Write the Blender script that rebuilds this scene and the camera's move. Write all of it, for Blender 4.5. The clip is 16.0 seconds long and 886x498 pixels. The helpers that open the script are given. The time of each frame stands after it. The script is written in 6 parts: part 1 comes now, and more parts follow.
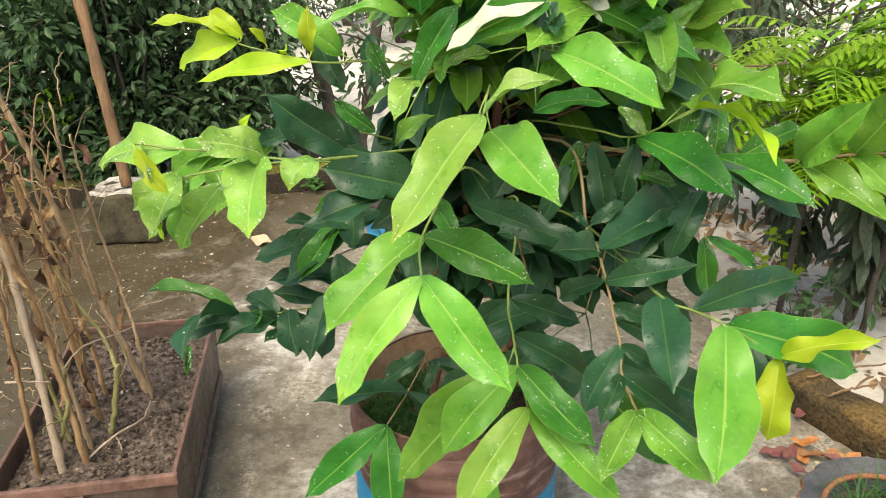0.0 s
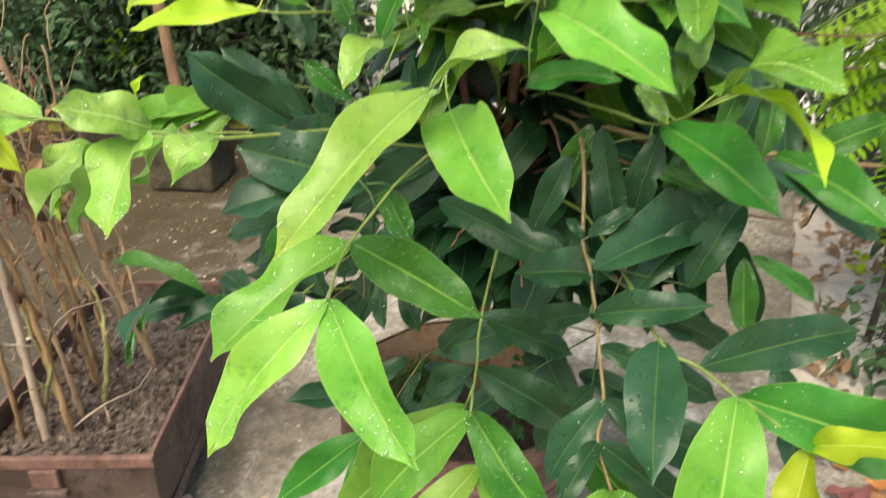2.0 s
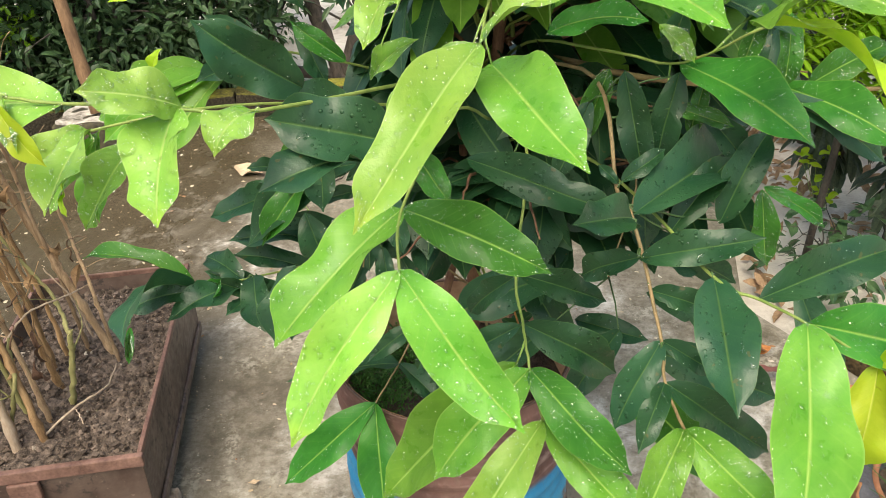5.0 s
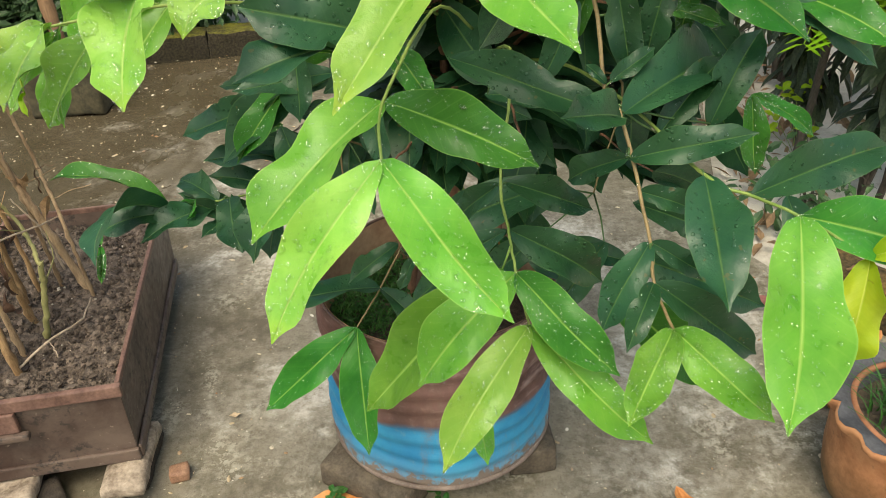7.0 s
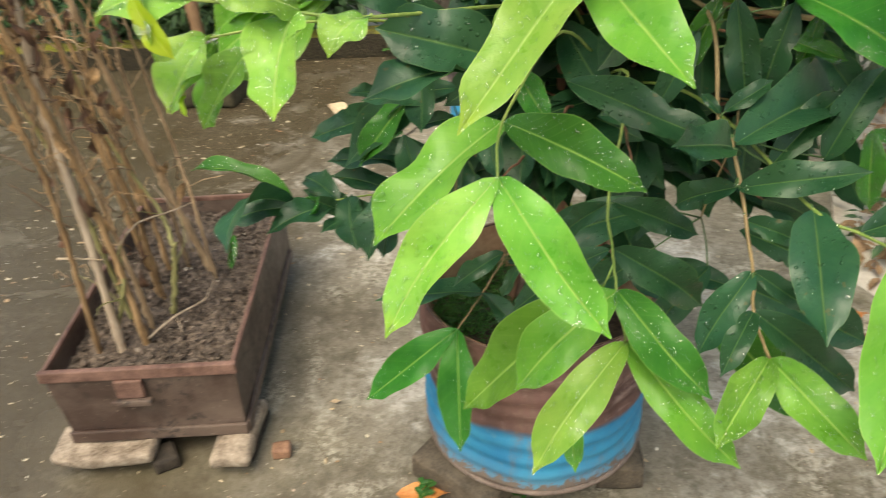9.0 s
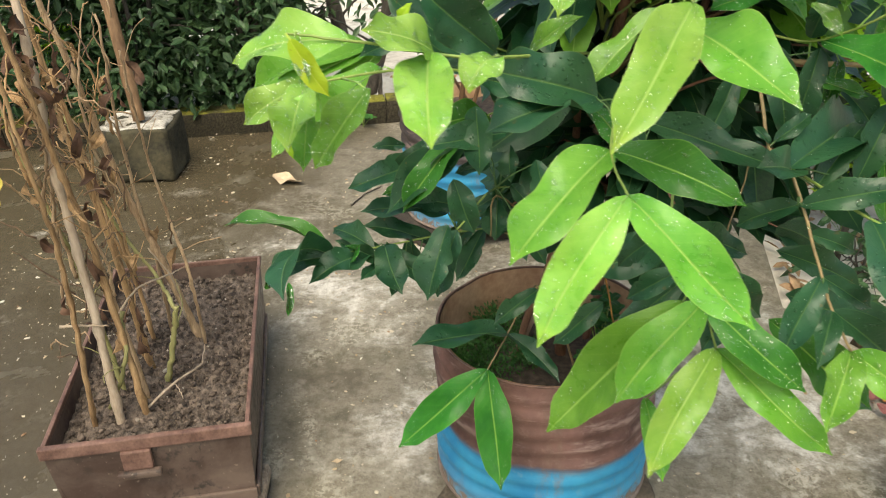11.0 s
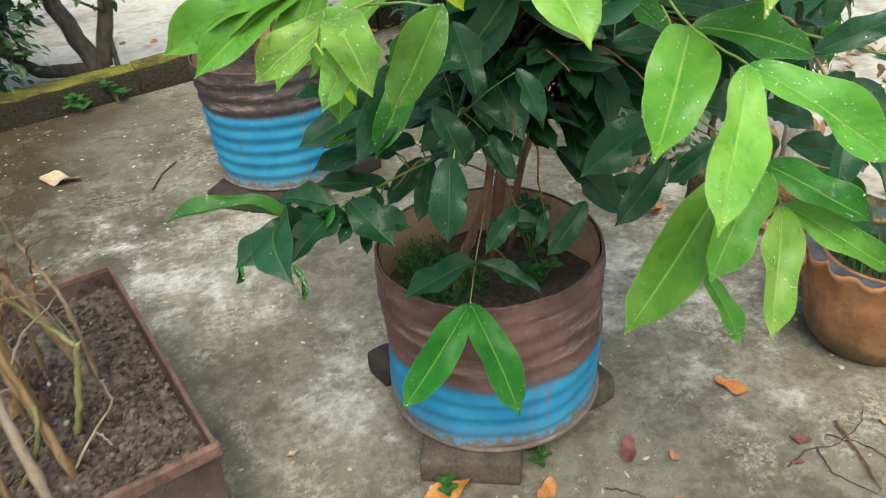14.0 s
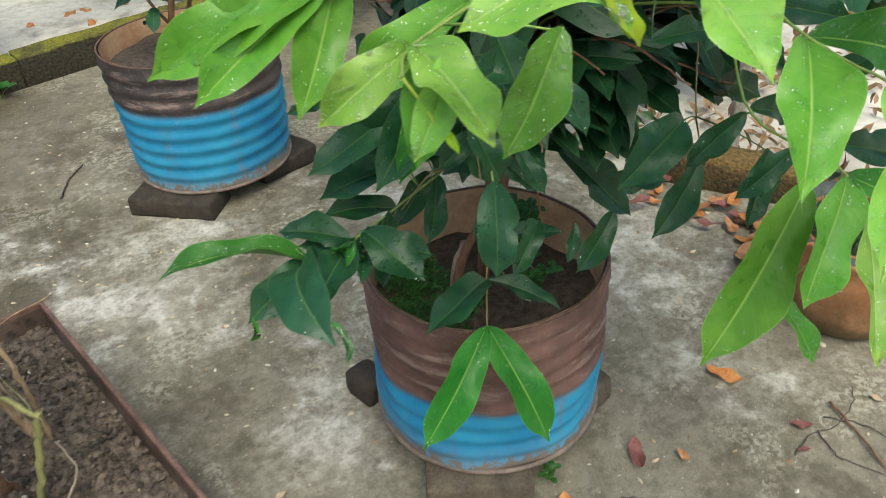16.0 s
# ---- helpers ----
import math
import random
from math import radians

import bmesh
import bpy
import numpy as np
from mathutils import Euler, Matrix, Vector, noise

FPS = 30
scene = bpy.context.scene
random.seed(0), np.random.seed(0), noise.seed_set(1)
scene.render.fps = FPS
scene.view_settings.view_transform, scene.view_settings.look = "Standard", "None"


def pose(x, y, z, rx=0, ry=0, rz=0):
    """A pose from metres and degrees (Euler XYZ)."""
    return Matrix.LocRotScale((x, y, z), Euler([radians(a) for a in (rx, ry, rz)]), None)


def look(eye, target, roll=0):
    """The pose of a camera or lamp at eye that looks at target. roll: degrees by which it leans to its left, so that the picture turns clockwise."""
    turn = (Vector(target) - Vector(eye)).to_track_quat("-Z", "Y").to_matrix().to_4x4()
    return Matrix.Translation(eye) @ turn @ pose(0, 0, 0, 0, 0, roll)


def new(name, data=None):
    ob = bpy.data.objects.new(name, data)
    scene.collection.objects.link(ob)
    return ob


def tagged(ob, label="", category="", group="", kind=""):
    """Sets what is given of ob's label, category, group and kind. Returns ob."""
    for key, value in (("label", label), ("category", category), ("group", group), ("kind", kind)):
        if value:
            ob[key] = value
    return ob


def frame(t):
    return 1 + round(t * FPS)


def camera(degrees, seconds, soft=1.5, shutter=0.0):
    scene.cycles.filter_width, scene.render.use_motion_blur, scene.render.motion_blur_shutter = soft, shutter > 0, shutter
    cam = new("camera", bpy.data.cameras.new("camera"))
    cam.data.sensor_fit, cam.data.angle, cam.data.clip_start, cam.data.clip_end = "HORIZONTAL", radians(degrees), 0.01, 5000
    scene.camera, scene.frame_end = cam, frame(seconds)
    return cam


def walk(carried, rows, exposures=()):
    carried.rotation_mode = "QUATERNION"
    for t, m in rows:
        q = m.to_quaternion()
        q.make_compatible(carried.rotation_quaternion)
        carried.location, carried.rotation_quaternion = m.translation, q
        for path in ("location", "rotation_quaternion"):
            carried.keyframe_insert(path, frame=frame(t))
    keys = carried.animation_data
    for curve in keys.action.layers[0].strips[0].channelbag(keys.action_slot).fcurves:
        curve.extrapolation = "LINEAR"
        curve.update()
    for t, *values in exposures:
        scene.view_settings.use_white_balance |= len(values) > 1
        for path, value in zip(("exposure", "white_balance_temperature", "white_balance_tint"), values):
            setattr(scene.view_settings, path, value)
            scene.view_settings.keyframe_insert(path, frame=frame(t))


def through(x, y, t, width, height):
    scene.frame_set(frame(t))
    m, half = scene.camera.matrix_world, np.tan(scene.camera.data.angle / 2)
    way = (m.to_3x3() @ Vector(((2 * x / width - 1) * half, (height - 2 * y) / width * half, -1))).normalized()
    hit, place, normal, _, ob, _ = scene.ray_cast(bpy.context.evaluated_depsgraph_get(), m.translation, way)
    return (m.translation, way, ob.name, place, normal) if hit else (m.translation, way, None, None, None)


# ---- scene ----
cam = camera(59.5, 16.0, soft=0.5, shutter=0.6)
PATH = [
    (0, (0.303, 0.2, 1.494), (0.079, 2.022, 0.701), -1.4),
    (0.5, (0.326, 0.206, 1.49), (0.129, 2.034, 0.704), -0.4),
    (1, (0.377, 0.265, 1.48), (0.177, 2.092, 0.692), 0.8),
    (1.5, (0.427, 0.394, 1.485), (0.018, 2.177, 0.676), -0.4),
    (2, (0.446, 0.48, 1.454), (-0.018, 2.207, 0.557), -0.8),
    (2.5, (0.465, 0.512, 1.446), (-0.148, 2.122, 0.429), -4.2),
    (3, (0.476, 0.514, 1.45), (-0.146, 2.116, 0.426), -4.3),
    (3.5, (0.446, 0.532, 1.422), (-0.179, 2.13, 0.395), -4.3),
    (4, (0.365, 0.515, 1.44), (-0.054, 2.178, 0.411), -3.4),
    (4.2, (0.333, 0.5, 1.452), (0.042, 2.205, 0.449), -3.3),
    (6.3, (0.275, 0.466, 1.399), (0.078, 2.19, 0.404), -2.5),
    (6.5, (0.28, 0.47, 1.385), (0.093, 2.148, 0.313), -2.6),
    (7, (0.281, 0.468, 1.385), (0.111, 2.129, 0.284), -2.3),
    (7.5, (0.276, 0.466, 1.387), (0.114, 2.119, 0.273), -2.1),
    (8, (0.269, 0.467, 1.397), (0.126, 2.12, 0.281), -1.6),
    (8.5, (0.253, 0.452, 1.407), (0.097, 2.106, 0.294), -0.5),
    (9, (0.28, 0.425, 1.421), (-0.146, 2.052, 0.338), -2.8),
    (9.2, (0.296, 0.399, 1.421), (-0.179, 2.012, 0.338), -3.8),
    (11.3, (-0.015, 0.305, 1.404), (-0.151, 2.084, 0.5), -0.9),
    (11.5, (-0.044, 0.34, 1.403), (-0.169, 2.122, 0.503), -1.1),
    (12, (-0.086, 0.393, 1.407), (-0.108, 2.175, 0.499), -3.0),
    (12.5, (-0.181, 0.407, 1.415), (0.053, 2.161, 0.483), -3.4),
    (13, (-0.3, 0.415, 1.361), (0.111, 2.076, 0.325), -4.8),
    (13.5, (-0.36, 0.385, 1.365), (0.093, 2.01, 0.29), -4.8),
    (14, (-0.381, 0.44, 1.368), (0.104, 2.053, 0.29), -4.7),
    (14.5, (-0.379, 0.568, 1.364), (0.213, 2.142, 0.28), -4.2),
    (15, (-0.38, 0.662, 1.358), (0.316, 2.179, 0.257), -3.7),
    (15.5, (-0.425, 0.692, 1.364), (0.273, 2.179, 0.223), -3.5),
    (16, (-0.511, 0.68, 1.385), (0.207, 2.137, 0.218), -3.3),
]
LIGHTNESS = ((0, .37, 7500, 6), (2, .40, 7450, 8), (4, .53, 7350, 9), (6.5, .22, 7450, 3), (8, .19, 7500, 2), (9, .24, 7600, 4), (11.5, .27, 7250, 3), (13, .15, 6850, 1), (15, -.04, 6560, -3), (16, -.06, 6600, -2))
walk(cam, [(t, look(eye, target, roll)) for t, eye, target, roll in PATH], exposures=LIGHTNESS)

# ---- light: bright overcast sky with a wide, weak sun ----
world = bpy.data.worlds.new("sky")
scene.world = world
world.use_nodes = True
wn = world.node_tree
sky = wn.nodes.new("ShaderNodeTexSky")
sky.sky_type, sky.sun_disc = "NISHITA", False
sky.sun_elevation, sky.sun_rotation = radians(60), radians(192)
sky.air_density, sky.dust_density, sky.ozone_density = 1.0, 4.0, 1.0
wn.links.new(sky.outputs[0], wn.nodes["Background"].inputs[0])
wn.nodes["Background"].inputs[1].default_value = 0.195
sun = new("sun", bpy.data.lights.new("sun", "SUN"))
sun.data.energy, sun.data.angle, sun.data.color = 1.9, radians(42), (1.0, 0.96, 0.9)
sun.matrix_world = look((-0.7, -3.4, 6.3), (0, 0, 0))

# ---- materials ----
def nodes_of(name):
    m = bpy.data.materials.new(name)
    m.use_nodes = True
    nt = m.node_tree
    return m, nt, nt.nodes["Principled BSDF"]


def link(nt, a, b):
    nt.links.new(a, b)


def coords(nt, kind="Object", scale=(1, 1, 1)):
    c = nt.nodes.new("ShaderNodeTexCoord")
    mp = nt.nodes.new("ShaderNodeMapping")
    mp.inputs["Scale"].default_value = scale
    link(nt, c.outputs[kind], mp.inputs[0])
    return mp.outputs[0]


def noise_tex(nt, vec, scale, detail=4.0, rough=0.55, distort=0.0):
    n = nt.nodes.new("ShaderNodeTexNoise")
    n.inputs["Scale"].default_value, n.inputs["Detail"].default_value = scale, detail
    n.inputs["Roughness"].default_value, n.inputs["Distortion"].default_value = rough, distort
    link(nt, vec, n.inputs["Vector"])
    return n.outputs["Fac"]


def voronoi(nt, vec, scale, feature="F1", out="Distance", jitter=1.0):
    n = nt.nodes.new("ShaderNodeTexVoronoi")
    n.feature = feature
    n.inputs["Scale"].default_value, n.inputs["Randomness"].default_value = scale, jitter
    link(nt, vec, n.inputs["Vector"])
    return n.outputs[out]


def ramp(nt, fac, *stops):
    r = nt.nodes.new("ShaderNodeValToRGB")
    e = r.color_ramp.elements
    while len(e) < len(stops):
        e.new(0.5)
    for k, (p, c) in zip(e, stops):
        k.position, k.color = p, (*((c, c, c) if isinstance(c, (int, float)) else c), 1)
    link(nt, fac, r.inputs[0])
    return r.outputs[0]


def mix(nt, fac, a, b, how="MIX"):
    n = nt.nodes.new("ShaderNodeMix")
    n.data_type, n.blend_type = "RGBA", how
    for s, v in ((n.inputs[0], fac), (n.inputs[6], a), (n.inputs[7], b)):
        if isinstance(v, (int, float)):
            s.default_value = v if s == n.inputs[0] else (v, v, v, 1)
        elif isinstance(v, tuple):
            s.default_value = (*v, 1)
        else:
            link(nt, v, s)
    return n.outputs[2]


def maths(nt, op, a, b=0.5):
    n = nt.nodes.new("ShaderNodeMath")
    n.operation = op
    for s, v in zip(n.inputs, (a, b)):
        if isinstance(v, (int, float)):
            s.default_value = v
        else:
            link(nt, v, s)
    return n.outputs[0]


def bump(nt, bsdf, height, strength=0.4, distance=0.01, after=None):
    b = nt.nodes.new("ShaderNodeBump")
    b.inputs["Strength"].default_value, b.inputs["Distance"].default_value = strength, distance
    link(nt, height, b.inputs["Height"])
    if after:
        link(nt, after, b.inputs["Normal"])
    link(nt, b.outputs[0], bsdf.inputs["Normal"])
    return b.outputs[0]


def chance(nt):
    return nt.nodes.new("ShaderNodeObjectInfo").outputs["Random"]


def leaf_material(name, dark, light, rib, gloss, through, droplets=True, spots=0.0, ripe=None, sheen=0.32):
    """Leathery leaf blade: pale midrib and side veins from its own u, v, mottling, rain drops as relief, light let through."""
    m, nt, bsdf = nodes_of(name)
    uv = coords(nt, "UV")
    obj = coords(nt, "Object")
    sep = nt.nodes.new("ShaderNodeSeparateXYZ")
    link(nt, uv, sep.inputs[0])
    u = maths(nt, "ABSOLUTE", maths(nt, "SUBTRACT", sep.outputs[0], 0.5))
    mott = noise_tex(nt, obj, 22, 5)
    base = mix(nt, ramp(nt, mott, (0.35, 0.0), (0.68, 1.0)), dark, light)
    if ripe:
        # uneven yellowing in broad patches and at the tip
        cloud = noise_tex(nt, obj, 7, 3)
        base = mix(nt, ramp(nt, cloud, (0.44, 0.0), (0.68, 0.38)), base, ripe)
        tipward = maths(nt, "ADD", sep.outputs[1], maths(nt, "MULTIPLY", maths(nt, "SUBTRACT", mott, 0.5), 0.25))
        base = mix(nt, ramp(nt, tipward, (0.86, 0.0), (1.0, 0.8)), base, ripe)
    hue = nt.nodes.new("ShaderNodeHueSaturation")
    link(nt, base, hue.inputs["Color"])
    link(nt, maths(nt, "ADD", maths(nt, "MULTIPLY", chance(nt), 0.34), 0.83), hue.inputs["Value"])
    link(nt, maths(nt, "ADD", maths(nt, "MULTIPLY", chance(nt), 0.020), 0.494), hue.inputs["Hue"])
    col = hue.outputs[0]
    # side veins run forward from the midrib
    wave = maths(nt, "SINE", maths(nt, "MULTIPLY", maths(nt, "SUBTRACT", sep.outputs[1], maths(nt, "MULTIPLY", u, 0.35)), 88.0))
    vein = ramp(nt, wave, (0.80, 0.0), (1.0, 1.0))
    col = mix(nt, maths(nt, "MULTIPLY", maths(nt, "MULTIPLY", vein, ramp(nt, mott, (0.40, 0.2), (0.60, 1.0))), 0.08), col, rib)
    mid = ramp(nt, u, (0.0, 0.9), (0.011, 0.7), (0.030, 0.0))
    col = mix(nt, mid, col, rib)
    col = mix(nt, ramp(nt, u, (0.478, 0.0), (0.498, 0.45)), col, rib)
    if spots:
        sp = ramp(nt, noise_tex(nt, obj, 75, 2), (0.71, 0.0), (0.735, 1.0))
        col = mix(nt, maths(nt, "MULTIPLY", sp, spots), col, (0.16, 0.11, 0.03))
    link(nt, col, bsdf.inputs["Base Color"])
    bsdf.inputs["Roughness"].default_value = gloss
    bsdf.inputs["Specular IOR Level"].default_value = sheen
    link(nt, ramp(nt, mott, (0.3, gloss * 0.8), (0.7, gloss * 1.25)), bsdf.inputs["Roughness"])
    first = bump(nt, bsdf, maths(nt, "ADD", maths(nt, "MULTIPLY", wave, 0.10), maths(nt, "MULTIPLY", mid, -1.6)), 0.22, 0.002)
    grain = maths(nt, "ADD", noise_tex(nt, obj, 330, 3, 0.6), maths(nt, "MULTIPLY", noise_tex(nt, obj, 90, 3), 1.3))
    first = bump(nt, bsdf, grain, 0.30, 0.0012, first)
    if droplets:
        d = voronoi(nt, obj, 120)
        big = ramp(nt, d, (0.0, 1.0), (0.20, 0.8), (0.28, 0.0))
        cover = ramp(nt, noise_tex(nt, obj, 16, 2), (0.47, 0.0), (0.58, 1.0))
        bump(nt, bsdf, maths(nt, "MULTIPLY", big, cover), 0.8, 0.0022, first)
    back = nt.nodes.new("ShaderNodeBsdfTranslucent")
    link(nt, mix(nt, 1.0, col, (1.0, 1.0, 0.55), "MULTIPLY"), back.inputs[0])
    both = nt.nodes.new("ShaderNodeMixShader")
    both.inputs[0].default_value = through
    link(nt, bsdf.outputs[0], both.inputs[1])
    link(nt, back.outputs[0], both.inputs[2])
    link(nt, both.outputs[0], nt.nodes["Material Output"].inputs[0])
    return m


LEAF_YOUNG = leaf_material("leaf_young", (0.170, 0.395, 0.050), (0.305, 0.520, 0.098), (0.46, 0.63, 0.20), 0.30, 0.18, False, 0.03, (0.36, 0.54, 0.062), 0.36)
LEAF_FRESH = leaf_material("leaf_fresh", (0.100, 0.300, 0.034), (0.190, 0.420, 0.060), (0.38, 0.58, 0.15), 0.30, 0.18, False, 0.03, (0.20, 0.45, 0.044), 0.33)
LEAF_MID = leaf_material("leaf_mid", (0.032, 0.160, 0.020), (0.062, 0.236, 0.032), (0.28, 0.48, 0.11), 0.34, 0.16, False, 0.0, None, 0.27)
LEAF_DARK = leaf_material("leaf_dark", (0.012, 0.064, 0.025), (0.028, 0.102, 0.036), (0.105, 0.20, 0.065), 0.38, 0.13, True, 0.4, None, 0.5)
LEAF_LIME = leaf_material("leaf_lime", (0.36, 0.57, 0.028), (0.53, 0.68, 0.055), (0.64, 0.74, 0.16), 0.34, 0.36, False, 0.3)
LEAF_HEDGE = leaf_material("leaf_hedge", (0.034, 0.080, 0.034), (0.085, 0.155, 0.060), (0.09, 0.15, 0.06), 0.34, 0.14, False)
LEAF_DROOP = leaf_material("leaf_droop", (0.040, 0.064, 0.038), (0.095, 0.130, 0.075), (0.09, 0.12, 0.07), 0.38, 0.08, False)
LEAF_FEATHER = leaf_material("leaf_feather", (0.17, 0.36, 0.015), (0.30, 0.50, 0.03), (0.4, 0.6, 0.1), 0.4, 0.38, False)
LEAF_WEED = leaf_material("leaf_weed", (0.030, 0.115, 0.024), (0.070, 0.19, 0.036), (0.2, 0.36, 0.1), 0.42, 0.25, False)
# near-white blade: sky glare on a wet leaf put into its colour
LEAF_GLARE = leaf_material("leaf_glare", (0.72, 0.76, 0.58), (0.84, 0.86, 0.72), (0.85, 0.87, 0.75), 0.22, 0.3, False)


def simple(name, dark, light, scale=30, rough=(0.6, 0.8), relief=0.4, depth=0.004, stretch=(1, 1, 1), vary=0.0, metal=0.0):
    m, nt, bsdf = nodes_of(name)
    v = coords(nt, "Object", stretch)
    n = noise_tex(nt, v, scale, 6, 0.6)
    fine = noise_tex(nt, v, scale * 7, 3)
    both = maths(nt, "ADD", maths(nt, "MULTIPLY", n, 0.7), maths(nt, "MULTIPLY", fine, 0.3))
    col = ramp(nt, both, (0.36, dark), (0.64, light))
    if vary:
        hue = nt.nodes.new("ShaderNodeHueSaturation")
        link(nt, col, hue.inputs["Color"])
        link(nt, maths(nt, "ADD", maths(nt, "MULTIPLY", chance(nt), vary), 1 - vary / 2), hue.inputs["Value"])
        col = hue.outputs[0]
    link(nt, col, bsdf.inputs["Base Color"])
    link(nt, ramp(nt, n, (0.3, rough[0]), (0.7, rough[1])), bsdf.inputs["Roughness"])
    bsdf.inputs["Metallic"].default_value = metal
    bump(nt, bsdf, both, relief, depth)
    return m


BARK_RED = simple("bark_reddish", (0.125, 0.058, 0.035), (0.31, 0.160, 0.095), 45, (0.6, 0.85), 0.6, 0.004, (1, 1, 0.3))
TWIG_TAN = simple("twig_tan", (0.19, 0.135, 0.060), (0.36, 0.26, 0.125), 60, (0.5, 0.7), 0.3, 0.002)
TWIG_GREEN = simple("twig_green", (0.16, 0.26, 0.05), (0.30, 0.38, 0.10), 60, (0.5, 0.7), 0.2, 0.002)
DRY_STEM = simple("dry_stem", (0.20, 0.125, 0.066), (0.56, 0.40, 0.245), 70, (0.7, 0.9), 0.8, 0.003, (1, 1, 0.14), 0.5)
DRY_STEM_GREEN = simple("dry_stem_green", (0.20, 0.19, 0.07), (0.36, 0.34, 0.14), 40, (0.6, 0.9), 0.5, 0.003, (1, 1, 0.25), 0.3)
BARK_GREY = simple("bark_grey", (0.035, 0.030, 0.024), (0.12, 0.10, 0.08), 30, (0.8, 0.95), 0.8, 0.01, (1, 1, 0.4))
BAMBOO = simple("stake_cane", (0.13, 0.070, 0.034), (0.34, 0.205, 0.105), 22, (0.5, 0.75), 0.4, 0.003, (1, 1, 0.15))
BRICK_OLD = simple("brick_weathered", (0.15, 0.110, 0.078), (0.56, 0.46, 0.36), 18, (0.8, 0.95), 0.8, 0.006, (1, 1, 1), 0.3)
STONE_DARK = simple("stone_damp", (0.020, 0.015, 0.011), (0.072, 0.055, 0.040), 30, (0.7, 0.95), 0.9, 0.008, (1, 1, 1), 0.3)
DEAD_LEAF = simple("leaf_dead", (0.30, 0.12, 0.045), (0.60, 0.33, 0.16), 35, (0.5, 0.7), 0.5, 0.003, (1, 1, 1), 0.6)
SOIL_DARK = simple("soil_pot", (0.034, 0.025, 0.019), (0.150, 0.112, 0.083), 60, (0.85, 1.0), 1.0, 0.012)
TERRACOTTA = simple("clay_fired", (0.22, 0.085, 0.040), (0.46, 0.21, 0.11), 14, (0.75, 0.92), 0.5, 0.003, (1, 1, 1.6))
CLAY_DARK = simple("clay_rim_dark", (0.045, 0.045, 0.050), (0.13, 0.13, 0.14), 20, (0.6, 0.8), 0.4, 0.003)


def concrete_material():
    """Old yard screed: grey-brown, worn pale lime patches, damp algae-dark areas, fine pitting."""
    m, nt, bsdf = nodes_of("concrete_old")
    v = coords(nt, "Object")
    broad = noise_tex(nt, v, 0.8, 4, 0.6, 0.4)
    mid = noise_tex(nt, v, 4.2, 9, 0.72, 0.5)
    fine = noise_tex(nt, v, 38, 8, 0.75)
    grit = noise_tex(nt, v, 260, 3)
    col = mix(nt, ramp(nt, broad, (0.38, 0.0), (0.62, 1.0)), (0.200, 0.174, 0.122), (0.310, 0.276, 0.210))
    col = mix(nt, ramp(nt, mid, (0.42, 0.0), (0.60, 0.6)), col, (0.150, 0.136, 0.098))
    col = mix(nt, ramp(nt, fine, (0.42, 0.0), (0.62, 0.6)), col, (0.38, 0.342, 0.275))
    col = mix(nt, ramp(nt, noise_tex(nt, v, 14, 10, 0.8), (0.50, 0.0), (0.62, 0.60)), col, (0.090, 0.077, 0.053))
    col = mix(nt, ramp(nt, noise_tex(nt, v, 1.7, 5, 0.6), (0.50, 0.0), (0.66, 0.40)), col, (0.120, 0.112, 0.046))
    col = mix(nt, ramp(nt, grit, (0.60, 0.0), (0.70, 0.5)), col, (0.42, 0.385, 0.31))
    col = mix(nt, ramp(nt, noise_tex(nt, v, 150, 2), (0.32, 0.45), (0.40, 0.0)), col, (0.080, 0.070, 0.052))
    # broken-edged brown stains and crusts
    stain = maths(nt, "ADD", maths(nt, "MULTIPLY", noise_tex(nt, v, 2.6, 10, 0.7, 0.3), 0.6), maths(nt, "MULTIPLY", noise_tex(nt, v, 9, 10, 0.78), 0.4))
    col = mix(nt, ramp(nt, stain, (0.50, 0.0), (0.575, 0.72)), col, (0.098, 0.080, 0.050))
    crust = maths(nt, "MULTIPLY", ramp(nt, noise_tex(nt, v, 3.4, 8, 0.65, 0.4), (0.52, 0.0), (0.60, 1.0)), ramp(nt, noise_tex(nt, v, 48, 5, 0.75), (0.48, 0.0), (0.54, 0.9)))
    col = mix(nt, crust, col, (0.50, 0.46, 0.37))
    worn = maths(nt, "ADD", maths(nt, "MULTIPLY", noise_tex(nt, v, 2.1, 12, 0.68, 0.12), 0.55), maths(nt, "MULTIPLY", noise_tex(nt, v, 6.5, 12, 0.75, 0.2), 0.45))
    damp = ramp(nt, noise_tex(nt, v, 1.3, 6, 0.62, 0.5), (0.26, 0.0), (0.42, 1.0))
    sep = nt.nodes.new("ShaderNodeSeparateXYZ")
    link(nt, v, sep.inputs[0])
    wander = maths(nt, "MULTIPLY", maths(nt, "SUBTRACT", noise_tex(nt, v, 0.9, 6, 0.6), 0.5), 1.1)
    wander = maths(nt, "SUBTRACT", wander, maths(nt, "MULTIPLY", maths(nt, "SUBTRACT", sep.outputs[1], 1.7), 0.06))
    west = ramp(nt, maths(nt, "ADD", maths(nt, "SUBTRACT", maths(nt, "MULTIPLY", sep.outputs[0], -0.8), 0.24), wander), (0.0, 0.12), (0.55, 1.0))
    damp = maths(nt, "MULTIPLY", damp, west)
    col = mix(nt, maths(nt, "MULTIPLY", damp, 0.88), col, (0.070, 0.053, 0.028))
    # lime-worn areas: one between the planters, one beyond the near drum
    spread = None
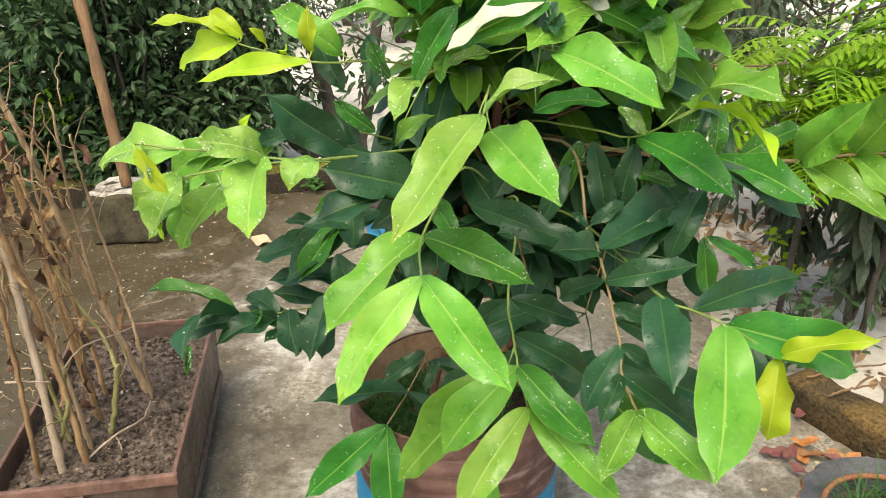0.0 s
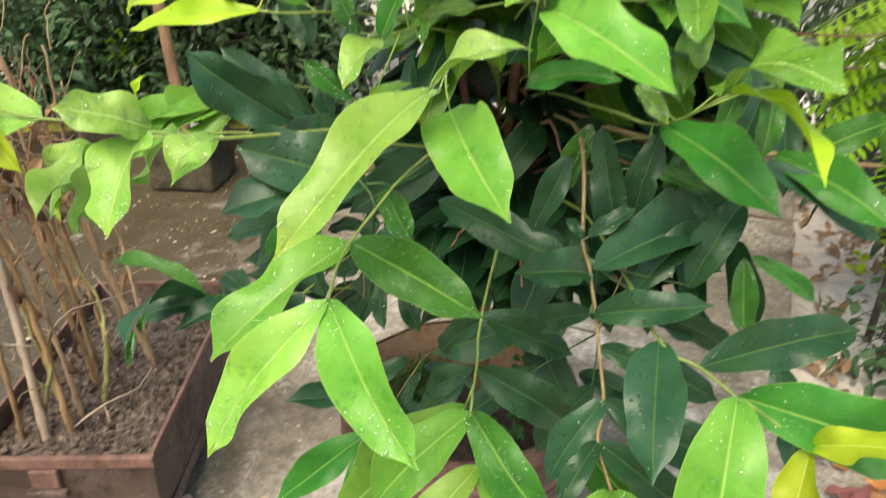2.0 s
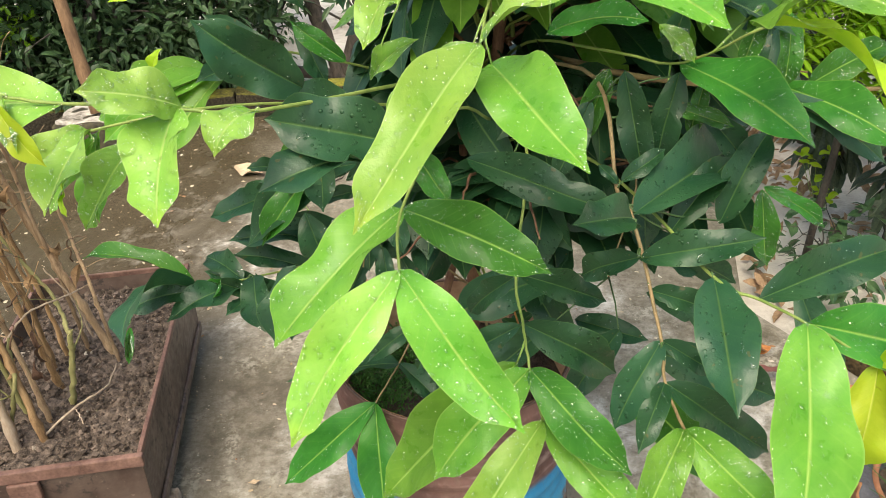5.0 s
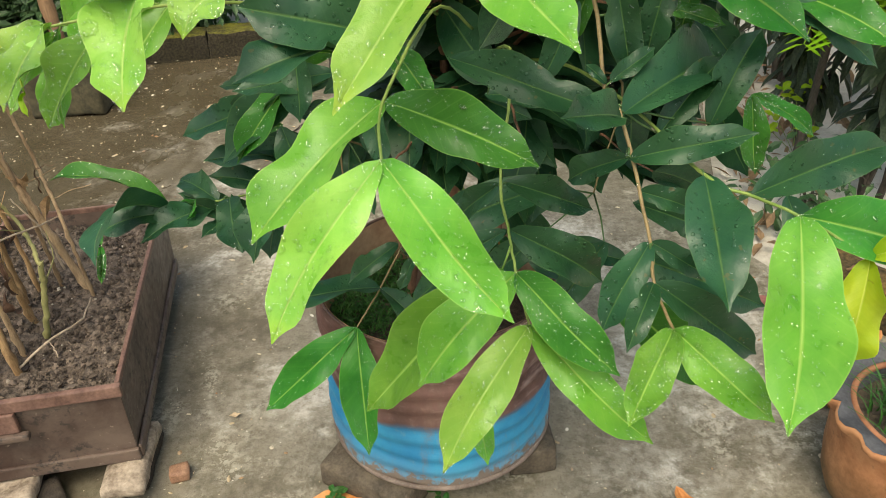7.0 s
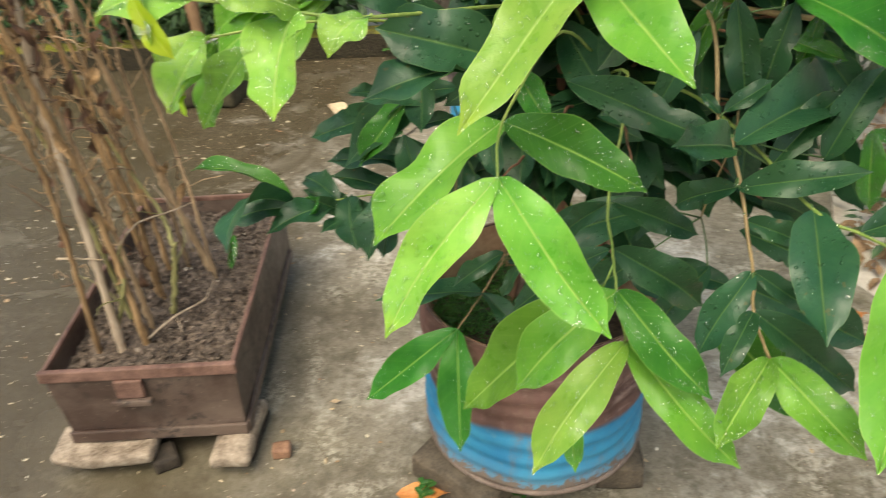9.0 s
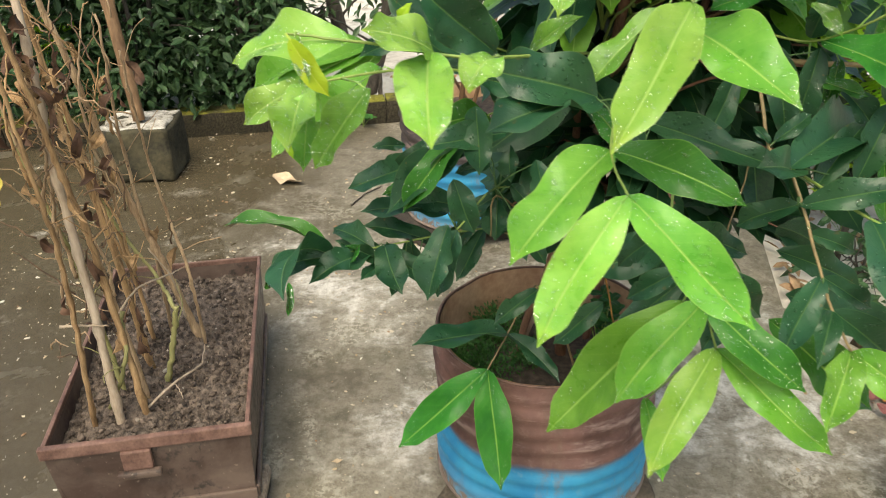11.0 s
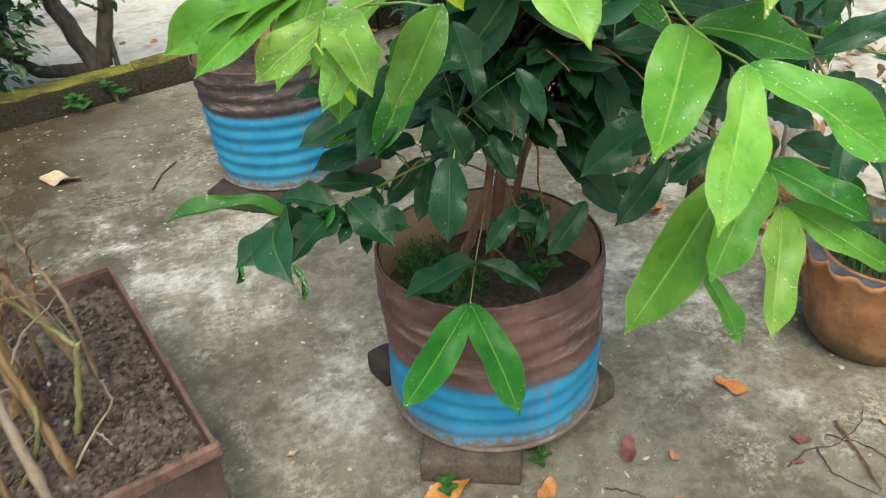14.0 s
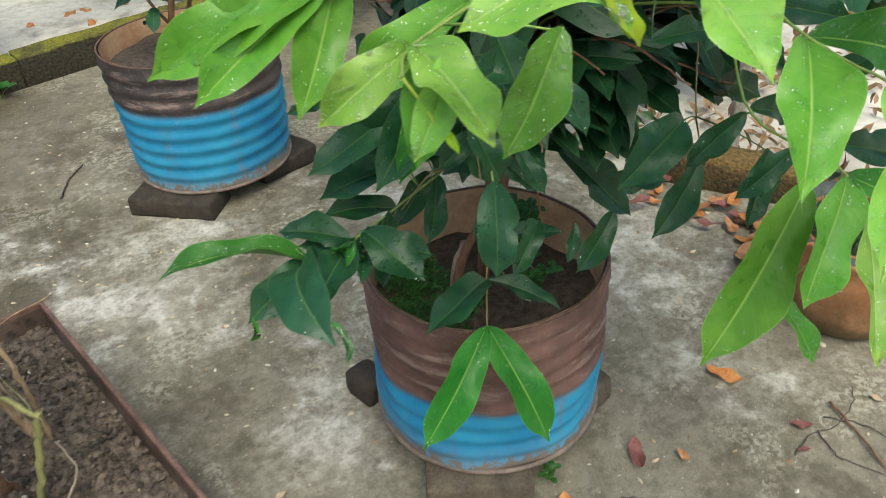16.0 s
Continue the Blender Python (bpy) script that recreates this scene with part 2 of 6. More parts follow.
    for cx, cy, rad in ((-0.45, 2.75, 1.15), (0.78, 2.20, 0.95), (0.92, 1.64, 0.50), (-0.22, 1.88, 0.36)):
        dist = nt.nodes.new("ShaderNodeVectorMath")
        dist.operation = "DISTANCE"
        dist.inputs[1].default_value = (cx, cy, 0)
        link(nt, v, dist.inputs[0])
        one = ramp(nt, maths(nt, "DIVIDE", dist.outputs["Value"], rad), (0.15, 1.0), (1.0, 0.0))
        spread = one if spread is None else maths(nt, "MAXIMUM", spread, one)
    # scoured lime-white spots
    scour = None
    for cx, cy, rad in ((-0.56, 2.60, 0.42), (-0.34, 2.88, 0.40), (-0.20, 2.02, 0.42), (0.72, 2.22, 0.70), (0.50, 2.12, 0.45), (0.40, 2.75, 0.60), (0.64, 1.98, 0.50), (0.95, 1.92, 0.35), (-0.62, 3.37, 0.45), (-1.02, 3.40, 0.28), (-0.70, 2.93, 0.36)):
        dist = nt.nodes.new("ShaderNodeVectorMath")
        dist.operation = "DISTANCE"
        dist.inputs[1].default_value = (cx, cy, 0)
        link(nt, v, dist.inputs[0])
        one = ramp(nt, maths(nt, "DIVIDE", dist.outputs["Value"], rad), (0.1, 1.0), (1.0, 0.0))
        scour = one if scour is None else maths(nt, "MAXIMUM", scour, one)
    boost = maths(nt, "ADD", maths(nt, "MULTIPLY", spread, 0.066), maths(nt, "MULTIPLY", scour, 0.066))
    lift = maths(nt, "ADD", worn, maths(nt, "SUBTRACT", boost, 0.085))
    pale = maths(nt, "MULTIPLY", ramp(nt, lift, (0.470, 0.0), (0.570, 0.95)), ramp(nt, fine, (0.38, 0.20), (0.54, 1.0)))
    col = mix(nt, maths(nt, "MULTIPLY", pale, 0.72), col, (0.50, 0.46, 0.385))
    white = maths(nt, "MULTIPLY", ramp(nt, lift, (0.525, 0.0), (0.590, 1.0)), ramp(nt, noise_tex(nt, v, 17, 10, 0.8), (0.43, 0.0), (0.58, 1.0)))
    col = mix(nt, white, col, (0.68, 0.655, 0.595))
    dots = ramp(nt, voronoi(nt, v, 30), (0.05, 1.0), (0.09, 0.0))
    col = mix(nt, maths(nt, "MULTIPLY", dots, 0.6), col, (0.55, 0.50, 0.40))
    link(nt, col, bsdf.inputs["Base Color"])
    link(nt, mix(nt, damp, 0.75, 0.27), bsdf.inputs["Roughness"])
    h = maths(nt, "ADD", maths(nt, "MULTIPLY", fine, 0.9), maths(nt, "ADD", maths(nt, "MULTIPLY", grit, 0.25), mid))
    bump(nt, bsdf, h, 0.45, 0.006)
    return m


CONCRETE = concrete_material()


def soil_material():
    m, nt, bsdf = nodes_of("soil_sandy")
    v = coords(nt, "Object")
    a, b = noise_tex(nt, v, 0.7, 5), noise_tex(nt, v, 18, 6, 0.7)
    col = mix(nt, ramp(nt, a, (0.36, 0.0), (0.52, 1.0)), (0.52, 0.48, 0.42), (0.78, 0.74, 0.66))
    col = mix(nt, ramp(nt, b, (0.46, 0.0), (0.72, 0.45)), col, (0.30, 0.24, 0.17))
    link(nt, col, bsdf.inputs["Base Color"])
    col = mix(nt, ramp(nt, noise_tex(nt, v, 3.5, 8, 0.7), (0.52, 0.0), (0.68, 0.7)), col, (0.20, 0.14, 0.09))
    link(nt, col, bsdf.inputs["Base Color"])
    bsdf.inputs["Roughness"].default_value = 0.95
    bump(nt, bsdf, b, 0.35, 0.02)
    return m


SAND = soil_material()


def moss_material(name="kerb_mossy", cover=1.0, low=(0.105, 0.108, 0.010), high=(0.33, 0.31, 0.035), side=0.03):
    m, nt, bsdf = nodes_of(name)
    v = coords(nt, "Object")
    geo = nt.nodes.new("ShaderNodeNewGeometry")
    sep = nt.nodes.new("ShaderNodeSeparateXYZ")
    link(nt, geo.outputs["Normal"], sep.inputs[0])
    n, f = noise_tex(nt, v, 7, 5, 0.65), noise_tex(nt, v, 90, 4)
    stone = mix(nt, ramp(nt, f, (0.35, 0.0), (0.65, 1.0)), (0.018, 0.015, 0.009), (0.065, 0.052, 0.032))
    moss = mix(nt, ramp(nt, f, (0.3, 0.0), (0.7, 1.0)), low, high)
    fac = maths(nt, "MULTIPLY", ramp(nt, n, (0.40, 0.25), (0.58, 1.0)), ramp(nt, sep.outputs[2], (0.25, side), (0.75, 1.0)))
    link(nt, mix(nt, maths(nt, "MULTIPLY", fac, cover), stone, moss), bsdf.inputs["Base Color"])
    bsdf.inputs["Roughness"].default_value = 0.95
    bump(nt, bsdf, maths(nt, "ADD", f, n), 0.9, 0.012)
    return m


MOSS = moss_material()
MOSS_BROWN = moss_material("kerb_brown_moss", 0.8, (0.090, 0.066, 0.016), (0.32, 0.19, 0.060), 0.45)


def drum_material(name, seed, rust_dark, rust_light, low, high):
    """Half oil drum: rust-brown upper band over sun-faded blue paint, scuffed at the foot."""
    m, nt, bsdf = nodes_of(name)
    v = coords(nt, "Object")
    sep = nt.nodes.new("ShaderNodeSeparateXYZ")
    link(nt, v, sep.inputs[0])
    off = nt.nodes.new("ShaderNodeVectorMath")
    off.inputs[1].default_value = (seed, seed, 0)
    link(nt, v, off.inputs[0])
    n = noise_tex(nt, off.outputs[0], 6, 6, 0.65)
    f = noise_tex(nt, off.outputs[0], 45, 5, 0.7)
    blue = mix(nt, ramp(nt, n, (0.35, 0.0), (0.68, 1.0)), (0.010, 0.200, 0.43), (0.040, 0.355, 0.575))
    blue = mix(nt, ramp(nt, f, (0.58, 0.0), (0.74, 0.6)), blue, (0.17, 0.33, 0.43))
    rust = mix(nt, ramp(nt, n, (0.38, 0.0), (0.62, 1.0)), rust_dark, rust_light)
    rust = mix(nt, ramp(nt, f, (0.55, 0.0), (0.75, 0.5)), rust, (0.36, 0.25, 0.21))
    rub = ramp(nt, noise_tex(nt, coords(nt, "Object", (7, 7, 42)), 1.0, 6, 0.72), (0.54, 0.0), (0.66, 0.62))
    rust = mix(nt, rub, rust, (0.40, 0.285, 0.245))
    blue = mix(nt, maths(nt, "MULTIPLY", rub, 0.30), blue, (0.16, 0.46, 0.63))
    z = maths(nt, "ADD", sep.outputs[2], maths(nt, "MULTIPLY", maths(nt, "SUBTRACT", n, 0.5), 0.05))
    col = mix(nt, ramp(nt, z, (low, 0.0), (high, 1.0)), blue, rust)
    streak = ramp(nt, noise_tex(nt, coords(nt, "Object", (14, 14, 2.2)), 1.0, 5, 0.7), (0.58, 0.0), (0.70, 0.55))
    col = mix(nt, maths(nt, "MULTIPLY", streak, ramp(nt, f, (0.40, 0.2), (0.55, 1.0))), col, (0.23, 0.155, 0.115))
    col = mix(nt, ramp(nt, z, (0.02, 0.40), (0.08, 0.0)), col, (0.26, 0.38, 0.44))
    foot = ramp(nt, maths(nt, "ADD", z, maths(nt, "MULTIPLY", maths(nt, "SUBTRACT", f, 0.5), 0.16)), (0.018, 1.0), (0.034, 0.0))
    col = mix(nt, foot, col, (0.20, 0.155, 0.125))
    link(nt, col, bsdf.inputs["Base Color"])
    link(nt, ramp(nt, f, (0.3, 0.45), (0.7, 0.7)), bsdf.inputs["Roughness"])
    bump(nt, bsdf, maths(nt, "ADD", maths(nt, "MULTIPLY", f, 0.4), n), 0.25, 0.006)
    return m


DRUM_NEAR = drum_material("drum_paint_near", 0.0, (0.090, 0.045, 0.038), (0.225, 0.118, 0.098), 0.163, 0.187)
DRUM_FAR = drum_material("drum_paint_far", 3.1, (0.046, 0.037, 0.038), (0.105, 0.082, 0.080), 0.275, 0.293)
DRUM_INSIDE = simple("drum_rust_inside", (0.42, 0.23, 0.125), (0.70, 0.46, 0.28), 9, (0.7, 0.9), 0.5, 0.005)


def trough_material():
    """Brown painted sheet metal rubbed to dull grey, with dark speckled stains."""
    m, nt, bsdf = nodes_of("trough_metal_brown")
    v = coords(nt, "Object")
    n, f = noise_tex(nt, v, 5, 6, 0.65, 0.3), noise_tex(nt, v, 42, 6, 0.7)
    col = mix(nt, ramp(nt, n, (0.40, 0.0), (0.62, 1.0)), (0.066, 0.040, 0.032), (0.155, 0.112, 0.090))
    col = mix(nt, maths(nt, "MULTIPLY", ramp(nt, f, (0.52, 0.0), (0.60, 1.0)), ramp(nt, noise_tex(nt, v, 8, 3), (0.46, 0.0), (0.58, 0.85))), col, (0.030, 0.026, 0.024))
    col = mix(nt, ramp(nt, noise_tex(nt, v, 90, 3), (0.66, 0.0), (0.74, 0.6)), col, (0.34, 0.27, 0.21))
    link(nt, col, bsdf.inputs["Base Color"])
    link(nt, ramp(nt, f, (0.3, 0.34), (0.7, 0.62)), bsdf.inputs["Roughness"])
    bump(nt, bsdf, maths(nt, "ADD", n, maths(nt, "MULTIPLY", f, 0.3)), 0.3, 0.003)
    return m


TROUGH_PAINT = trough_material()
TROUGH_RIM = simple("trough_rim_worn", (0.085, 0.043, 0.033), (0.27, 0.155, 0.120), 22, (0.4, 0.65), 0.3, 0.003)


def water_material():
    """Rain beads: clear, with a bright gloss that grows towards the rim."""
    m, nt, bsdf = nodes_of("rain_bead")
    clear = nt.nodes.new("ShaderNodeBsdfTransparent")
    clear.inputs[0].default_value = (0.99, 1.0, 0.97, 1)
    gloss = nt.nodes.new("ShaderNodeBsdfGlossy")
    gloss.inputs["Roughness"].default_value = 0.04
    fres = nt.nodes.new("ShaderNodeFresnel")
    fres.inputs[0].default_value = 1.33
    both = nt.nodes.new("ShaderNodeMixShader")
    link(nt, maths(nt, "ADD", maths(nt, "MULTIPLY", fres.outputs[0], 0.55), 0.05), both.inputs[0])
    link(nt, clear.outputs[0], both.inputs[1])
    link(nt, gloss.outputs[0], both.inputs[2])
    link(nt, both.outputs[0], nt.nodes["Material Output"].inputs[0])
    return m


WATER = water_material()

# ---- building helpers ----
def finish(name, bm, material, smooth=True):
    me = bpy.data.meshes.new(name)
    bm.normal_update()
    bm.to_mesh(me)
    bm.free()
    for m in material if isinstance(material, (list, tuple)) else [material]:
        me.materials.append(m)
    if smooth:
        me.polygons.foreach_set("use_smooth", [True] * len(me.polygons))
    return me


def part(name, bm, material, parent, label="", smooth=True):
    ob = new(name, finish(name, bm, material, smooth))
    ob.parent = parent
    return tagged(ob, label)


def base_at(name, x, y, z, label, category, rz=0.0, group="", kind=""):
    e = new(name)
    e.matrix_basis = pose(x, y, z, 0, 0, rz)
    e.empty_display_size = 0.1
    return tagged(e, label, category, group, kind)


def tube_into(bm, pts, radii, sides=8, cap=True):
    """A round tapered tube along points."""
    pts = [Vector(p) for p in pts]
    rings = []
    side = None
    for i, p in enumerate(pts):
        d = (pts[min(i + 1, len(pts) - 1)] - pts[max(i - 1, 0)]).normalized()
        if side is None:
            side = d.cross(Vector((0.31, 0.17, 0.93)) if abs(d.z) < 0.9 else Vector((1, 0.2, 0))).normalized()
        side = (side - d * side.dot(d)).normalized()
        up = d.cross(side)
        r = radii[i] if isinstance(radii, (list, tuple)) else radii
        rings.append([bm.verts.new(p + (side * math.cos(a) + up * math.sin(a)) * r) for a in (2 * math.pi * k / sides for k in range(sides))])
    for a, b in zip(rings, rings[1:]):
        for k in range(sides):
            bm.faces.new((a[k], a[(k + 1) % sides], b[(k + 1) % sides], b[k]))
    if cap:
        bm.faces.new(list(reversed(rings[0])))
        bm.faces.new(rings[-1])
    return bm


def tube(pts, radii, sides=8):
    return tube_into(bmesh.new(), pts, radii, sides)


def curve_points(ctrl, n=14, wobble=0.0, rng=None):
    """Smooth points through the control points, with a little wobble."""
    c = [Vector(p) for p in ctrl]
    c = [c[0] * 2 - c[1], *c, c[-1] * 2 - c[-2]]
    out = []
    segs = len(c) - 3
    for i in range(n + 1):
        t = i / n * segs
        k = min(int(t), segs - 1)
        t -= k
        a, b, d, e = c[k], c[k + 1], c[k + 2], c[k + 3]
        p = 0.5 * ((2 * b) + (d - a) * t + (2 * a - 5 * b + 4 * d - e) * t * t + (3 * b - a - 3 * d + e) * t ** 3)
        if rng and 0 < i < n:
            p += Vector([rng.uniform(-wobble, wobble) for _ in range(3)])
        out.append(p)
    return out


def box_into(bm, lo, hi, bevel=0.0, jitter=0.0, rng=None):
    x0, y0, z0 = lo
    x1, y1, z1 = hi
    vs = [bm.verts.new(p) for p in ((x0, y0, z0), (x1, y0, z0), (x1, y1, z0), (x0, y1, z0), (x0, y0, z1), (x1, y0, z1), (x1, y1, z1), (x0, y1, z1))]
    if rng:
        for v in vs:
            v.co += Vector([rng.uniform(-jitter, jitter) for _ in range(3)])
    fs = [bm.faces.new([vs[k] for k in q]) for q in ((0, 3, 2, 1), (4, 5, 6, 7), (0, 1, 5, 4), (1, 2, 6, 5), (2, 3, 7, 6), (3, 0, 4, 7))]
    if bevel:
        es = {e for f in fs for e in f.edges}
        bmesh.ops.bevel(bm, geom=list(es), offset=bevel, segments=2, affect="EDGES", profile=0.6)
    return bm


def rough_block(lo, hi, bevel, cuts, amount, seed):
    """A worn stone or brick: bevelled, subdivided and knocked about."""
    bm = box_into(bmesh.new(), lo, hi, bevel)
    bmesh.ops.subdivide_edges(bm, edges=[e for e in bm.edges if e.calc_length() > 4 * bevel], cuts=cuts, use_grid_fill=True)
    for v in bm.verts:
        d = noise.noise_vector(v.co * 14 + Vector((seed, seed * 2, 0)))
        v.co += d * amount + noise.noise_vector(v.co * 45) * amount * 0.35
    return bm


def leaf_bm(length, width, bend=0.5, fold=0.25, wave=0.10, twist=0.0, rows=10, seed=0, tip=0.68, belly=0.50, cols=2, nibbled=False):
    """A leaf blade from the origin along +y, face up: lens outline with a drawn-out tip, V-folded, arched and wavy."""
    bm = bmesh.new()
    uvl = bm.loops.layers.uv.new("UVMap")
    ys, zs, a = [0.0], [0.0], 0.0
    for i in range(rows):
        a = bend * (0.5 - (i + 0.5) / rows)
        ys.append(ys[-1] + math.cos(a) / rows)
        zs.append(zs[-1] + math.sin(a) / rows)
    k = math.hypot(ys[-1], zs[-1])
    rot = math.atan2(zs[-1], ys[-1])
    grid = []
    phase = seed * 1.7
    # now and then a bite out of one edge
    bite = 0.25 + 0.5 * (seed * 7.3 % 1.0) if nibbled and seed * 3.7 % 1.0 < 0.5 else -9.0
    bite_side = 1 if seed * 5.1 % 1.0 < 0.5 else -1
    sickle = 0.022 * math.sin(seed * 3.1) * length
    for i in range(rows + 1):
        s = i / rows
        y = (ys[i] * math.cos(rot) + zs[i] * math.sin(rot)) / k * length
        z = (-ys[i] * math.sin(rot) + zs[i] * math.cos(rot)) / k * length
        q = s ** (math.log(0.5) / math.log(belly))
        drip = min(1.0, max(0.0, (s - 0.83) / 0.15))
        w = width / 2 * max(0.0, math.sin(math.pi * q)) ** 0.54 * (1 - tip * drip * drip * (3 - 2 * drip))
        w = max(w, width * 0.012)
        tw = twist * (s - 0.5)
        off = sickle * (math.sin(math.pi * s) - 0.25 * math.sin(2 * math.pi * s))
        pucker = (0.026 if rows > 15 else 0.0) * width * math.sin(s * 26.0 + phase)
        row = []
        for j in range(-cols, cols + 1):
            v = j / cols
            edge = 1 + 0.05 * math.sin(s * 11.0 + phase * 2.3 + (2.4 if v > 0 else 0.0)) + (0.02 * math.sin(s * 21.0 + phase) if rows > 15 else 0.0)
            if v * bite_side > 0.4:
                edge *= 1 - 0.26 * math.exp(-((s - bite) / 0.035) ** 2)
            x = v * w * edge * math.cos(fold)
            dz = abs(v) * w * math.sin(fold) - 0.16 * v * v * w * fold
            dz += pucker * abs(v) * (1.4 - abs(v)) + wave * width * v * v * math.sin(s * 9.0 + phase + (1.9 if v > 0 else 0.0)) * math.sin(math.pi * s)
            row.append((bm.verts.new((off + x * math.cos(tw) - dz * math.sin(tw), y, z + x * math.sin(tw) + dz * math.cos(tw))), (v + 1) / 2, s))
        grid.append(row)
    for r0, r1 in zip(grid, grid[1:]):
        for a0, a1, b1, b0 in zip(r0, r0[1:], r1[1:], r1):
            f = bm.faces.new([q[0] for q in (a0, a1, b1, b0)])
            for lp, q in zip(f.loops, (a0, a1, b1, b0)):
                lp[uvl].uv = q[1:]
    # the blade is creased along its midrib
    for r0, r1 in zip(grid, grid[1:]):
        e = bm.edges.get((r0[cols][0], r1[cols][0]))
        if e:
            e.smooth = False
    return bm


def leaf_matrix(base, tip, normal):
    y = (Vector(tip) - Vector(base)).normalized()
    z = Vector(normal)
    z = (z - y * z.dot(y)).normalized()
    x = y.cross(z)
    return Matrix.Translation(base) @ Matrix((x, y, z)).transposed().to_4x4()


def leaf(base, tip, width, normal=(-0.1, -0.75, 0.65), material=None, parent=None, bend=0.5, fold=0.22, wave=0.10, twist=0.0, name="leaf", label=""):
    """One leaf of a plant as a mesh of its own between two places."""
    b, t = Vector(base), Vector(tip)
    seed = b.x * 37 + b.z * 91
    ob = part(name, leaf_bm((t - b).length, width, bend, fold, wave, twist, 12, seed), material, parent, label)
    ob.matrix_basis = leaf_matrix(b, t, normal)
    return ob


def from_lists(name, verts, faces, uvs, material):
    me = bpy.data.meshes.new(name)
    me.from_pydata([tuple(v) for v in verts], [], faces)
    uvl = me.uv_layers.new(name="UVMap")
    uvl.data.foreach_set("uv", [c for uv in uvs for c in uv])
    me.materials.append(material)
    return me



# ---- ground, yard and kerbs ----
rng = random.Random(11)


def ground_sheet():
    bm = bmesh.new()
    bmesh.ops.create_grid(bm, x_segments=120, y_segments=120, size=60)
    for v in bm.verts:
        far = max(0.0, v.co.y - 4.9 - 0.285 * v.co.x)
        v.co.z = -0.07 + 0.05 * noise.noise(v.co * 0.6) * min(1, far) + 0.012 * min(far, 6)
    return bm


ground = new("ground", finish("ground", ground_sheet(), SAND))
tagged(ground, "pale sandy soil with leaf crumbs beyond the kerbs", "ground", kind="structure")

KERB_X = Vector((1, 0.285, 0)).normalized()


def yard():
    """One concrete slab, cut along the two kerbs."""
    bm = bmesh.new()
    rim = [(-9, -8), (9, -8), (2.06, 1.06), (0.97, 2.64), (1.3, 5.1), (-9, 2.165)]
    top = [bm.verts.new((x, y, 0.0)) for x, y in rim]
    low = [bm.verts.new((x, y, -0.12)) for x, y in rim]
    bm.faces.new(top)
    for i in range(len(rim)):
        j = (i + 1) % len(rim)
        bm.faces.new((top[j], top[i], low[i], low[j]))
    return bm


pavement = new("pavement", finish("pavement", yard(), CONCRETE, smooth=False))
tagged(pavement, "old grey concrete yard with pale worn patches and damp stains", "pavement", kind="structure")


def kerb_run(name, start, along, length, width, height, stones, label, seed, material, bevel=0.009, rough=0.009):
    """A kerb of mossy blocks laid end to end, each block a piece of it."""
    run = base_at(name, start[0], start[1], 0, label, "kerb", kind="structure")
    r = random.Random(seed)
    ang = math.atan2(along[1], along[0])
    at = 0.0
    for k in range(stones):
        one = length / stones * r.uniform(0.9, 1.1)
        bm = rough_block((at + 0.0015, 0, -0.1), (at + one - 0.0015, width * r.uniform(0.96, 1.03), height * r.uniform(0.96, 1.03)), bevel, 6, rough, seed + k)
        ob = part("kerb_stone", bm, material, run)
        ob.matrix_basis = pose(0, 0, 0, 0, 0, math.degrees(ang))
        at += one
    return run


kerb_run("kerb_back", (-3.30, 3.82), KERB_X, 5.0, 0.15, 0.125, 7, "low mossy masonry kerb along the back of the yard", 3, MOSS)
kerb_run("kerb_side", (1.11, 2.44), Vector((0.565, -0.825, 0)).normalized(), 1.65, 0.14, 0.11, 4, "dark stone kerb with brown moss beside the yard", 8, MOSS_BROWN, 0.032, 0.018)

# plastered block that holds a cane stake
block = base_at("anchor_block", -1.74, 3.74, 0, "whitewashed mossy concrete block holding a cane stake", "block", rz=8)
part("block_body", rough_block((-0.165, -0.155, 0), (0.165, 0.155, 0.262), 0.02, 6, 0.012, 5), simple("block_lichen", (0.012, 0.012, 0.007), (0.105, 0.090, 0.050), 9, (0.85, 0.95), 0.9, 0.010), block)
cap = rough_block((-0.150, -0.140, 0.250), (0.150, 0.140, 0.270), 0.010, 7, 0.016, 6)
part("block_cap", cap, simple("whitewash_flaking", (0.10, 0.085, 0.06), (0.72, 0.68, 0.60), 17, (0.8, 0.95), 0.7, 0.006), block, "flaking white lime top")


def cane(name, foot, head, r0, r1, joints, seed, label):
    r = random.Random(seed)
    top = base_at(name, *foot, label, "stake")
    d = Vector(head) - Vector(foot)
    pts = curve_points([(0, 0, 0), d * 0.35 + Vector((0.012, 0, 0)), d * 0.7, d], 40)
    rad = []
    for i in range(41):
        s = i / 40
        node = min(abs(s - (k + 0.5) / joints) for k in range(joints))
        rad.append((r0 + (r1 - r0) * s) * (1.20 if node < 0.012 else 1.0))
    part("cane", tube(pts, rad, 10), BAMBOO, top)
    return top


cane("cane_stake", (-1.72, 3.70, 0.275), (-2.08, 4.0, 2.6), 0.028, 0.024, 7, 2, "brown upright cane stake set in a white block")

# ---- half drums ----
FOOT_RUST = simple("foot_rust", (0.14, 0.10, 0.08), (0.30, 0.23, 0.19), 30, (0.7, 0.9), 0.5, 0.003)
LIP_RUST = simple("lip_rust", (0.07, 0.040, 0.030), (0.20, 0.115, 0.085), 40, (0.6, 0.85), 0.4, 0.002)

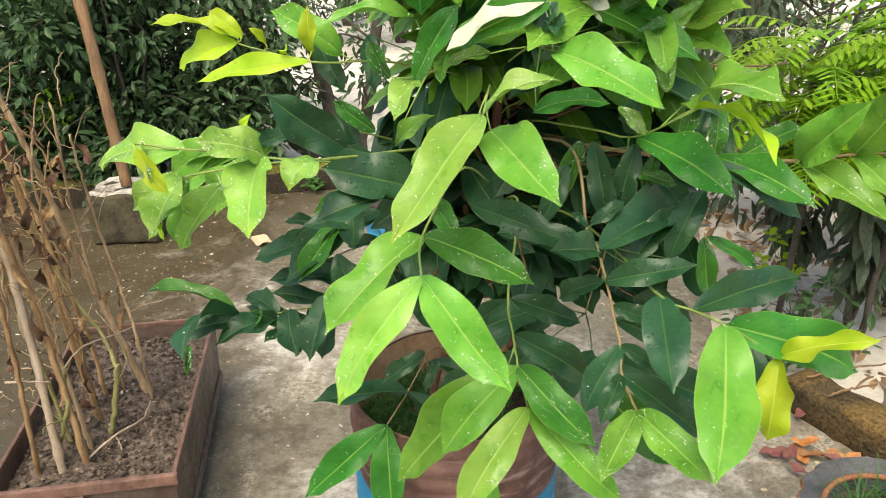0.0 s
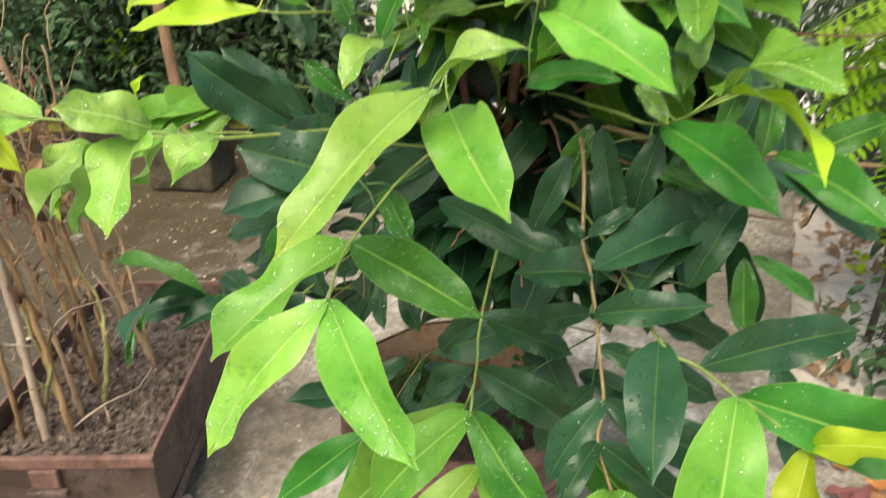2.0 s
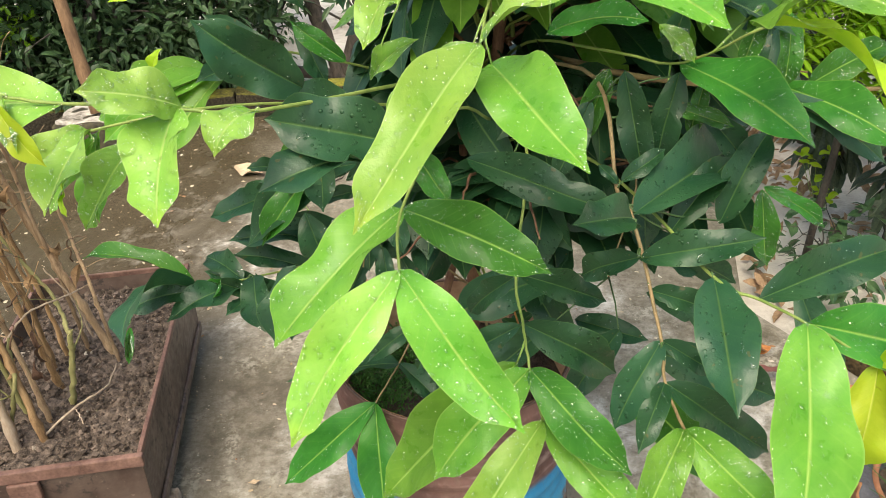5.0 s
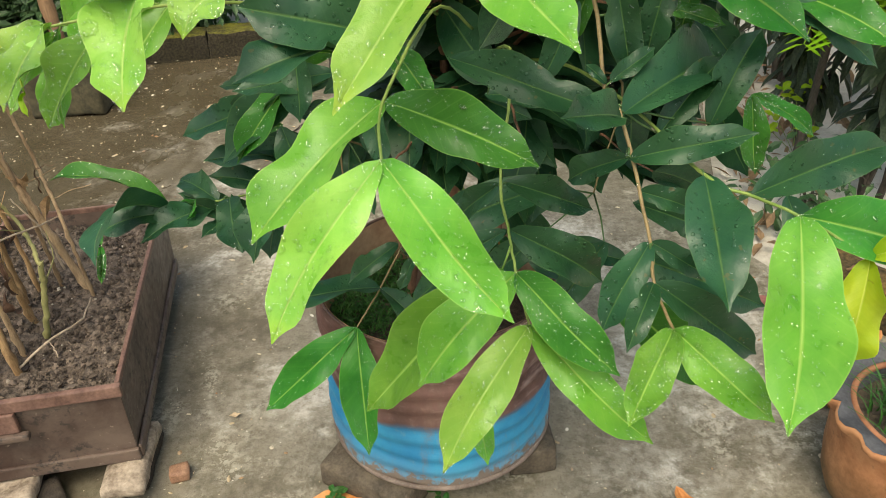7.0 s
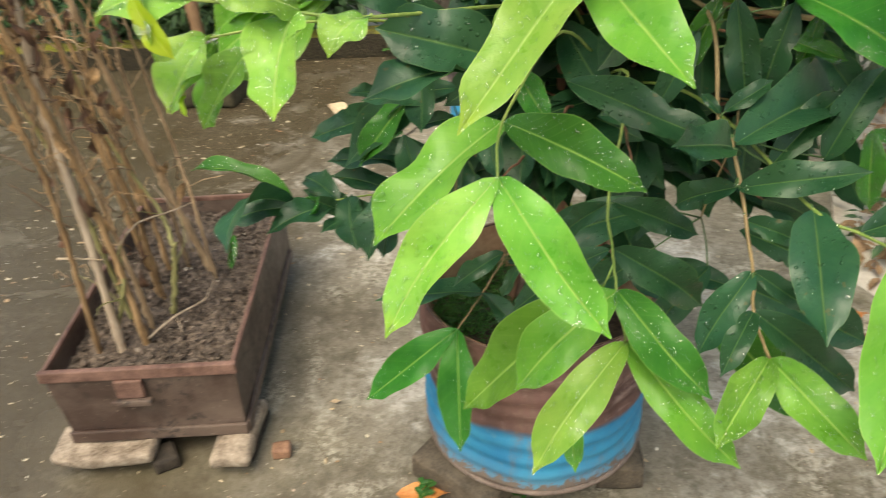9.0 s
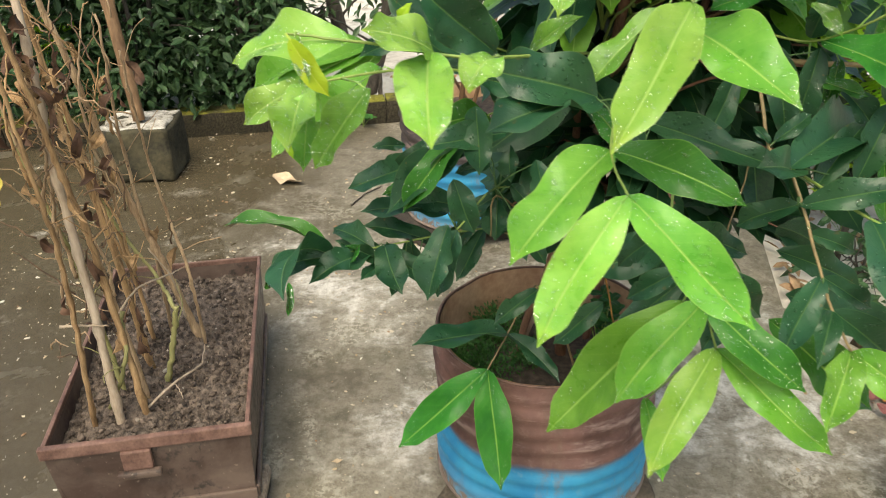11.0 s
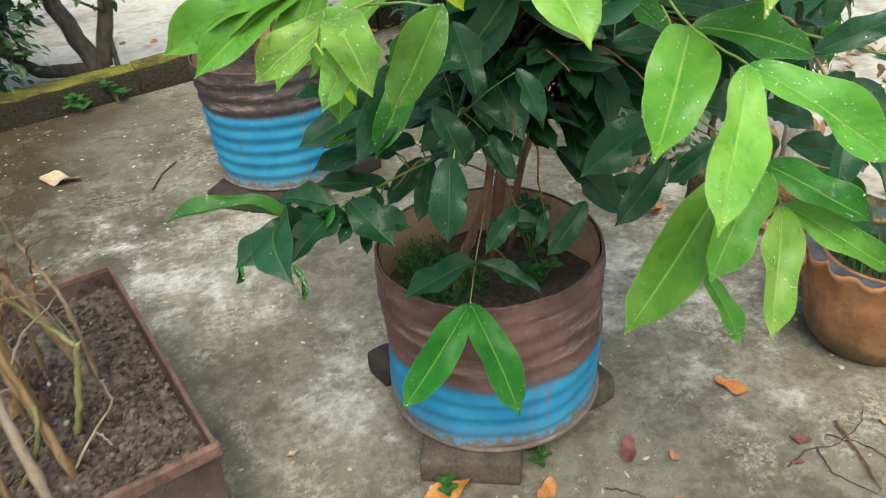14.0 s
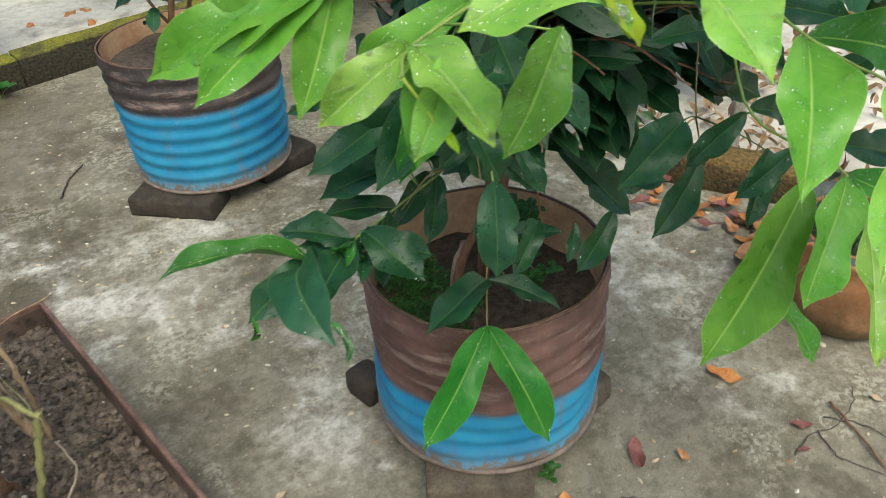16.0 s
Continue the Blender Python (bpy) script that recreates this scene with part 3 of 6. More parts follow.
def half_drum(name, x, y, z, r_top, r_low, height, paint, soil_depth, label, seed, ribs=0.0045, dent=0.004, oval=0.0, rz=0.0):
    top = base_at(name, x, y, z, label, "drum planter", rz=rz)
    bm = bmesh.new()
    n, rows = 64, 46
    rings = []
    for i in range(rows + 1):
        s = i / rows
        # rolled ribs round the shell
        rib = ribs * math.sin(s * 2 * math.pi * 9.0) * (1.0 if 0.05 < s < 0.93 else 0.2)
        ring = []
        for k in range(n):
            a = 2 * math.pi * k / n
            rr = r_low + (r_top - r_low) * s + rib
            rr += dent * noise.noise(Vector((math.cos(a) * 2.2 + seed, math.sin(a) * 2.2, s * 3)))
            wob = oval * math.cos(2 * a) * (0.3 + 0.7 * s)
            zz = height * s + (0.006 * noise.noise(Vector((math.cos(a) * 1.6, math.sin(a) * 1.6, seed))) if i == rows else 0)
            ring.append(bm.verts.new(((rr + wob) * math.cos(a), (rr - wob) * math.sin(a), zz)))
        rings.append(ring)
    for a, b in zip(rings, rings[1:]):
        for k in range(n):
            bm.faces.new((a[k], a[(k + 1) % n], b[(k + 1) % n], b[k]))
    bm.faces.new(list(reversed(rings[0])))
    shell = part("shell", bm, paint, top)
    # inner wall, open upward, and lip
    bm = bmesh.new()
    inner = []
    for s in (1.0, 0.97, 0.92, 0.85, 0.78, 0.7, 0.6, 0.5, 0.4, 0.3):
        ring = []
        for k in range(n):
            a = 2 * math.pi * k / n
            rr = r_low + (r_top - r_low) * s - 0.007 - ribs + dent * noise.noise(Vector((math.cos(a) * 2.2 + seed, math.sin(a) * 2.2, s * 3)))
            wob = oval * math.cos(2 * a) * (0.3 + 0.7 * s)
            zz = height * s + (0.006 * noise.noise(Vector((math.cos(a) * 1.6, math.sin(a) * 1.6, seed))) if s == 1.0 else 0)
            ring.append(bm.verts.new(((rr + wob) * math.cos(a), (rr - wob) * math.sin(a), zz)))
        inner.append(ring)
    for a, b in zip(inner, inner[1:]):
        for k in range(n):
            bm.faces.new((a[k], a[(k + 1) % n], b[(k + 1) % n], b[k]))
    part("inner_wall", bm, DRUM_INSIDE, top, "rusty inner wall")
    bm = bmesh.new()
    ring = []
    for k in range(n + 1):
        a = 2 * math.pi * k / n
        rr = r_top - 0.004 + dent * noise.noise(Vector((math.cos(a) * 2.2 + seed, math.sin(a) * 2.2, 3)))
        wob = oval * math.cos(2 * a)
        ring.append(((rr + wob) * math.cos(a), (rr - wob) * math.sin(a), height + 0.006 * noise.noise(Vector((math.cos(a) * 1.6, math.sin(a) * 1.6, seed)))))
    part("lip", tube_into(bm, ring, 0.0035, 6, False), LIP_RUST, top, "bent rusty lip")
    bm = bmesh.new()
    ring = [((r_low + 0.002) * math.cos(2 * math.pi * k / n), (r_low + 0.002) * math.sin(2 * math.pi * k / n), 0.006) for k in range(n + 1)]
    part("foot_ring", tube_into(bm, ring, 0.006, 6, False), FOOT_RUST, top, "dirty rolled foot ring")
    bm = bmesh.new()
    bmesh.ops.create_circle(bm, cap_ends=True, segments=48, radius=r_low * 0.985)
    bmesh.ops.subdivide_edges(bm, edges=bm.edges[:], cuts=1)
    for _ in range(4):
        bmesh.ops.triangulate(bm, faces=bm.faces[:])
        bmesh.ops.subdivide_edges(bm, edges=[e for e in bm.edges if e.calc_length() > 0.04], cuts=1)
    for v in bm.verts:
        v.co.z = height - soil_depth + 0.022 * noise.noise(v.co * 9 + Vector((seed, 0, 0))) + 0.008 * noise.noise(v.co * 40)
    part("soil", bm, SOIL_DARK, top, "dark damp potting soil")
    return top


DRUM1 = (0.128, 1.787, 0.068)
DRUM2 = (-0.122, 3.265, 0.066)
half_drum("half_drum", *DRUM1, 0.251, 0.246, 0.391, DRUM_NEAR, 0.125, "cut oil drum planter, rust brown over faded blue paint", 1, 0.0030, 0.009)
half_drum("half_drum", *DRUM2, 0.288, 0.262, 0.450, DRUM_FAR, 0.06, "cut oil drum planter, dark brown over bright blue, on a brick", 4)


STONE_BROWN = simple("stone_earthy", (0.055, 0.043, 0.030), (0.165, 0.130, 0.092), 22, (0.8, 0.95), 1.0, 0.010)


def loose_stone(name, x, y, lo, hi, rz, material, label, category, seed, bevel=0.012, rough=0.008):
    ob = new(name, finish(name, rough_block(lo, hi, bevel, 4, rough, seed), material))
    ob.matrix_basis = pose(x, y, 0, 0, 0, rz)
    return tagged(ob, label, category)


loose_stone("support_brick", -0.30, 3.10, (-0.15, -0.075, 0), (0.15, 0.075, 0.066), -38, STONE_DARK, "dark damp brick under the far drum", "brick", 21)
loose_stone("support_brick", 0.08, 3.18, (-0.12, -0.07, 0), (0.12, 0.07, 0.064), 20, STONE_DARK, "dark damp brick under the far drum", "brick", 22)
loose_stone("support_stone", -0.095, 1.975, (-0.040, -0.050, 0), (0.040, 0.050, 0.068), 15, STONE_DARK, "dark rounded stone wedged under the drum", "stone", 23, 0.02, 0.008)
loose_stone("support_brick", 0.016, 1.640, (-0.112, -0.100, 0), (0.112, 0.100, 0.067), -26, STONE_BROWN, "dark earth-stained brick under the front of the drum", "brick", 24, 0.010, 0.004)
loose_stone("support_brick", 0.330, 1.715, (-0.055, -0.065, 0), (0.055, 0.065, 0.067), 12, STONE_BROWN, "broken brown brick under the edge of the drum", "brick", 25, 0.010, 0.006)


# ---- metal trough with dead stems ----
def trough():
    ux = Vector((0.966, 0.26, 0))
    ang = math.degrees(math.atan2(ux.y, ux.x))
    top = base_at("planter_trough", -0.823, 1.905, 0, "brown sheet-metal planter trough with dry dead stems, on bricks", "planter", rz=ang)
    w, l, z0, z1, th = 0.212, 0.395, 0.075, 0.298, 0.006
    b = 0.96

    def wall(name, a, c, inward):
        bm = bmesh.new()
        ax, ay = a
        cx, cy = c
        ix, iy = inward
        q = []
        for dx in (0, th):
            q += [(ax * b + ix * dx, ay * b + iy * dx, z0), (cx * b + ix * dx, cy * b + iy * dx, z0), (cx + ix * dx, cy + iy * dx, z1), (ax + ix * dx, ay + iy * dx, z1)]
        v = [bm.verts.new(p) for p in q]
        for f in ((0, 1, 2, 3), (7, 6, 5, 4), (0, 4, 5, 1), (1, 5, 6, 2), (2, 6, 7, 3), (3, 7, 4, 0)):
            bm.faces.new([v[k] for k in f])
        bmesh.ops.subdivide_edges(bm, edges=[e for e in bm.edges if e.calc_length() > 0.1], cuts=7, use_grid_fill=True)
        for p in bm.verts:
            d = 0.004 * noise.noise(p.co * 5) * (1 if z0 + 0.02 < p.co.z < z1 - 0.02 else 0)
            p.co += Vector((ix, iy, 0)) * d
        part(name, bm, TROUGH_PAINT, top, "", False)

    wall("side_wall", (-w, -l), (w, -l), (0, 1))
    wall("side_wall", (w, -l), (w, l), (-1, 0))
    wall("side_wall", (w, l), (-w, l), (0, -1))
    wall("side_wall", (-w, l), (-w, -l), (1, 0))
    for name, lo, hi in (("rim_strip", (-w - 0.007, -l - 0.008, z1 - 0.024), (w + 0.007, -l + 0.007, z1 + 0.005)),
                         ("rim_strip", (-w - 0.004, l - 0.007, z1 - 0.012), (w + 0.004, l + 0.003, z1 + 0.004)),
                         ("rim_strip", (w - 0.007, -l + 0.0075, z1 - 0.012), (w + 0.003, l - 0.0075, z1 + 0.004)),
                         ("rim_strip", (-w - 0.003, -l + 0.0075, z1 - 0.012), (-w + 0.007, l - 0.0075, z1 + 0.004))):
        part(name, box_into(bmesh.new(), lo, hi, 0.003), TROUGH_RIM, top, "worn reddish folded rim", False)
    # foot bead, handle plate and its grip
    part("foot_bead", box_into(bmesh.new(), (-w * b - 0.005, -l * b - 0.012, z0), (w * b + 0.005, -l * b - 0.001, z0 + 0.032), 0.004), TROUGH_PAINT, top, "", False)
    part("foot_bead", box_into(bmesh.new(), (w * b + 0.001, -l * b + 0.0, z0), (w * b + 0.010, l * b, z0 + 0.032), 0.004), TROUGH_PAINT, top, "", False)
    part("handle_plate", box_into(bmesh.new(), (-0.058, -l - 0.014, z1 - 0.075), (0.005, -l - 0.001, z1 - 0.025), 0.004), TROUGH_RIM, top, "small folded handle plate", False)
    part("handle_grip", box_into(bmesh.new(), (-0.071, -l - 0.024, z1 - 0.092), (0.021, -l - 0.006, z1 - 0.076), 0.005), TROUGH_PAINT, top, "", False)
    part("floor_plate", box_into(bmesh.new(), (-w * b, -l * b, z0 - 0.004), (w * b, l * b, z0 + 0.004)), TROUGH_PAINT, top, "", False)
    # crumbly soil
    bm = bmesh.new()
    bmesh.ops.create_grid(bm, x_segments=90, y_segments=170, size=1)
    for v in bm.verts:
        v.co.x *= w - 0.008
        v.co.y *= l - 0.008
        c = noise.cell(v.co * 55) * 0.006
        v.co.z = z1 - 0.058 + 0.012 * noise.noise(v.co * 7) + 0.020 * abs(noise.noise(v.co * 30)) + 0.010 * noise.noise(v.co * 62) + c * 0.5
    part("soil", bm, SOIL_TROUGH, top, "crumbly grey-brown dry soil")
    return top, ang


SOIL_TROUGH = simple("soil_trough", (0.020, 0.014, 0.011), (0.245, 0.190, 0.150), 55, (0.9, 1.0), 1.0, 0.012)
TROUGH, TROUGH_TURN = trough()
for x, y, rz, lo, hi, sd in ((-0.845, 1.500, 14, (-0.125, -0.055, 0.038), (0.115, 0.060, 0.073), 31), (-0.560, 1.605, 101, (-0.105, -0.050, 0.036), (0.100, 0.045, 0.073), 32),
                             (-1.02, 2.25, 17, (-0.1, -0.05, 0), (0.1, 0.05, 0.072), 33), (-0.86, 2.24, 15, (-0.1, -0.05, 0), (0.08, 0.05, 0.072), 34)):
    loose_stone("support_brick", x, y, lo, hi, rz, BRICK_OLD, "weathered pale slab under the trough", "brick", sd, 0.012, 0.010)
# dark blocks filling the gap below the two front slabs
for x, y, rz, lo, hi, sd in ((-0.850, 1.545, 14, (-0.10, -0.05, 0), (0.10, 0.05, 0.045), 37), (-0.560, 1.640, 101, (-0.09, -0.035, 0), (0.08, 0.035, 0.044), 38)):
    loose_stone("support_stone", x, y, lo, hi, rz, STONE_DARK, "dark stone under a pale slab", "stone", sd)
loose_stone("brick_chip", -0.455, 1.60, (-0.022, -0.018, 0), (0.022, 0.018, 0.03), 20, simple("brick_chip_red", (0.20, 0.10, 0.06), (0.42, 0.24, 0.15), 40), "broken red brick chip on the concrete", "brick chip", 35, 0.008, 0.004)
loose_stone("brick_chip", -0.72, 1.52, (-0.03, -0.03, 0), (0.03, 0.03, 0.04), 40, STONE_DARK, "dark stone chip under the trough", "stone", 36, 0.008, 0.004)

# ---- fruit tree in the near drum ----
TREE = base_at("fruit_tree", 0.17, 1.86, 0.28, "leafy young fruit tree with drooping wet leaves, growing in a drum", "tree")
TREE_INV = Matrix.Translation((-0.17, -1.86, -0.28))


def to_tree(p):
    return TREE_INV @ Vector(p)


def limb(name, pts, r0, r1, material, n=14, parent=TREE, wobble=0.004, seed=0):
    q = curve_points([to_tree(p) for p in pts], n, wobble, random.Random(seed))
    return part(name, tube(q, [r0 + (r1 - r0) * i / n for i in range(n + 1)], 8), material, parent)


limb("trunk", [(0.175, 1.87, 0.22), (0.165, 1.85, 0.38), (0.175, 1.80, 0.65), (0.205, 1.80, 0.80), (0.21, 1.79, 0.95), (0.24, 1.76, 1.22)], 0.0145, 0.010, BARK_RED, 24)
limb("trunk", [(0.05, 1.81, 0.24), (0.075, 1.80, 0.41), (0.12, 1.76, 0.60), (0.16, 1.78, 0.80), (0.15, 1.74, 1.1), (0.12, 1.72, 1.4)], 0.0100, 0.007, BARK_RED, 22)
limb("trunk", [(0.22, 1.90, 0.24), (0.26, 1.92, 0.5), (0.33, 1.86, 0.85), (0.38, 1.80, 1.15), (0.45, 1.82, 1.5)], 0.0100, 0.007, BARK_RED, 20)
limb("aerial_root", [(0.205, 1.79, 0.78), (0.235, 1.76, 0.66), (0.25, 1.78, 0.56), (0.28, 1.8, 0.44)], 0.0025, 0.002, simple("root_orange", (0.30, 0.13, 0.03), (0.5, 0.26, 0.07), 50), 10)
limb("cut_stub", [(0.045, 1.795, 0.32), (0.075, 1.815, 0.39), (0.108, 1.828, 0.462)], 0.0125, 0.0115, simple("stub_split", (0.24, 0.13, 0.09), (0.52, 0.36, 0.26), 30, (0.7, 0.9), 0.5, 0.003, (1, 1, 0.3)), 8)

TWIG_NO = [0]


def twig(pts, r0, r1, material):
    TWIG_NO[0] += 1
    # joins the trunk at its inner end
    first = Vector(pts[0])
    root = Vector((0.20, 1.79, min(first.z - 0.1, 1.15)))
    return limb("branch", [root, (root + first) / 2 + Vector((0, 0, 0.02)), *pts], r0, r1, material, 10 + 4 * len(pts), TREE, 0.0007, TWIG_NO[0])


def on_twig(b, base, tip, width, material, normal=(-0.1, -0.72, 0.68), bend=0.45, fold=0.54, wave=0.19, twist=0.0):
    p, q = to_tree(base), to_tree(tip)
    seed = p.x * 37 + p.z * 91
    bm = leaf_bm((q - p).length, width * 1.06, bend, fold, wave, twist, 22, seed, cols=3, nibbled=material is LEAF_DARK)
    bm.normal_update()
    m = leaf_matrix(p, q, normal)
    near = min((v.co for v in b.data.vertices), key=lambda c: (c - p).length)
    if 0.006 < (near - p).length < 0.16:
        back = m.inverted()
        had = set(bm.faces)
        tube_into(bm, [back @ near, (back @ near) * 0.45 + Vector((0, -0.002, 0.003)), Vector((0, 0.004, 0))], [0.0016, 0.0013, 0.0011], 5)
        uvl = bm.loops.layers.uv["UVMap"]
        for f in bm.faces:
            if f not in had:
                for lp in f.loops:
                    lp[uvl].uv = (0.5, 0.5)
    if material is not LEAF_LIME:
        rain_beads(bm, width, random.Random(int(seed * 100)), 220 if material is not LEAF_DARK else 18)
    ob = part("leaf", bm, [material, WATER], b)
    ob.matrix_basis = m
    return ob


def rain_beads(bm, width, r, count):
    """Low round beads of rain standing on the upper face of a blade."""
    blade = [f for f in bm.faces if len(f.verts) == 4 and f.calc_area() > 6e-6]
    if not blade:
        return
    sites = []
    for k in range(count):
        f = r.choice(blade)
        a, c, d, e = (v.co for v in f.verts)
        s, t = r.random(), r.random()
        sites.append((a.lerp(c, s).lerp(e.lerp(d, s), t), f.normal.copy() if f.normal.length else Vector((0, 0, 1))))
    for p, n in sites:
        if n.z < 0:
            n = -n
        rad = 0.0009 + 0.0021 * r.random() ** 2.0
        x = n.orthogonal().normalized()
        y = n.cross(x)
        x, y = x * r.uniform(0.7, 1.2), y * r.uniform(0.8, 1.7)
        rings = []
        for w, h in ((1.0, 0.0), (0.80, 0.28), (0.42, 0.42)):
            rings.append([bm.verts.new(p + (x * math.cos(a) + y * math.sin(a)) * rad * w + n * rad * h) for a in (2 * math.pi * i / 7 for i in range(7))])
        top = bm.verts.new(p + n * rad * 0.47)
        new_faces = []
        for a, c in zip(rings, rings[1:]):
            new_faces += [bm.faces.new((a[i], a[(i + 1) % 7], c[(i + 1) % 7], c[i])) for i in range(7)]
        new_faces += [bm.faces.new((rings[-1][i], rings[-1][(i + 1) % 7], top)) for i in range(7)]
        for f in new_faces:
            f.material_index = 1


b = twig([(0.22, 1.62, 1.02), (0.19, 1.38, 1.12), (0.155, 1.18, 1.087), (0.165, 1.088, 1.069)], 0.003, 0.0014, TWIG_GREEN)
on_twig(b, (0.165, 1.088, 1.069), (0.071, 0.984, 0.938), 0.061, LEAF_YOUNG, bend=0.55)
on_twig(b, (0.165, 1.088, 1.069), (0.286, 0.98, 0.972), 0.064, LEAF_FRESH, bend=0.5)
on_twig(b, (0.155, 1.18, 1.087), (0.04, 1.06, 0.994), 0.078, LEAF_FRESH, bend=0.5, normal=(-0.35, -0.7, 0.6))
on_twig(b, (0.155, 1.18, 1.087), (0.309, 1.144, 1.034), 0.062, LEAF_MID, bend=0.6)

on_twig(b, (0.148, 1.262, 1.122), (0.008, 1.170, 1.109), 0.084, LEAF_DARK, bend=0.5, normal=(-0.2, -0.55, 0.8))
on_twig(b, (0.143, 1.255, 1.128), (0.007, 1.223, 1.169), 0.082, LEAF_DARK, bend=0.5, normal=(-0.2, -0.75, 0.6))
on_twig(b, (0.012, 1.352, 1.160), (-0.085, 1.295, 1.256), 0.074, LEAF_DARK, bend=0.4, normal=(-0.25, -0.8, 0.5))

b = twig([(0.22, 1.66, 1.16), (0.235, 1.4, 1.25), (0.236, 1.215, 1.248)], 0.003, 0.0014, TWIG_GREEN)
on_twig(b, (0.236, 1.215, 1.248), (0.137, 1.041, 1.133), 0.070, LEAF_YOUNG, bend=0.6, wave=0.16)
on_twig(b, (0.236, 1.215, 1.248), (0.339, 1.22, 1.291), 0.040, LEAF_YOUNG, bend=1.2, wave=0.2, normal=(0, -0.3, 0.9))
on_twig(b, (0.242, 1.274, 1.211), (0.339, 1.117, 1.157), 0.079, LEAF_FRESH, bend=0.6)
on_twig(b, (0.225, 1.3, 1.225), (0.128, 1.265, 1.129), 0.050, LEAF_FRESH, bend=0.5, normal=(-0.7, -0.5, 0.5))

b = twig([(0.16, 1.6, 1.1), (0.09, 1.32, 1.165), (0.017, 1.172, 1.196), (-0.055, 1.155, 1.205), (-0.13, 1.1, 1.23), (-0.196, 1.1, 1.237)], 0.003, 0.0014, TWIG_GREEN)
on_twig(b, (-0.055, 1.155, 1.205), (-0.043, 1.05, 1.132), 0.069, LEAF_YOUNG, bend=0.5)
on_twig(b, (-0.05, 1.16, 1.205), (-0.117, 1.1, 1.241), 0.053, LEAF_YOUNG, bend=0.7, fold=0.3, normal=(0, -0.7, 0.7))
on_twig(b, (-0.13, 1.1, 1.23), (-0.269, 1.129, 1.198), 0.060, LEAF_YOUNG, bend=0.7, fold=0.3, normal=(0, -0.6, 0.8))
on_twig(b, (-0.188, 1.1, 1.237), (-0.169, 1.07, 1.189), 0.016, LEAF_YOUNG, bend=0.4, fold=0.4)
on_twig(b, (0.017, 1.172, 1.196), (-0.009, 1.12, 1.17), 0.045, LEAF_YOUNG, bend=1.6, fold=0.3)
on_twig(b, (-0.093, 1.2, 1.226), (-0.077, 1.2, 1.251), 0.013, LEAF_LIME, bend=0.8)
on_twig(b, (-0.191, 1.09, 1.234), (-0.152, 1.08, 1.177), 0.025, LEAF_LIME, bend=0.6)

b = twig([(0.12, 1.6, 1.05), (-0.08, 1.38, 1.13), (-0.231, 1.283, 1.132), (-0.26, 1.25, 1.12)], 0.003, 0.0014, TWIG_GREEN)
on_twig(b, (-0.231, 1.283, 1.132), (-0.326, 1.293, 1.073), 0.050, LEAF_YOUNG, bend=0.7)
on_twig(b, (-0.231, 1.283, 1.132), (-0.226, 1.154, 1.086), 0.061, LEAF_YOUNG, bend=0.5)
on_twig(b, (-0.225, 1.29, 1.128), (-0.243, 1.27, 1.016), 0.043, LEAF_FRESH, bend=0.6)
on_twig(b, (-0.14, 1.34, 1.14), (-0.25, 1.4, 1.03), 0.067, LEAF_FRESH, bend=0.6, normal=(-0.6, -0.5, 0.6))
on_twig(b, (-0.243, 1.22, 1.081), (-0.234, 1.2, 1.061), 0.009, LEAF_LIME, bend=1.4)
on_twig(b, (-0.205, 1.25, 1.136), (-0.268, 1.22, 1.054), 0.040, LEAF_YOUNG, bend=0.5)
on_twig(b, (-0.131, 1.2, 1.152), (-0.202, 1.18, 1.056), 0.054, LEAF_FRESH, bend=0.5)

b = twig([(0.1, 1.72, 1.05), (-0.1, 1.62, 1.13), (-0.22, 1.58, 1.115)], 0.003, 0.0014, TWIG_GREEN)
on_twig(b, (-0.2, 1.58, 1.115), (-0.427, 1.627, 1.021), 0.080, LEAF_FRESH, bend=0.8)
on_twig(b, (-0.2, 1.58, 1.11), (-0.39, 1.56, 1.003), 0.066, LEAF_FRESH, bend=0.6)
on_twig(b, (-0.22, 1.58, 1.11), (-0.417, 1.62, 1.026), 0.066, LEAF_FRESH, bend=0.8)
on_twig(b, (-0.18, 1.6, 1.11), (-0.286, 1.5, 0.983), 0.069, LEAF_FRESH, bend=0.5)
on_twig(b, (-0.12, 1.62, 1.12), (-0.214, 1.55, 1.103), 0.042, LEAF_DARK)

b = twig([(0.13, 1.8, 0.7), (-0.05, 1.66, 0.74), (-0.2, 1.58, 0.742), (-0.286, 1.55, 0.737)], 0.003, 0.0014, TWIG_GREEN)
on_twig(b, (-0.286, 1.55, 0.737), (-0.489, 1.559, 0.787), 0.058, LEAF_MID, bend=1.15, fold=0.85, normal=(0.05, -0.20, 0.97), wave=0.15)
on_twig(b, (-0.286, 1.548, 0.735), (-0.326, 1.362, 0.752), 0.082, LEAF_DARK, bend=1.9, fold=0.35, normal=(-0.55, -0.15, 0.82), wave=0.10)
on_twig(b, (-0.322, 1.385, 0.772), (-0.318, 1.350, 0.728), 0.020, LEAF_MID, bend=1.2, fold=0.9, normal=(0.5, -0.7, 0.4))
on_twig(b, (-0.280, 1.545, 0.735), (-0.399, 1.504, 0.715), 0.060, LEAF_DARK, bend=1.0, fold=0.45, normal=(-0.2, -0.6, 0.75))
on_twig(b, (-0.392, 1.507, 0.722), (-0.404, 1.497, 0.690), 0.018, LEAF_MID, bend=1.6, fold=0.9, normal=(0.4, -0.6, 0.6))
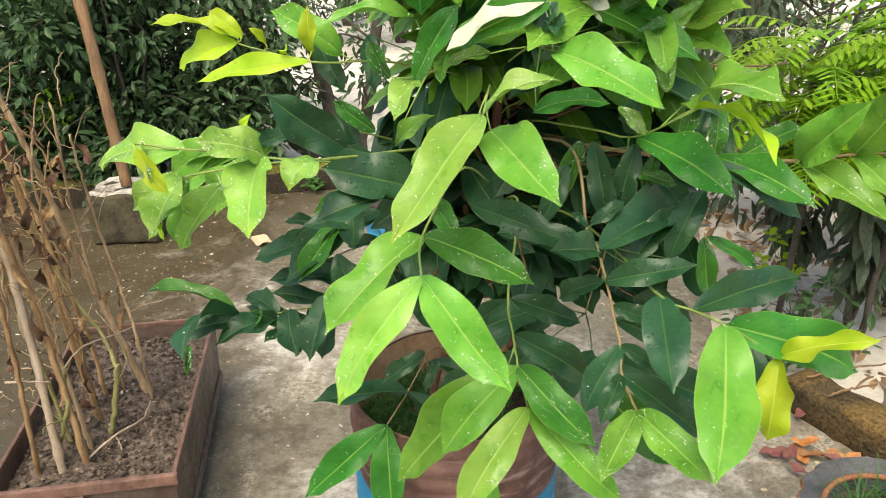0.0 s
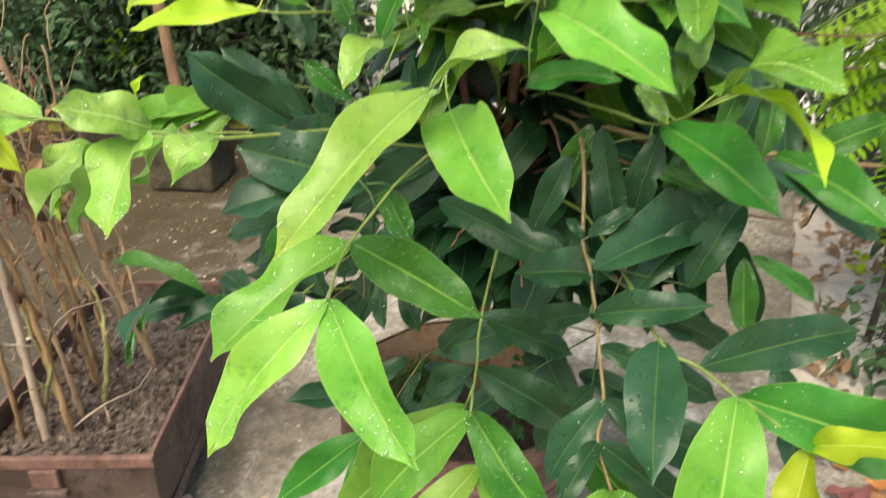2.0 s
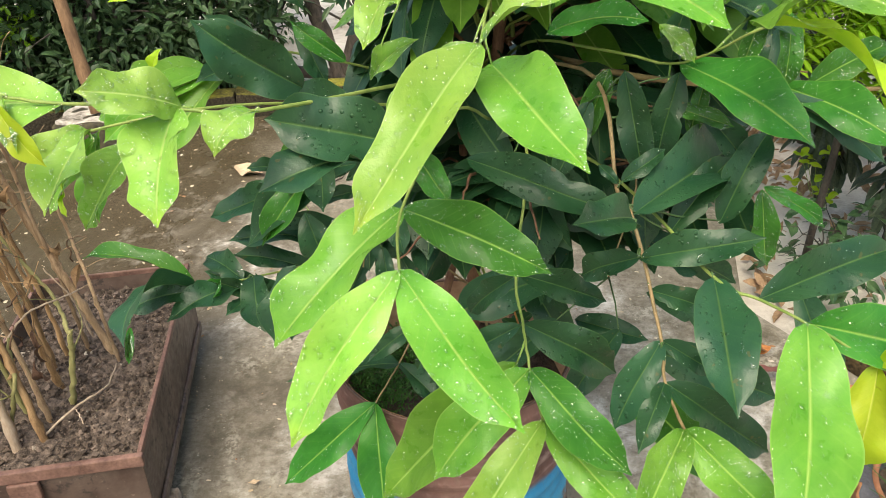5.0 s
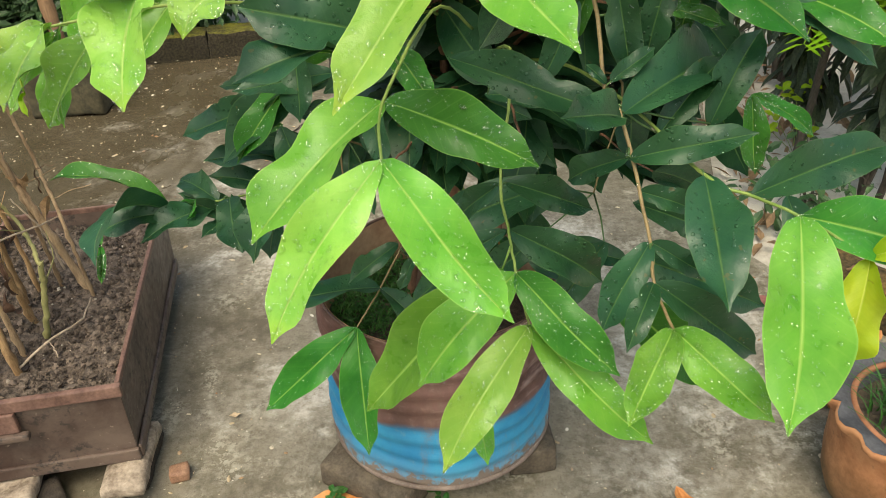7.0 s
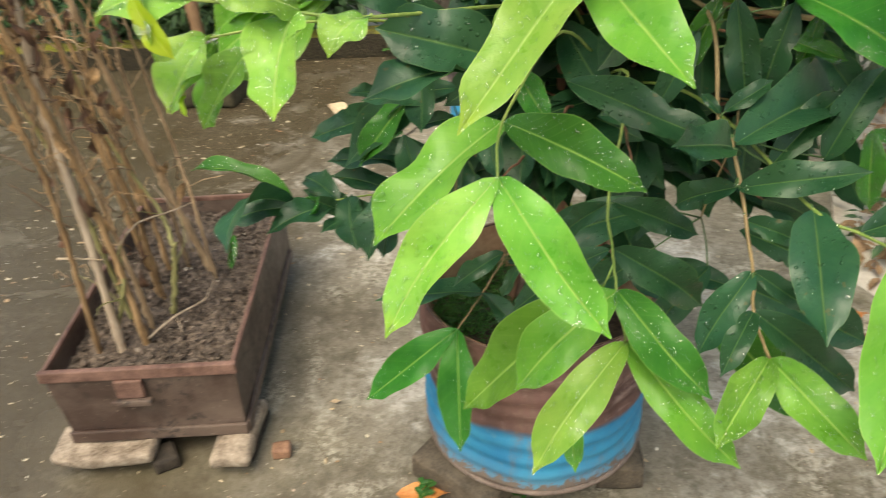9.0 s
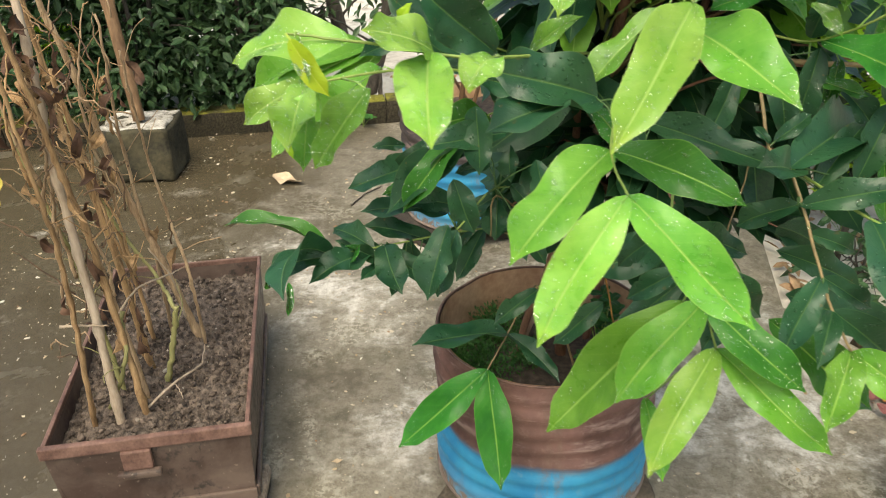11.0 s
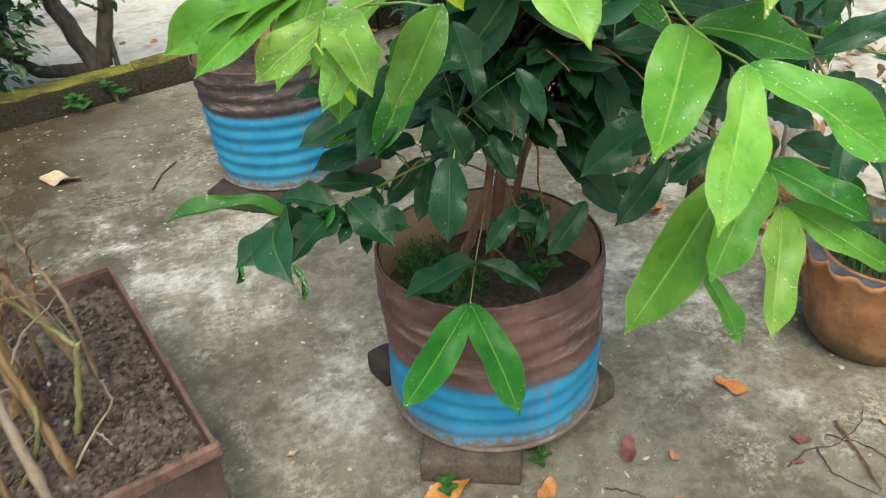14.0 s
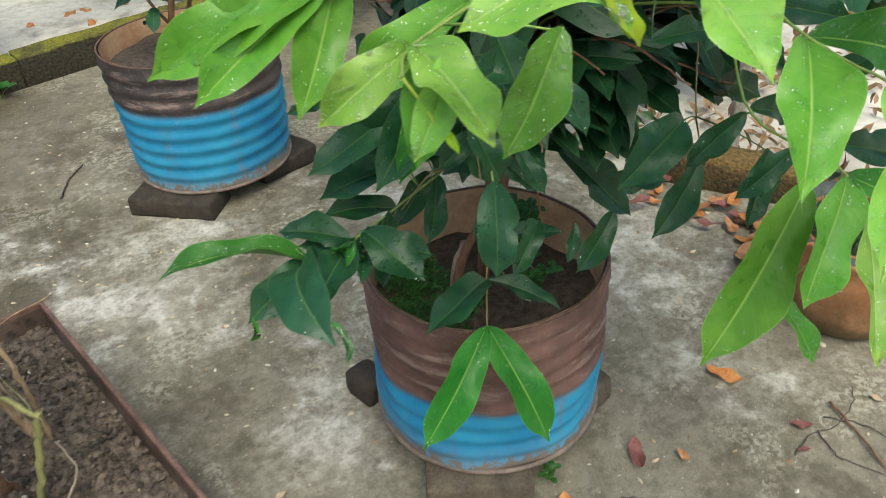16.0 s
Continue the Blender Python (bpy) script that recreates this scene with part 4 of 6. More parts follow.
on_twig(b, (-0.215, 1.585, 0.728), (-0.315, 1.478, 0.716), 0.056, LEAF_DARK, bend=0.7, fold=0.3, normal=(-0.1, -0.45, 0.88))
on_twig(b, (-0.215, 1.585, 0.735), (-0.305, 1.645, 0.745), 0.054, LEAF_DARK, bend=0.6, normal=(0, -0.5, 0.85))
on_twig(b, (-0.240, 1.565, 0.738), (-0.228, 1.528, 0.772), 0.040, LEAF_MID, bend=1.4, fold=0.7, normal=(-0.3, -0.8, 0.3))
on_twig(b, (-0.195, 1.585, 0.745), (-0.148, 1.480, 0.700), 0.058, LEAF_DARK, bend=0.5, fold=0.3, normal=(0.0, -0.75, 0.6))
on_twig(b, (-0.202, 1.6, 0.719), (-0.101, 1.55, 0.683), 0.053, LEAF_DARK, bend=0.4, normal=(0, -0.6, 0.8))
on_twig(b, (-0.192, 1.62, 0.689), (-0.292, 1.6, 0.742), 0.041, LEAF_DARK, bend=0.5, normal=(0, -0.5, 0.85))
on_twig(b, (-0.201, 1.58, 0.711), (-0.251, 1.54, 0.762), 0.033, LEAF_DARK)
on_twig(b, (-0.197, 1.58, 0.706), (-0.231, 1.52, 0.702), 0.028, LEAF_DARK)
on_twig(b, (-0.168, 1.62, 0.679), (-0.189, 1.58, 0.753), 0.035, LEAF_DARK)
on_twig(b, (-0.164, 1.62, 0.673), (-0.182, 1.56, 0.646), 0.027, LEAF_DARK)
on_twig(b, (-0.143, 1.64, 0.673), (-0.145, 1.6, 0.754), 0.040, LEAF_DARK)

b = twig([(0.15, 1.78, 0.62), (-0.018, 1.68, 0.743), (-0.1, 1.66, 0.705)], 0.003, 0.0014, TWIG_TAN)
on_twig(b, (-0.081, 1.68, 0.77), (-0.243, 1.62, 0.794), 0.062, LEAF_DARK, bend=0.5, normal=(0, -0.5, 0.85))
on_twig(b, (-0.105, 1.66, 0.709), (-0.244, 1.62, 0.764), 0.050, LEAF_DARK, bend=0.5, normal=(0, -0.5, 0.85))
on_twig(b, (-0.039, 1.7, 0.772), (-0.174, 1.66, 0.799), 0.054, LEAF_DARK)
on_twig(b, (-0.027, 1.7, 0.736), (-0.114, 1.66, 0.675), 0.046, LEAF_DARK)
on_twig(b, (-0.012, 1.7, 0.726), (-0.064, 1.64, 0.637), 0.047, LEAF_DARK)
on_twig(b, (-0.126, 1.72, 0.816), (-0.212, 1.68, 0.803), 0.038, LEAF_MID)
on_twig(b, (-0.173, 1.76, 0.877), (-0.237, 1.74, 0.88), 0.030, LEAF_DARK)

b = twig([(0.17, 1.79, 0.6), (0.021, 1.62, 0.832), (0.004, 1.58, 0.769)], 0.003, 0.0014, TWIG_TAN)
on_twig(b, (-0.060, 1.432, 0.862), (-0.091, 1.376, 0.752), 0.062, LEAF_DARK, normal=(-0.35, -0.8, 0.45))
on_twig(b, (0.016, 1.62, 0.829), (0.014, 1.58, 0.761), 0.053, LEAF_DARK, normal=(-0.35, -0.8, 0.45))
on_twig(b, (0.011, 1.62, 0.83), (-0.058, 1.6, 0.796), 0.039, LEAF_DARK)
on_twig(b, (0.035, 1.58, 0.947), (0.039, 1.55, 0.889), 0.038, LEAF_DARK, normal=(-0.35, -0.8, 0.45))
on_twig(b, (0.039, 1.6, 0.865), (0.086, 1.56, 0.822), 0.033, LEAF_DARK)
on_twig(b, (0.062, 1.62, 0.771), (0.108, 1.58, 0.714), 0.037, LEAF_DARK)
on_twig(b, (0.001, 1.62, 0.895), (-0.062, 1.6, 0.884), 0.030, LEAF_DARK)
on_twig(b, (-0.004, 1.62, 0.941), (-0.068, 1.6, 0.913), 0.032, LEAF_DARK)

b = twig([(0.12, 1.8, 0.9), (0.03, 1.68, 0.98), (-0.042, 1.595, 0.969)], 0.003, 0.0014, TWIG_GREEN)
on_twig(b, (-0.042, 1.595, 0.969), (-0.15, 1.537, 0.832), 0.056, LEAF_MID, bend=0.4)
on_twig(b, (-0.04, 1.59, 0.968), (-0.178, 1.62, 0.843), 0.070, LEAF_DARK, bend=0.5)
on_twig(b, (0, 1.64, 0.975), (-0.112, 1.55, 0.974), 0.058, LEAF_MID, bend=0.9)
on_twig(b, (-0.02, 1.62, 0.97), (-0.181, 1.55, 0.823), 0.073, LEAF_DARK)
on_twig(b, (0.031, 1.5, 0.996), (-0.102, 1.45, 0.988), 0.051, LEAF_DARK, bend=0.3)
on_twig(b, (-0.113, 1.62, 0.9), (-0.259, 1.6, 0.85), 0.058, LEAF_DARK)
on_twig(b, (0.079, 1.4, 1.083), (-0.026, 1.36, 1.124), 0.053, LEAF_DARK)
on_twig(b, (-0.038, 1.5, 1.119), (-0.16, 1.5, 1.215), 0.053, LEAF_DARK, normal=(0.2, -0.8, 0.5))

b = twig([(0.14, 1.82, 0.72), (0.02, 1.6, 0.86), (-0.048, 1.454, 0.843)], 0.003, 0.0014, TWIG_GREEN)
on_twig(b, (-0.048, 1.454, 0.843), (-0.078, 1.41, 0.738), 0.054, LEAF_DARK, bend=0.3)
on_twig(b, (-0.02, 1.5, 1.04), (-0.011, 1.443, 0.945), 0.051, LEAF_DARK, bend=0.3)
on_twig(b, (-0.057, 1.5, 0.914), (-0.02, 1.48, 0.824), 0.053, LEAF_DARK)
on_twig(b, (0.048, 1.55, 0.826), (0.07, 1.5, 0.763), 0.033, LEAF_DARK)
on_twig(b, (0.079, 1.5, 0.951), (0.101, 1.45, 0.873), 0.041, LEAF_DARK)
on_twig(b, (0.147, 1.32, 1.093), (0.194, 1.28, 1.043), 0.039, LEAF_MID, bend=0.7)
on_twig(b, (0.095, 1.55, 0.677), (0.014, 1.5, 0.628), 0.040, LEAF_DARK)
on_twig(b, (0.13, 1.5, 0.689), (0.103, 1.48, 0.632), 0.024, LEAF_DARK)
on_twig(b, (0.208, 1.5, 0.685), (0.123, 1.48, 0.605), 0.047, LEAF_DARK)

b = twig([(0.15, 1.84, 0.42), (0.11, 1.75, 0.56), (0.085, 1.69, 0.59), (0.041, 1.63, 0.525), (0.003, 1.566, 0.48)], 0.003, 0.0014, TWIG_TAN)
on_twig(b, (0.003, 1.566, 0.48), (-0.171, 1.49, 0.335), 0.077, LEAF_MID, bend=0.35)
on_twig(b, (0.003, 1.566, 0.48), (0.036, 1.414, 0.309), 0.078, LEAF_MID, bend=0.35)
on_twig(b, (0.041, 1.63, 0.525), (-0.139, 1.511, 0.569), 0.067, LEAF_DARK, normal=(-0.1, -0.3, 0.9))
on_twig(b, (0.041, 1.63, 0.525), (0.145, 1.544, 0.47), 0.044, LEAF_DARK, normal=(0.1, -0.3, 0.9))
on_twig(b, (0.085, 1.663, 0.583), (0.2, 1.62, 0.575), 0.042, LEAF_DARK, normal=(0, -0.3, 0.9))

b = twig([(0.24, 1.7, 0.95), (0.28, 1.45, 1.04), (0.269, 1.33, 0.921), (0.28, 1.25, 0.896), (0.289, 1.179, 0.884), (0.305, 1.15, 0.833)], 0.0028, 0.0014, TWIG_GREEN)
on_twig(b, (0.305, 1.15, 0.833), (0.214, 1.03, 0.722), 0.060, LEAF_YOUNG, bend=0.4)
on_twig(b, (0.305, 1.15, 0.833), (0.44, 1.069, 0.737), 0.056, LEAF_FRESH, bend=0.4)
on_twig(b, (0.289, 1.179, 0.884), (0.181, 1.118, 0.764), 0.072, LEAF_FRESH, bend=0.4)
on_twig(b, (0.289, 1.179, 0.884), (0.4, 1.09, 0.815), 0.059, LEAF_MID, bend=0.4)
on_twig(b, (0.275, 1.22, 0.86), (0.1, 1.183, 0.655), 0.087, LEAF_FRESH, bend=0.4, normal=(-0.4, -0.7, 0.5))
on_twig(b, (0.28, 1.25, 0.896), (0.4, 1.28, 0.8), 0.059, LEAF_DARK)
on_twig(b, (0.277, 1.25, 0.894), (0.207, 1.27, 0.83), 0.036, LEAF_DARK)
on_twig(b, (0.273, 1.33, 0.917), (0.389, 1.35, 0.865), 0.046, LEAF_DARK)
on_twig(b, (0.269, 1.33, 0.914), (0.205, 1.36, 0.833), 0.040, LEAF_DARK)
on_twig(b, (0.243, 1.5, 0.963), (0.362, 1.5, 0.955), 0.042, LEAF_DARK)
on_twig(b, (0.235, 1.2, 0.712), (0.259, 1.13, 0.622), 0.037, LEAF_FRESH)

b = twig([(0.29, 1.72, 1.08), (0.37, 1.46, 1.13), (0.391, 1.35, 1.032), (0.406, 1.29, 1.018), (0.436, 1.201, 0.913), (0.435, 1.15, 0.895), (0.455, 1.12, 0.856)], 0.0034, 0.0016, TWIG_TAN)
on_twig(b, (0.455, 1.12, 0.856), (0.401, 1.021, 0.811), 0.050, LEAF_FRESH, bend=0.4)
on_twig(b, (0.455, 1.12, 0.856), (0.545, 1.035, 0.810), 0.056, LEAF_FRESH, bend=0.4)
on_twig(b, (0.435, 1.15, 0.895), (0.402, 1.08, 0.856), 0.031, LEAF_DARK)
on_twig(b, (0.435, 1.15, 0.895), (0.562, 1.16, 0.79), 0.053, LEAF_DARK, bend=0.3)
on_twig(b, (0.436, 1.201, 0.913), (0.384, 1.14, 0.832), 0.045, LEAF_DARK)
on_twig(b, (0.436, 1.201, 0.913), (0.506, 1.2, 0.87), 0.031, LEAF_DARK)
on_twig(b, (0.405, 1.29, 1.022), (0.331, 1.2, 1.06), 0.055, LEAF_DARK)
on_twig(b, (0.408, 1.31, 1.017), (0.581, 1.514, 1.03), 0.086, LEAF_DARK)
on_twig(b, (0.455, 1.33, 0.979), (0.542, 1.42, 1.045), 0.045, LEAF_DARK)
on_twig(b, (0.521, 1.36, 0.979), (0.581, 1.42, 1.081), 0.052, LEAF_DARK)
on_twig(b, (0.413, 1.26, 0.985), (0.54, 1.235, 1.029), 0.044, LEAF_DARK)
on_twig(b, (0.413, 1.26, 0.987), (0.35, 1.3, 0.935), 0.040, LEAF_DARK)
on_twig(b, (0.424, 1.24, 0.955), (0.491, 1.25, 0.925), 0.033, LEAF_DARK)
on_twig(b, (0.396, 1.35, 1.04), (0.449, 1.38, 1.071), 0.026, LEAF_DARK)
on_twig(b, (0.392, 1.35, 1.038), (0.367, 1.36, 1.058), 0.015, LEAF_DARK)
on_twig(b, (0.398, 1.42, 1.157), (0.427, 1.4, 1.026), 0.046, LEAF_DARK, normal=(-0.1, -0.9, 0.35))
on_twig(b, (0.361, 1.45, 1.11), (0.317, 1.42, 1.01), 0.042, LEAF_DARK, normal=(-0.1, -0.9, 0.35))
on_twig(b, (0.469, 1.45, 1.145), (0.447, 1.42, 1.028), 0.046, LEAF_DARK, normal=(-0.1, -0.9, 0.35))
on_twig(b, (0.384, 1.47, 1.144), (0.349, 1.44, 1.054), 0.038, LEAF_MID)
on_twig(b, (0.495, 1.45, 1.102), (0.566, 1.42, 1.021), 0.040, LEAF_DARK)

b = twig([(0.36, 1.6, 0.97), (0.43, 1.4, 0.99), (0.488, 1.223, 0.985), (0.529, 1.19, 0.979), (0.563, 1.14, 0.985), (0.635, 1.13, 0.945)], 0.003, 0.0014, TWIG_GREEN)
on_twig(b, (0.563, 1.14, 0.985), (0.530, 0.972, 0.857), 0.084, LEAF_FRESH, bend=0.4)
on_twig(b, (0.563, 1.14, 0.985), (0.768, 1.2, 0.883), 0.084, LEAF_MID)
on_twig(b, (0.635, 1.13, 0.945), (0.723, 1.06, 1.014), 0.035, LEAF_LIME, bend=0.9, wave=0.4, fold=0.4, normal=(0, -0.6, 0.8))
on_twig(b, (0.635, 1.13, 0.945), (0.627, 1.1, 0.832), 0.052, LEAF_LIME, bend=0.9, wave=0.35, twist=1.2)
on_twig(b, (0.529, 1.19, 0.979), (0.697, 1.28, 0.994), 0.058, LEAF_DARK)
on_twig(b, (0.488, 1.223, 0.985), (0.491, 1.070, 0.919), 0.066, LEAF_DARK, bend=0.4)
on_twig(b, (0.593, 1.45, 0.984), (0.608, 1.42, 0.882), 0.038, LEAF_MID)
on_twig(b, (0.61, 1.5, 0.964), (0.704, 1.5, 0.901), 0.030, LEAF_MID)
on_twig(b, (0.648, 1.4, 0.862), (0.678, 1.3, 0.756), 0.053, LEAF_DARK)

b = twig([(0.3, 1.75, 1.08), (0.46, 1.56, 1.1), (0.62, 1.55, 1.095), (0.76, 1.55, 1.088), (0.842, 1.53, 1.107), (0.941, 1.5, 1.12)], 0.006, 0.002, TWIG_TAN)
on_twig(b, (0.76, 1.55, 1.088), (0.821, 1.45, 1.216), 0.074, LEAF_FRESH, bend=0.6, normal=(-0.2, -0.8, 0.5))
on_twig(b, (0.842, 1.53, 1.107), (0.89, 1.45, 1.259), 0.076, LEAF_FRESH, bend=0.6, normal=(-0.2, -0.8, 0.5))
on_twig(b, (0.76, 1.55, 1.088), (0.871, 1.42, 1.028), 0.061, LEAF_FRESH, bend=0.5)
on_twig(b, (0.842, 1.53, 1.104), (0.926, 1.42, 1.024), 0.057, LEAF_FRESH, bend=0.5)
on_twig(b, (0.62, 1.55, 1.095), (0.757, 1.42, 1.048), 0.059, LEAF_MID, bend=0.5, fold=0.4)
on_twig(b, (0.604, 1.5, 1.098), (0.765, 1.5, 0.999), 0.050, LEAF_DARK)
on_twig(b, (0.66, 1.55, 1.094), (0.774, 1.6, 1.137), 0.049, LEAF_MID)

b = twig([(0.3, 1.7, 1.12), (0.4, 1.52, 1.15), (0.47, 1.456, 1.155), (0.535, 1.35, 1.225)], 0.003, 0.0014, TWIG_GREEN)
on_twig(b, (0.47, 1.456, 1.155), (0.607, 1.334, 1.092), 0.073, LEAF_MID, bend=0.5)
on_twig(b, (0.46, 1.47, 1.155), (0.463, 1.42, 1.234), 0.037, LEAF_DARK)
on_twig(b, (0.535, 1.35, 1.225), (0.614, 1.2, 1.27), 0.094, LEAF_FRESH, bend=1.5, fold=0.25, normal=(0.1, -0.7, 0.7))
on_twig(b, (0.535, 1.35, 1.225), (0.606, 1.17, 1.195), 0.045, LEAF_LIME, bend=1.0, fold=0.6, normal=(0.5, -0.5, 0.6))
on_twig(b, (0.606, 1.6, 1.171), (0.572, 1.55, 1.082), 0.038, LEAF_DARK)
on_twig(b, (0.638, 1.65, 1.149), (0.653, 1.6, 1.014), 0.052, LEAF_DARK)
on_twig(b, (0.434, 1.42, 1.212), (0.476, 1.4, 1.171), 0.025, LEAF_FRESH)
on_twig(b, (0.56, 1.46, 1.226), (0.536, 1.43, 1.154), 0.031, LEAF_MID, normal=(0, -0.9, 0.4))
on_twig(b, (0.594, 1.46, 1.213), (0.589, 1.43, 1.127), 0.034, LEAF_MID, normal=(0, -0.9, 0.4))
on_twig(b, (0.503, 1.46, 1.128), (0.486, 1.43, 1.065), 0.027, LEAF_MID, normal=(0, -0.9, 0.4))
on_twig(b, (0.457, 1.44, 1.105), (0.537, 1.42, 1.084), 0.027, LEAF_MID)

b = twig([(0.28, 1.75, 1.15), (0.42, 1.7, 1.24), (0.538, 1.64, 1.289)], 0.003, 0.0014, TWIG_GREEN)
on_twig(b, (0.538, 1.64, 1.289), (0.616, 1.5, 1.268), 0.065, LEAF_FRESH, bend=0.8, normal=(0, -0.5, 0.85))
on_twig(b, (0.538, 1.64, 1.289), (0.59, 1.55, 1.354), 0.049, LEAF_YOUNG, bend=0.6)
on_twig(b, (0.538, 1.64, 1.289), (0.635, 1.5, 1.35), 0.072, LEAF_YOUNG, bend=0.6)
on_twig(b, (0.503, 1.5, 1.29), (0.491, 1.45, 1.196), 0.038, LEAF_FRESH)

b = twig([(0.22, 1.7, 1.2), (0.29, 1.5, 1.29), (0.33, 1.364, 1.307)], 0.003, 0.0014, TWIG_GREEN)
on_twig(b, (0.33, 1.364, 1.307), (0.476, 1.251, 1.248), 0.079, LEAF_FRESH, bend=0.7)
# whitened leaf, glare painted in
on_twig(b, (0.315, 1.37, 1.376), (0.176, 1.33, 1.313), 0.051, LEAF_GLARE, bend=1.0, fold=0.2, normal=(0.1, -0.35, 0.93))
on_twig(b, (0.324, 1.37, 1.372), (0.177, 1.36, 1.313), 0.059, LEAF_MID, bend=0.9, fold=0.5, normal=(0.1, -0.75, 0.6))
on_twig(b, (0.332, 1.38, 1.374), (0.301, 1.36, 1.317), 0.036, LEAF_DARK, bend=0.6, fold=0.6)
on_twig(b, (0.502, 1.4, 1.239), (0.492, 1.42, 1.307), 0.032, LEAF_FRESH, bend=0.5, normal=(0, -0.9, 0.4))
on_twig(b, (0.454, 1.46, 1.303), (0.505, 1.45, 1.34), 0.026, LEAF_MID, bend=0.5)
on_twig(b, (0.403, 1.5, 1.323), (0.467, 1.5, 1.363), 0.030, LEAF_MID, bend=0.5)
on_twig(b, (0.506, 1.5, 1.312), (0.562, 1.5, 1.361), 0.030, LEAF_FRESH, bend=0.5)
on_twig(b, (0.303, 1.42, 1.203), (0.419, 1.4, 1.221), 0.042, LEAF_MID, bend=1.2)
on_twig(b, (0.234, 1.45, 1.29), (0.163, 1.44, 1.275), 0.029, LEAF_FRESH, bend=0.6)
on_twig(b, (0.33, 1.4, 1.35), (0.332, 1.33, 1.333), 0.032, LEAF_DARK)
# second blade with the sky's glare as its colour
on_twig(b, (0.355, 1.5, 1.364), (0.43, 1.48, 1.315), 0.041, LEAF_GLARE, bend=0.9, normal=(0.2, -0.35, 0.93))
on_twig(b, (0.413, 1.5, 1.313), (0.456, 1.47, 1.286), 0.024, LEAF_FRESH, bend=0.6)
on_twig(b, (0.3, 1.42, 1.33), (0.172, 1.36, 1.309), 0.045, LEAF_FRESH)
on_twig(b, (0.496, 1.38, 1.272), (0.49, 1.5, 1.338), 0.055, LEAF_FRESH)

b = twig([(0.18, 1.7, 1.2), (0.14, 1.52, 1.25), (0.114, 1.424, 1.252)], 0.003, 0.0014, TWIG_GREEN)
on_twig(b, (0.114, 1.424, 1.252), (0.189, 1.42, 1.371), 0.050, LEAF_MID, normal=(-0.1, -0.85, 0.4))
on_twig(b, (0.114, 1.424, 1.252), (0.093, 1.34, 1.208), 0.048, LEAF_YOUNG, bend=1.1)
on_twig(b, (0.111, 1.5, 1.337), (-0.035, 1.45, 1.336), 0.048, LEAF_FRESH, bend=0.9, normal=(0, -0.4, 0.9))
on_twig(b, (-0.07, 1.6, 1.09), (-0.167, 1.6, 1.17), 0.047, LEAF_DARK, normal=(-0.2, -0.8, 0.5))
on_twig(b, (0.061, 1.5, 1.065), (-0.081, 1.52, 1.099), 0.052, LEAF_DARK, bend=0.5)
on_twig(b, (0.019, 1.55, 1.134), (-0.055, 1.55, 1.192), 0.035, LEAF_MID, normal=(-0.2, -0.8, 0.5))
on_twig(b, (0.063, 1.5, 1.122), (0.137, 1.48, 1.183), 0.035, LEAF_FRESH, bend=0.8)
on_twig(b, (0.059, 1.5, 1.24), (0.024, 1.5, 1.306), 0.033, LEAF_MID, normal=(-0.2, -0.9, 0.3))
on_twig(b, (0.009, 1.6, 1.301), (0.023, 1.55, 1.206), 0.039, LEAF_DARK)
on_twig(b, (-0.095, 1.6, 1.302), (-0.033, 1.55, 1.206), 0.047, LEAF_DARK)
on_twig(b, (-0.058, 1.6, 1.179), (-0.01, 1.55, 1.096), 0.038, LEAF_DARK)
on_twig(b, (0.151, 1.55, 1.27), (0.146, 1.5, 1.231), 0.028, LEAF_FRESH)

b = twig([(0.16, 1.7, 1.2), (0.05, 1.55, 1.26), (-0.06, 1.445, 1.278), (-0.2, 1.5, 1.3)], 0.003, 0.0014, TWIG_GREEN)
on_twig(b, (-0.06, 1.445, 1.278), (-0.24, 1.41, 1.252), 0.040, LEAF_LIME, bend=0.6, fold=0.5, normal=(0, -0.7, 0.7))
on_twig(b, (-0.2, 1.5, 1.3), (-0.32, 1.52, 1.254), 0.058, LEAF_LIME, bend=0.9, fold=0.35)
on_twig(b, (-0.2, 1.5, 1.31), (-0.349, 1.5, 1.332), 0.040, LEAF_LIME, bend=0.8, fold=0.4, normal=(0, -0.3, 0.95))
on_twig(b, (-0.19, 1.5, 1.31), (-0.25, 1.52, 1.352), 0.034, LEAF_LIME, bend=0.8)
on_twig(b, (-0.14, 1.47, 1.305), (-0.16, 1.45, 1.332), 0.016, LEAF_LIME, bend=0.8)
on_twig(b, (-0.1, 1.45, 1.29), (-0.088, 1.42, 1.301), 0.018, LEAF_LIME, bend=1.2)
on_twig(b, (-0.06, 1.46, 1.29), (-0.058, 1.45, 1.366), 0.031, LEAF_LIME, bend=0.8)
on_twig(b, (-0.02, 1.5, 1.28), (-0.136, 1.5, 1.353), 0.061, LEAF_FRESH, bend=0.8)

b = twig([(0.3, 1.8, 0.85), (0.45, 1.65, 0.93), (0.412, 1.55, 0.777)], 0.003, 0.0014, TWIG_TAN)
on_twig(b, (0.333, 1.5, 0.816), (0.167, 1.45, 0.765), 0.080, LEAF_DARK)
on_twig(b, (0.329, 1.45, 0.764), (0.219, 1.42, 0.673), 0.055, LEAF_DARK)
on_twig(b, (0.271, 1.75, 0.67), (0.383, 1.65, 0.53), 0.077, LEAF_DARK)
on_twig(b, (0.417, 1.4, 0.784), (0.346, 1.35, 0.688), 0.052, LEAF_DARK)
on_twig(b, (0.435, 1.3, 0.829), (0.614, 1.3, 0.752), 0.069, LEAF_DARK)
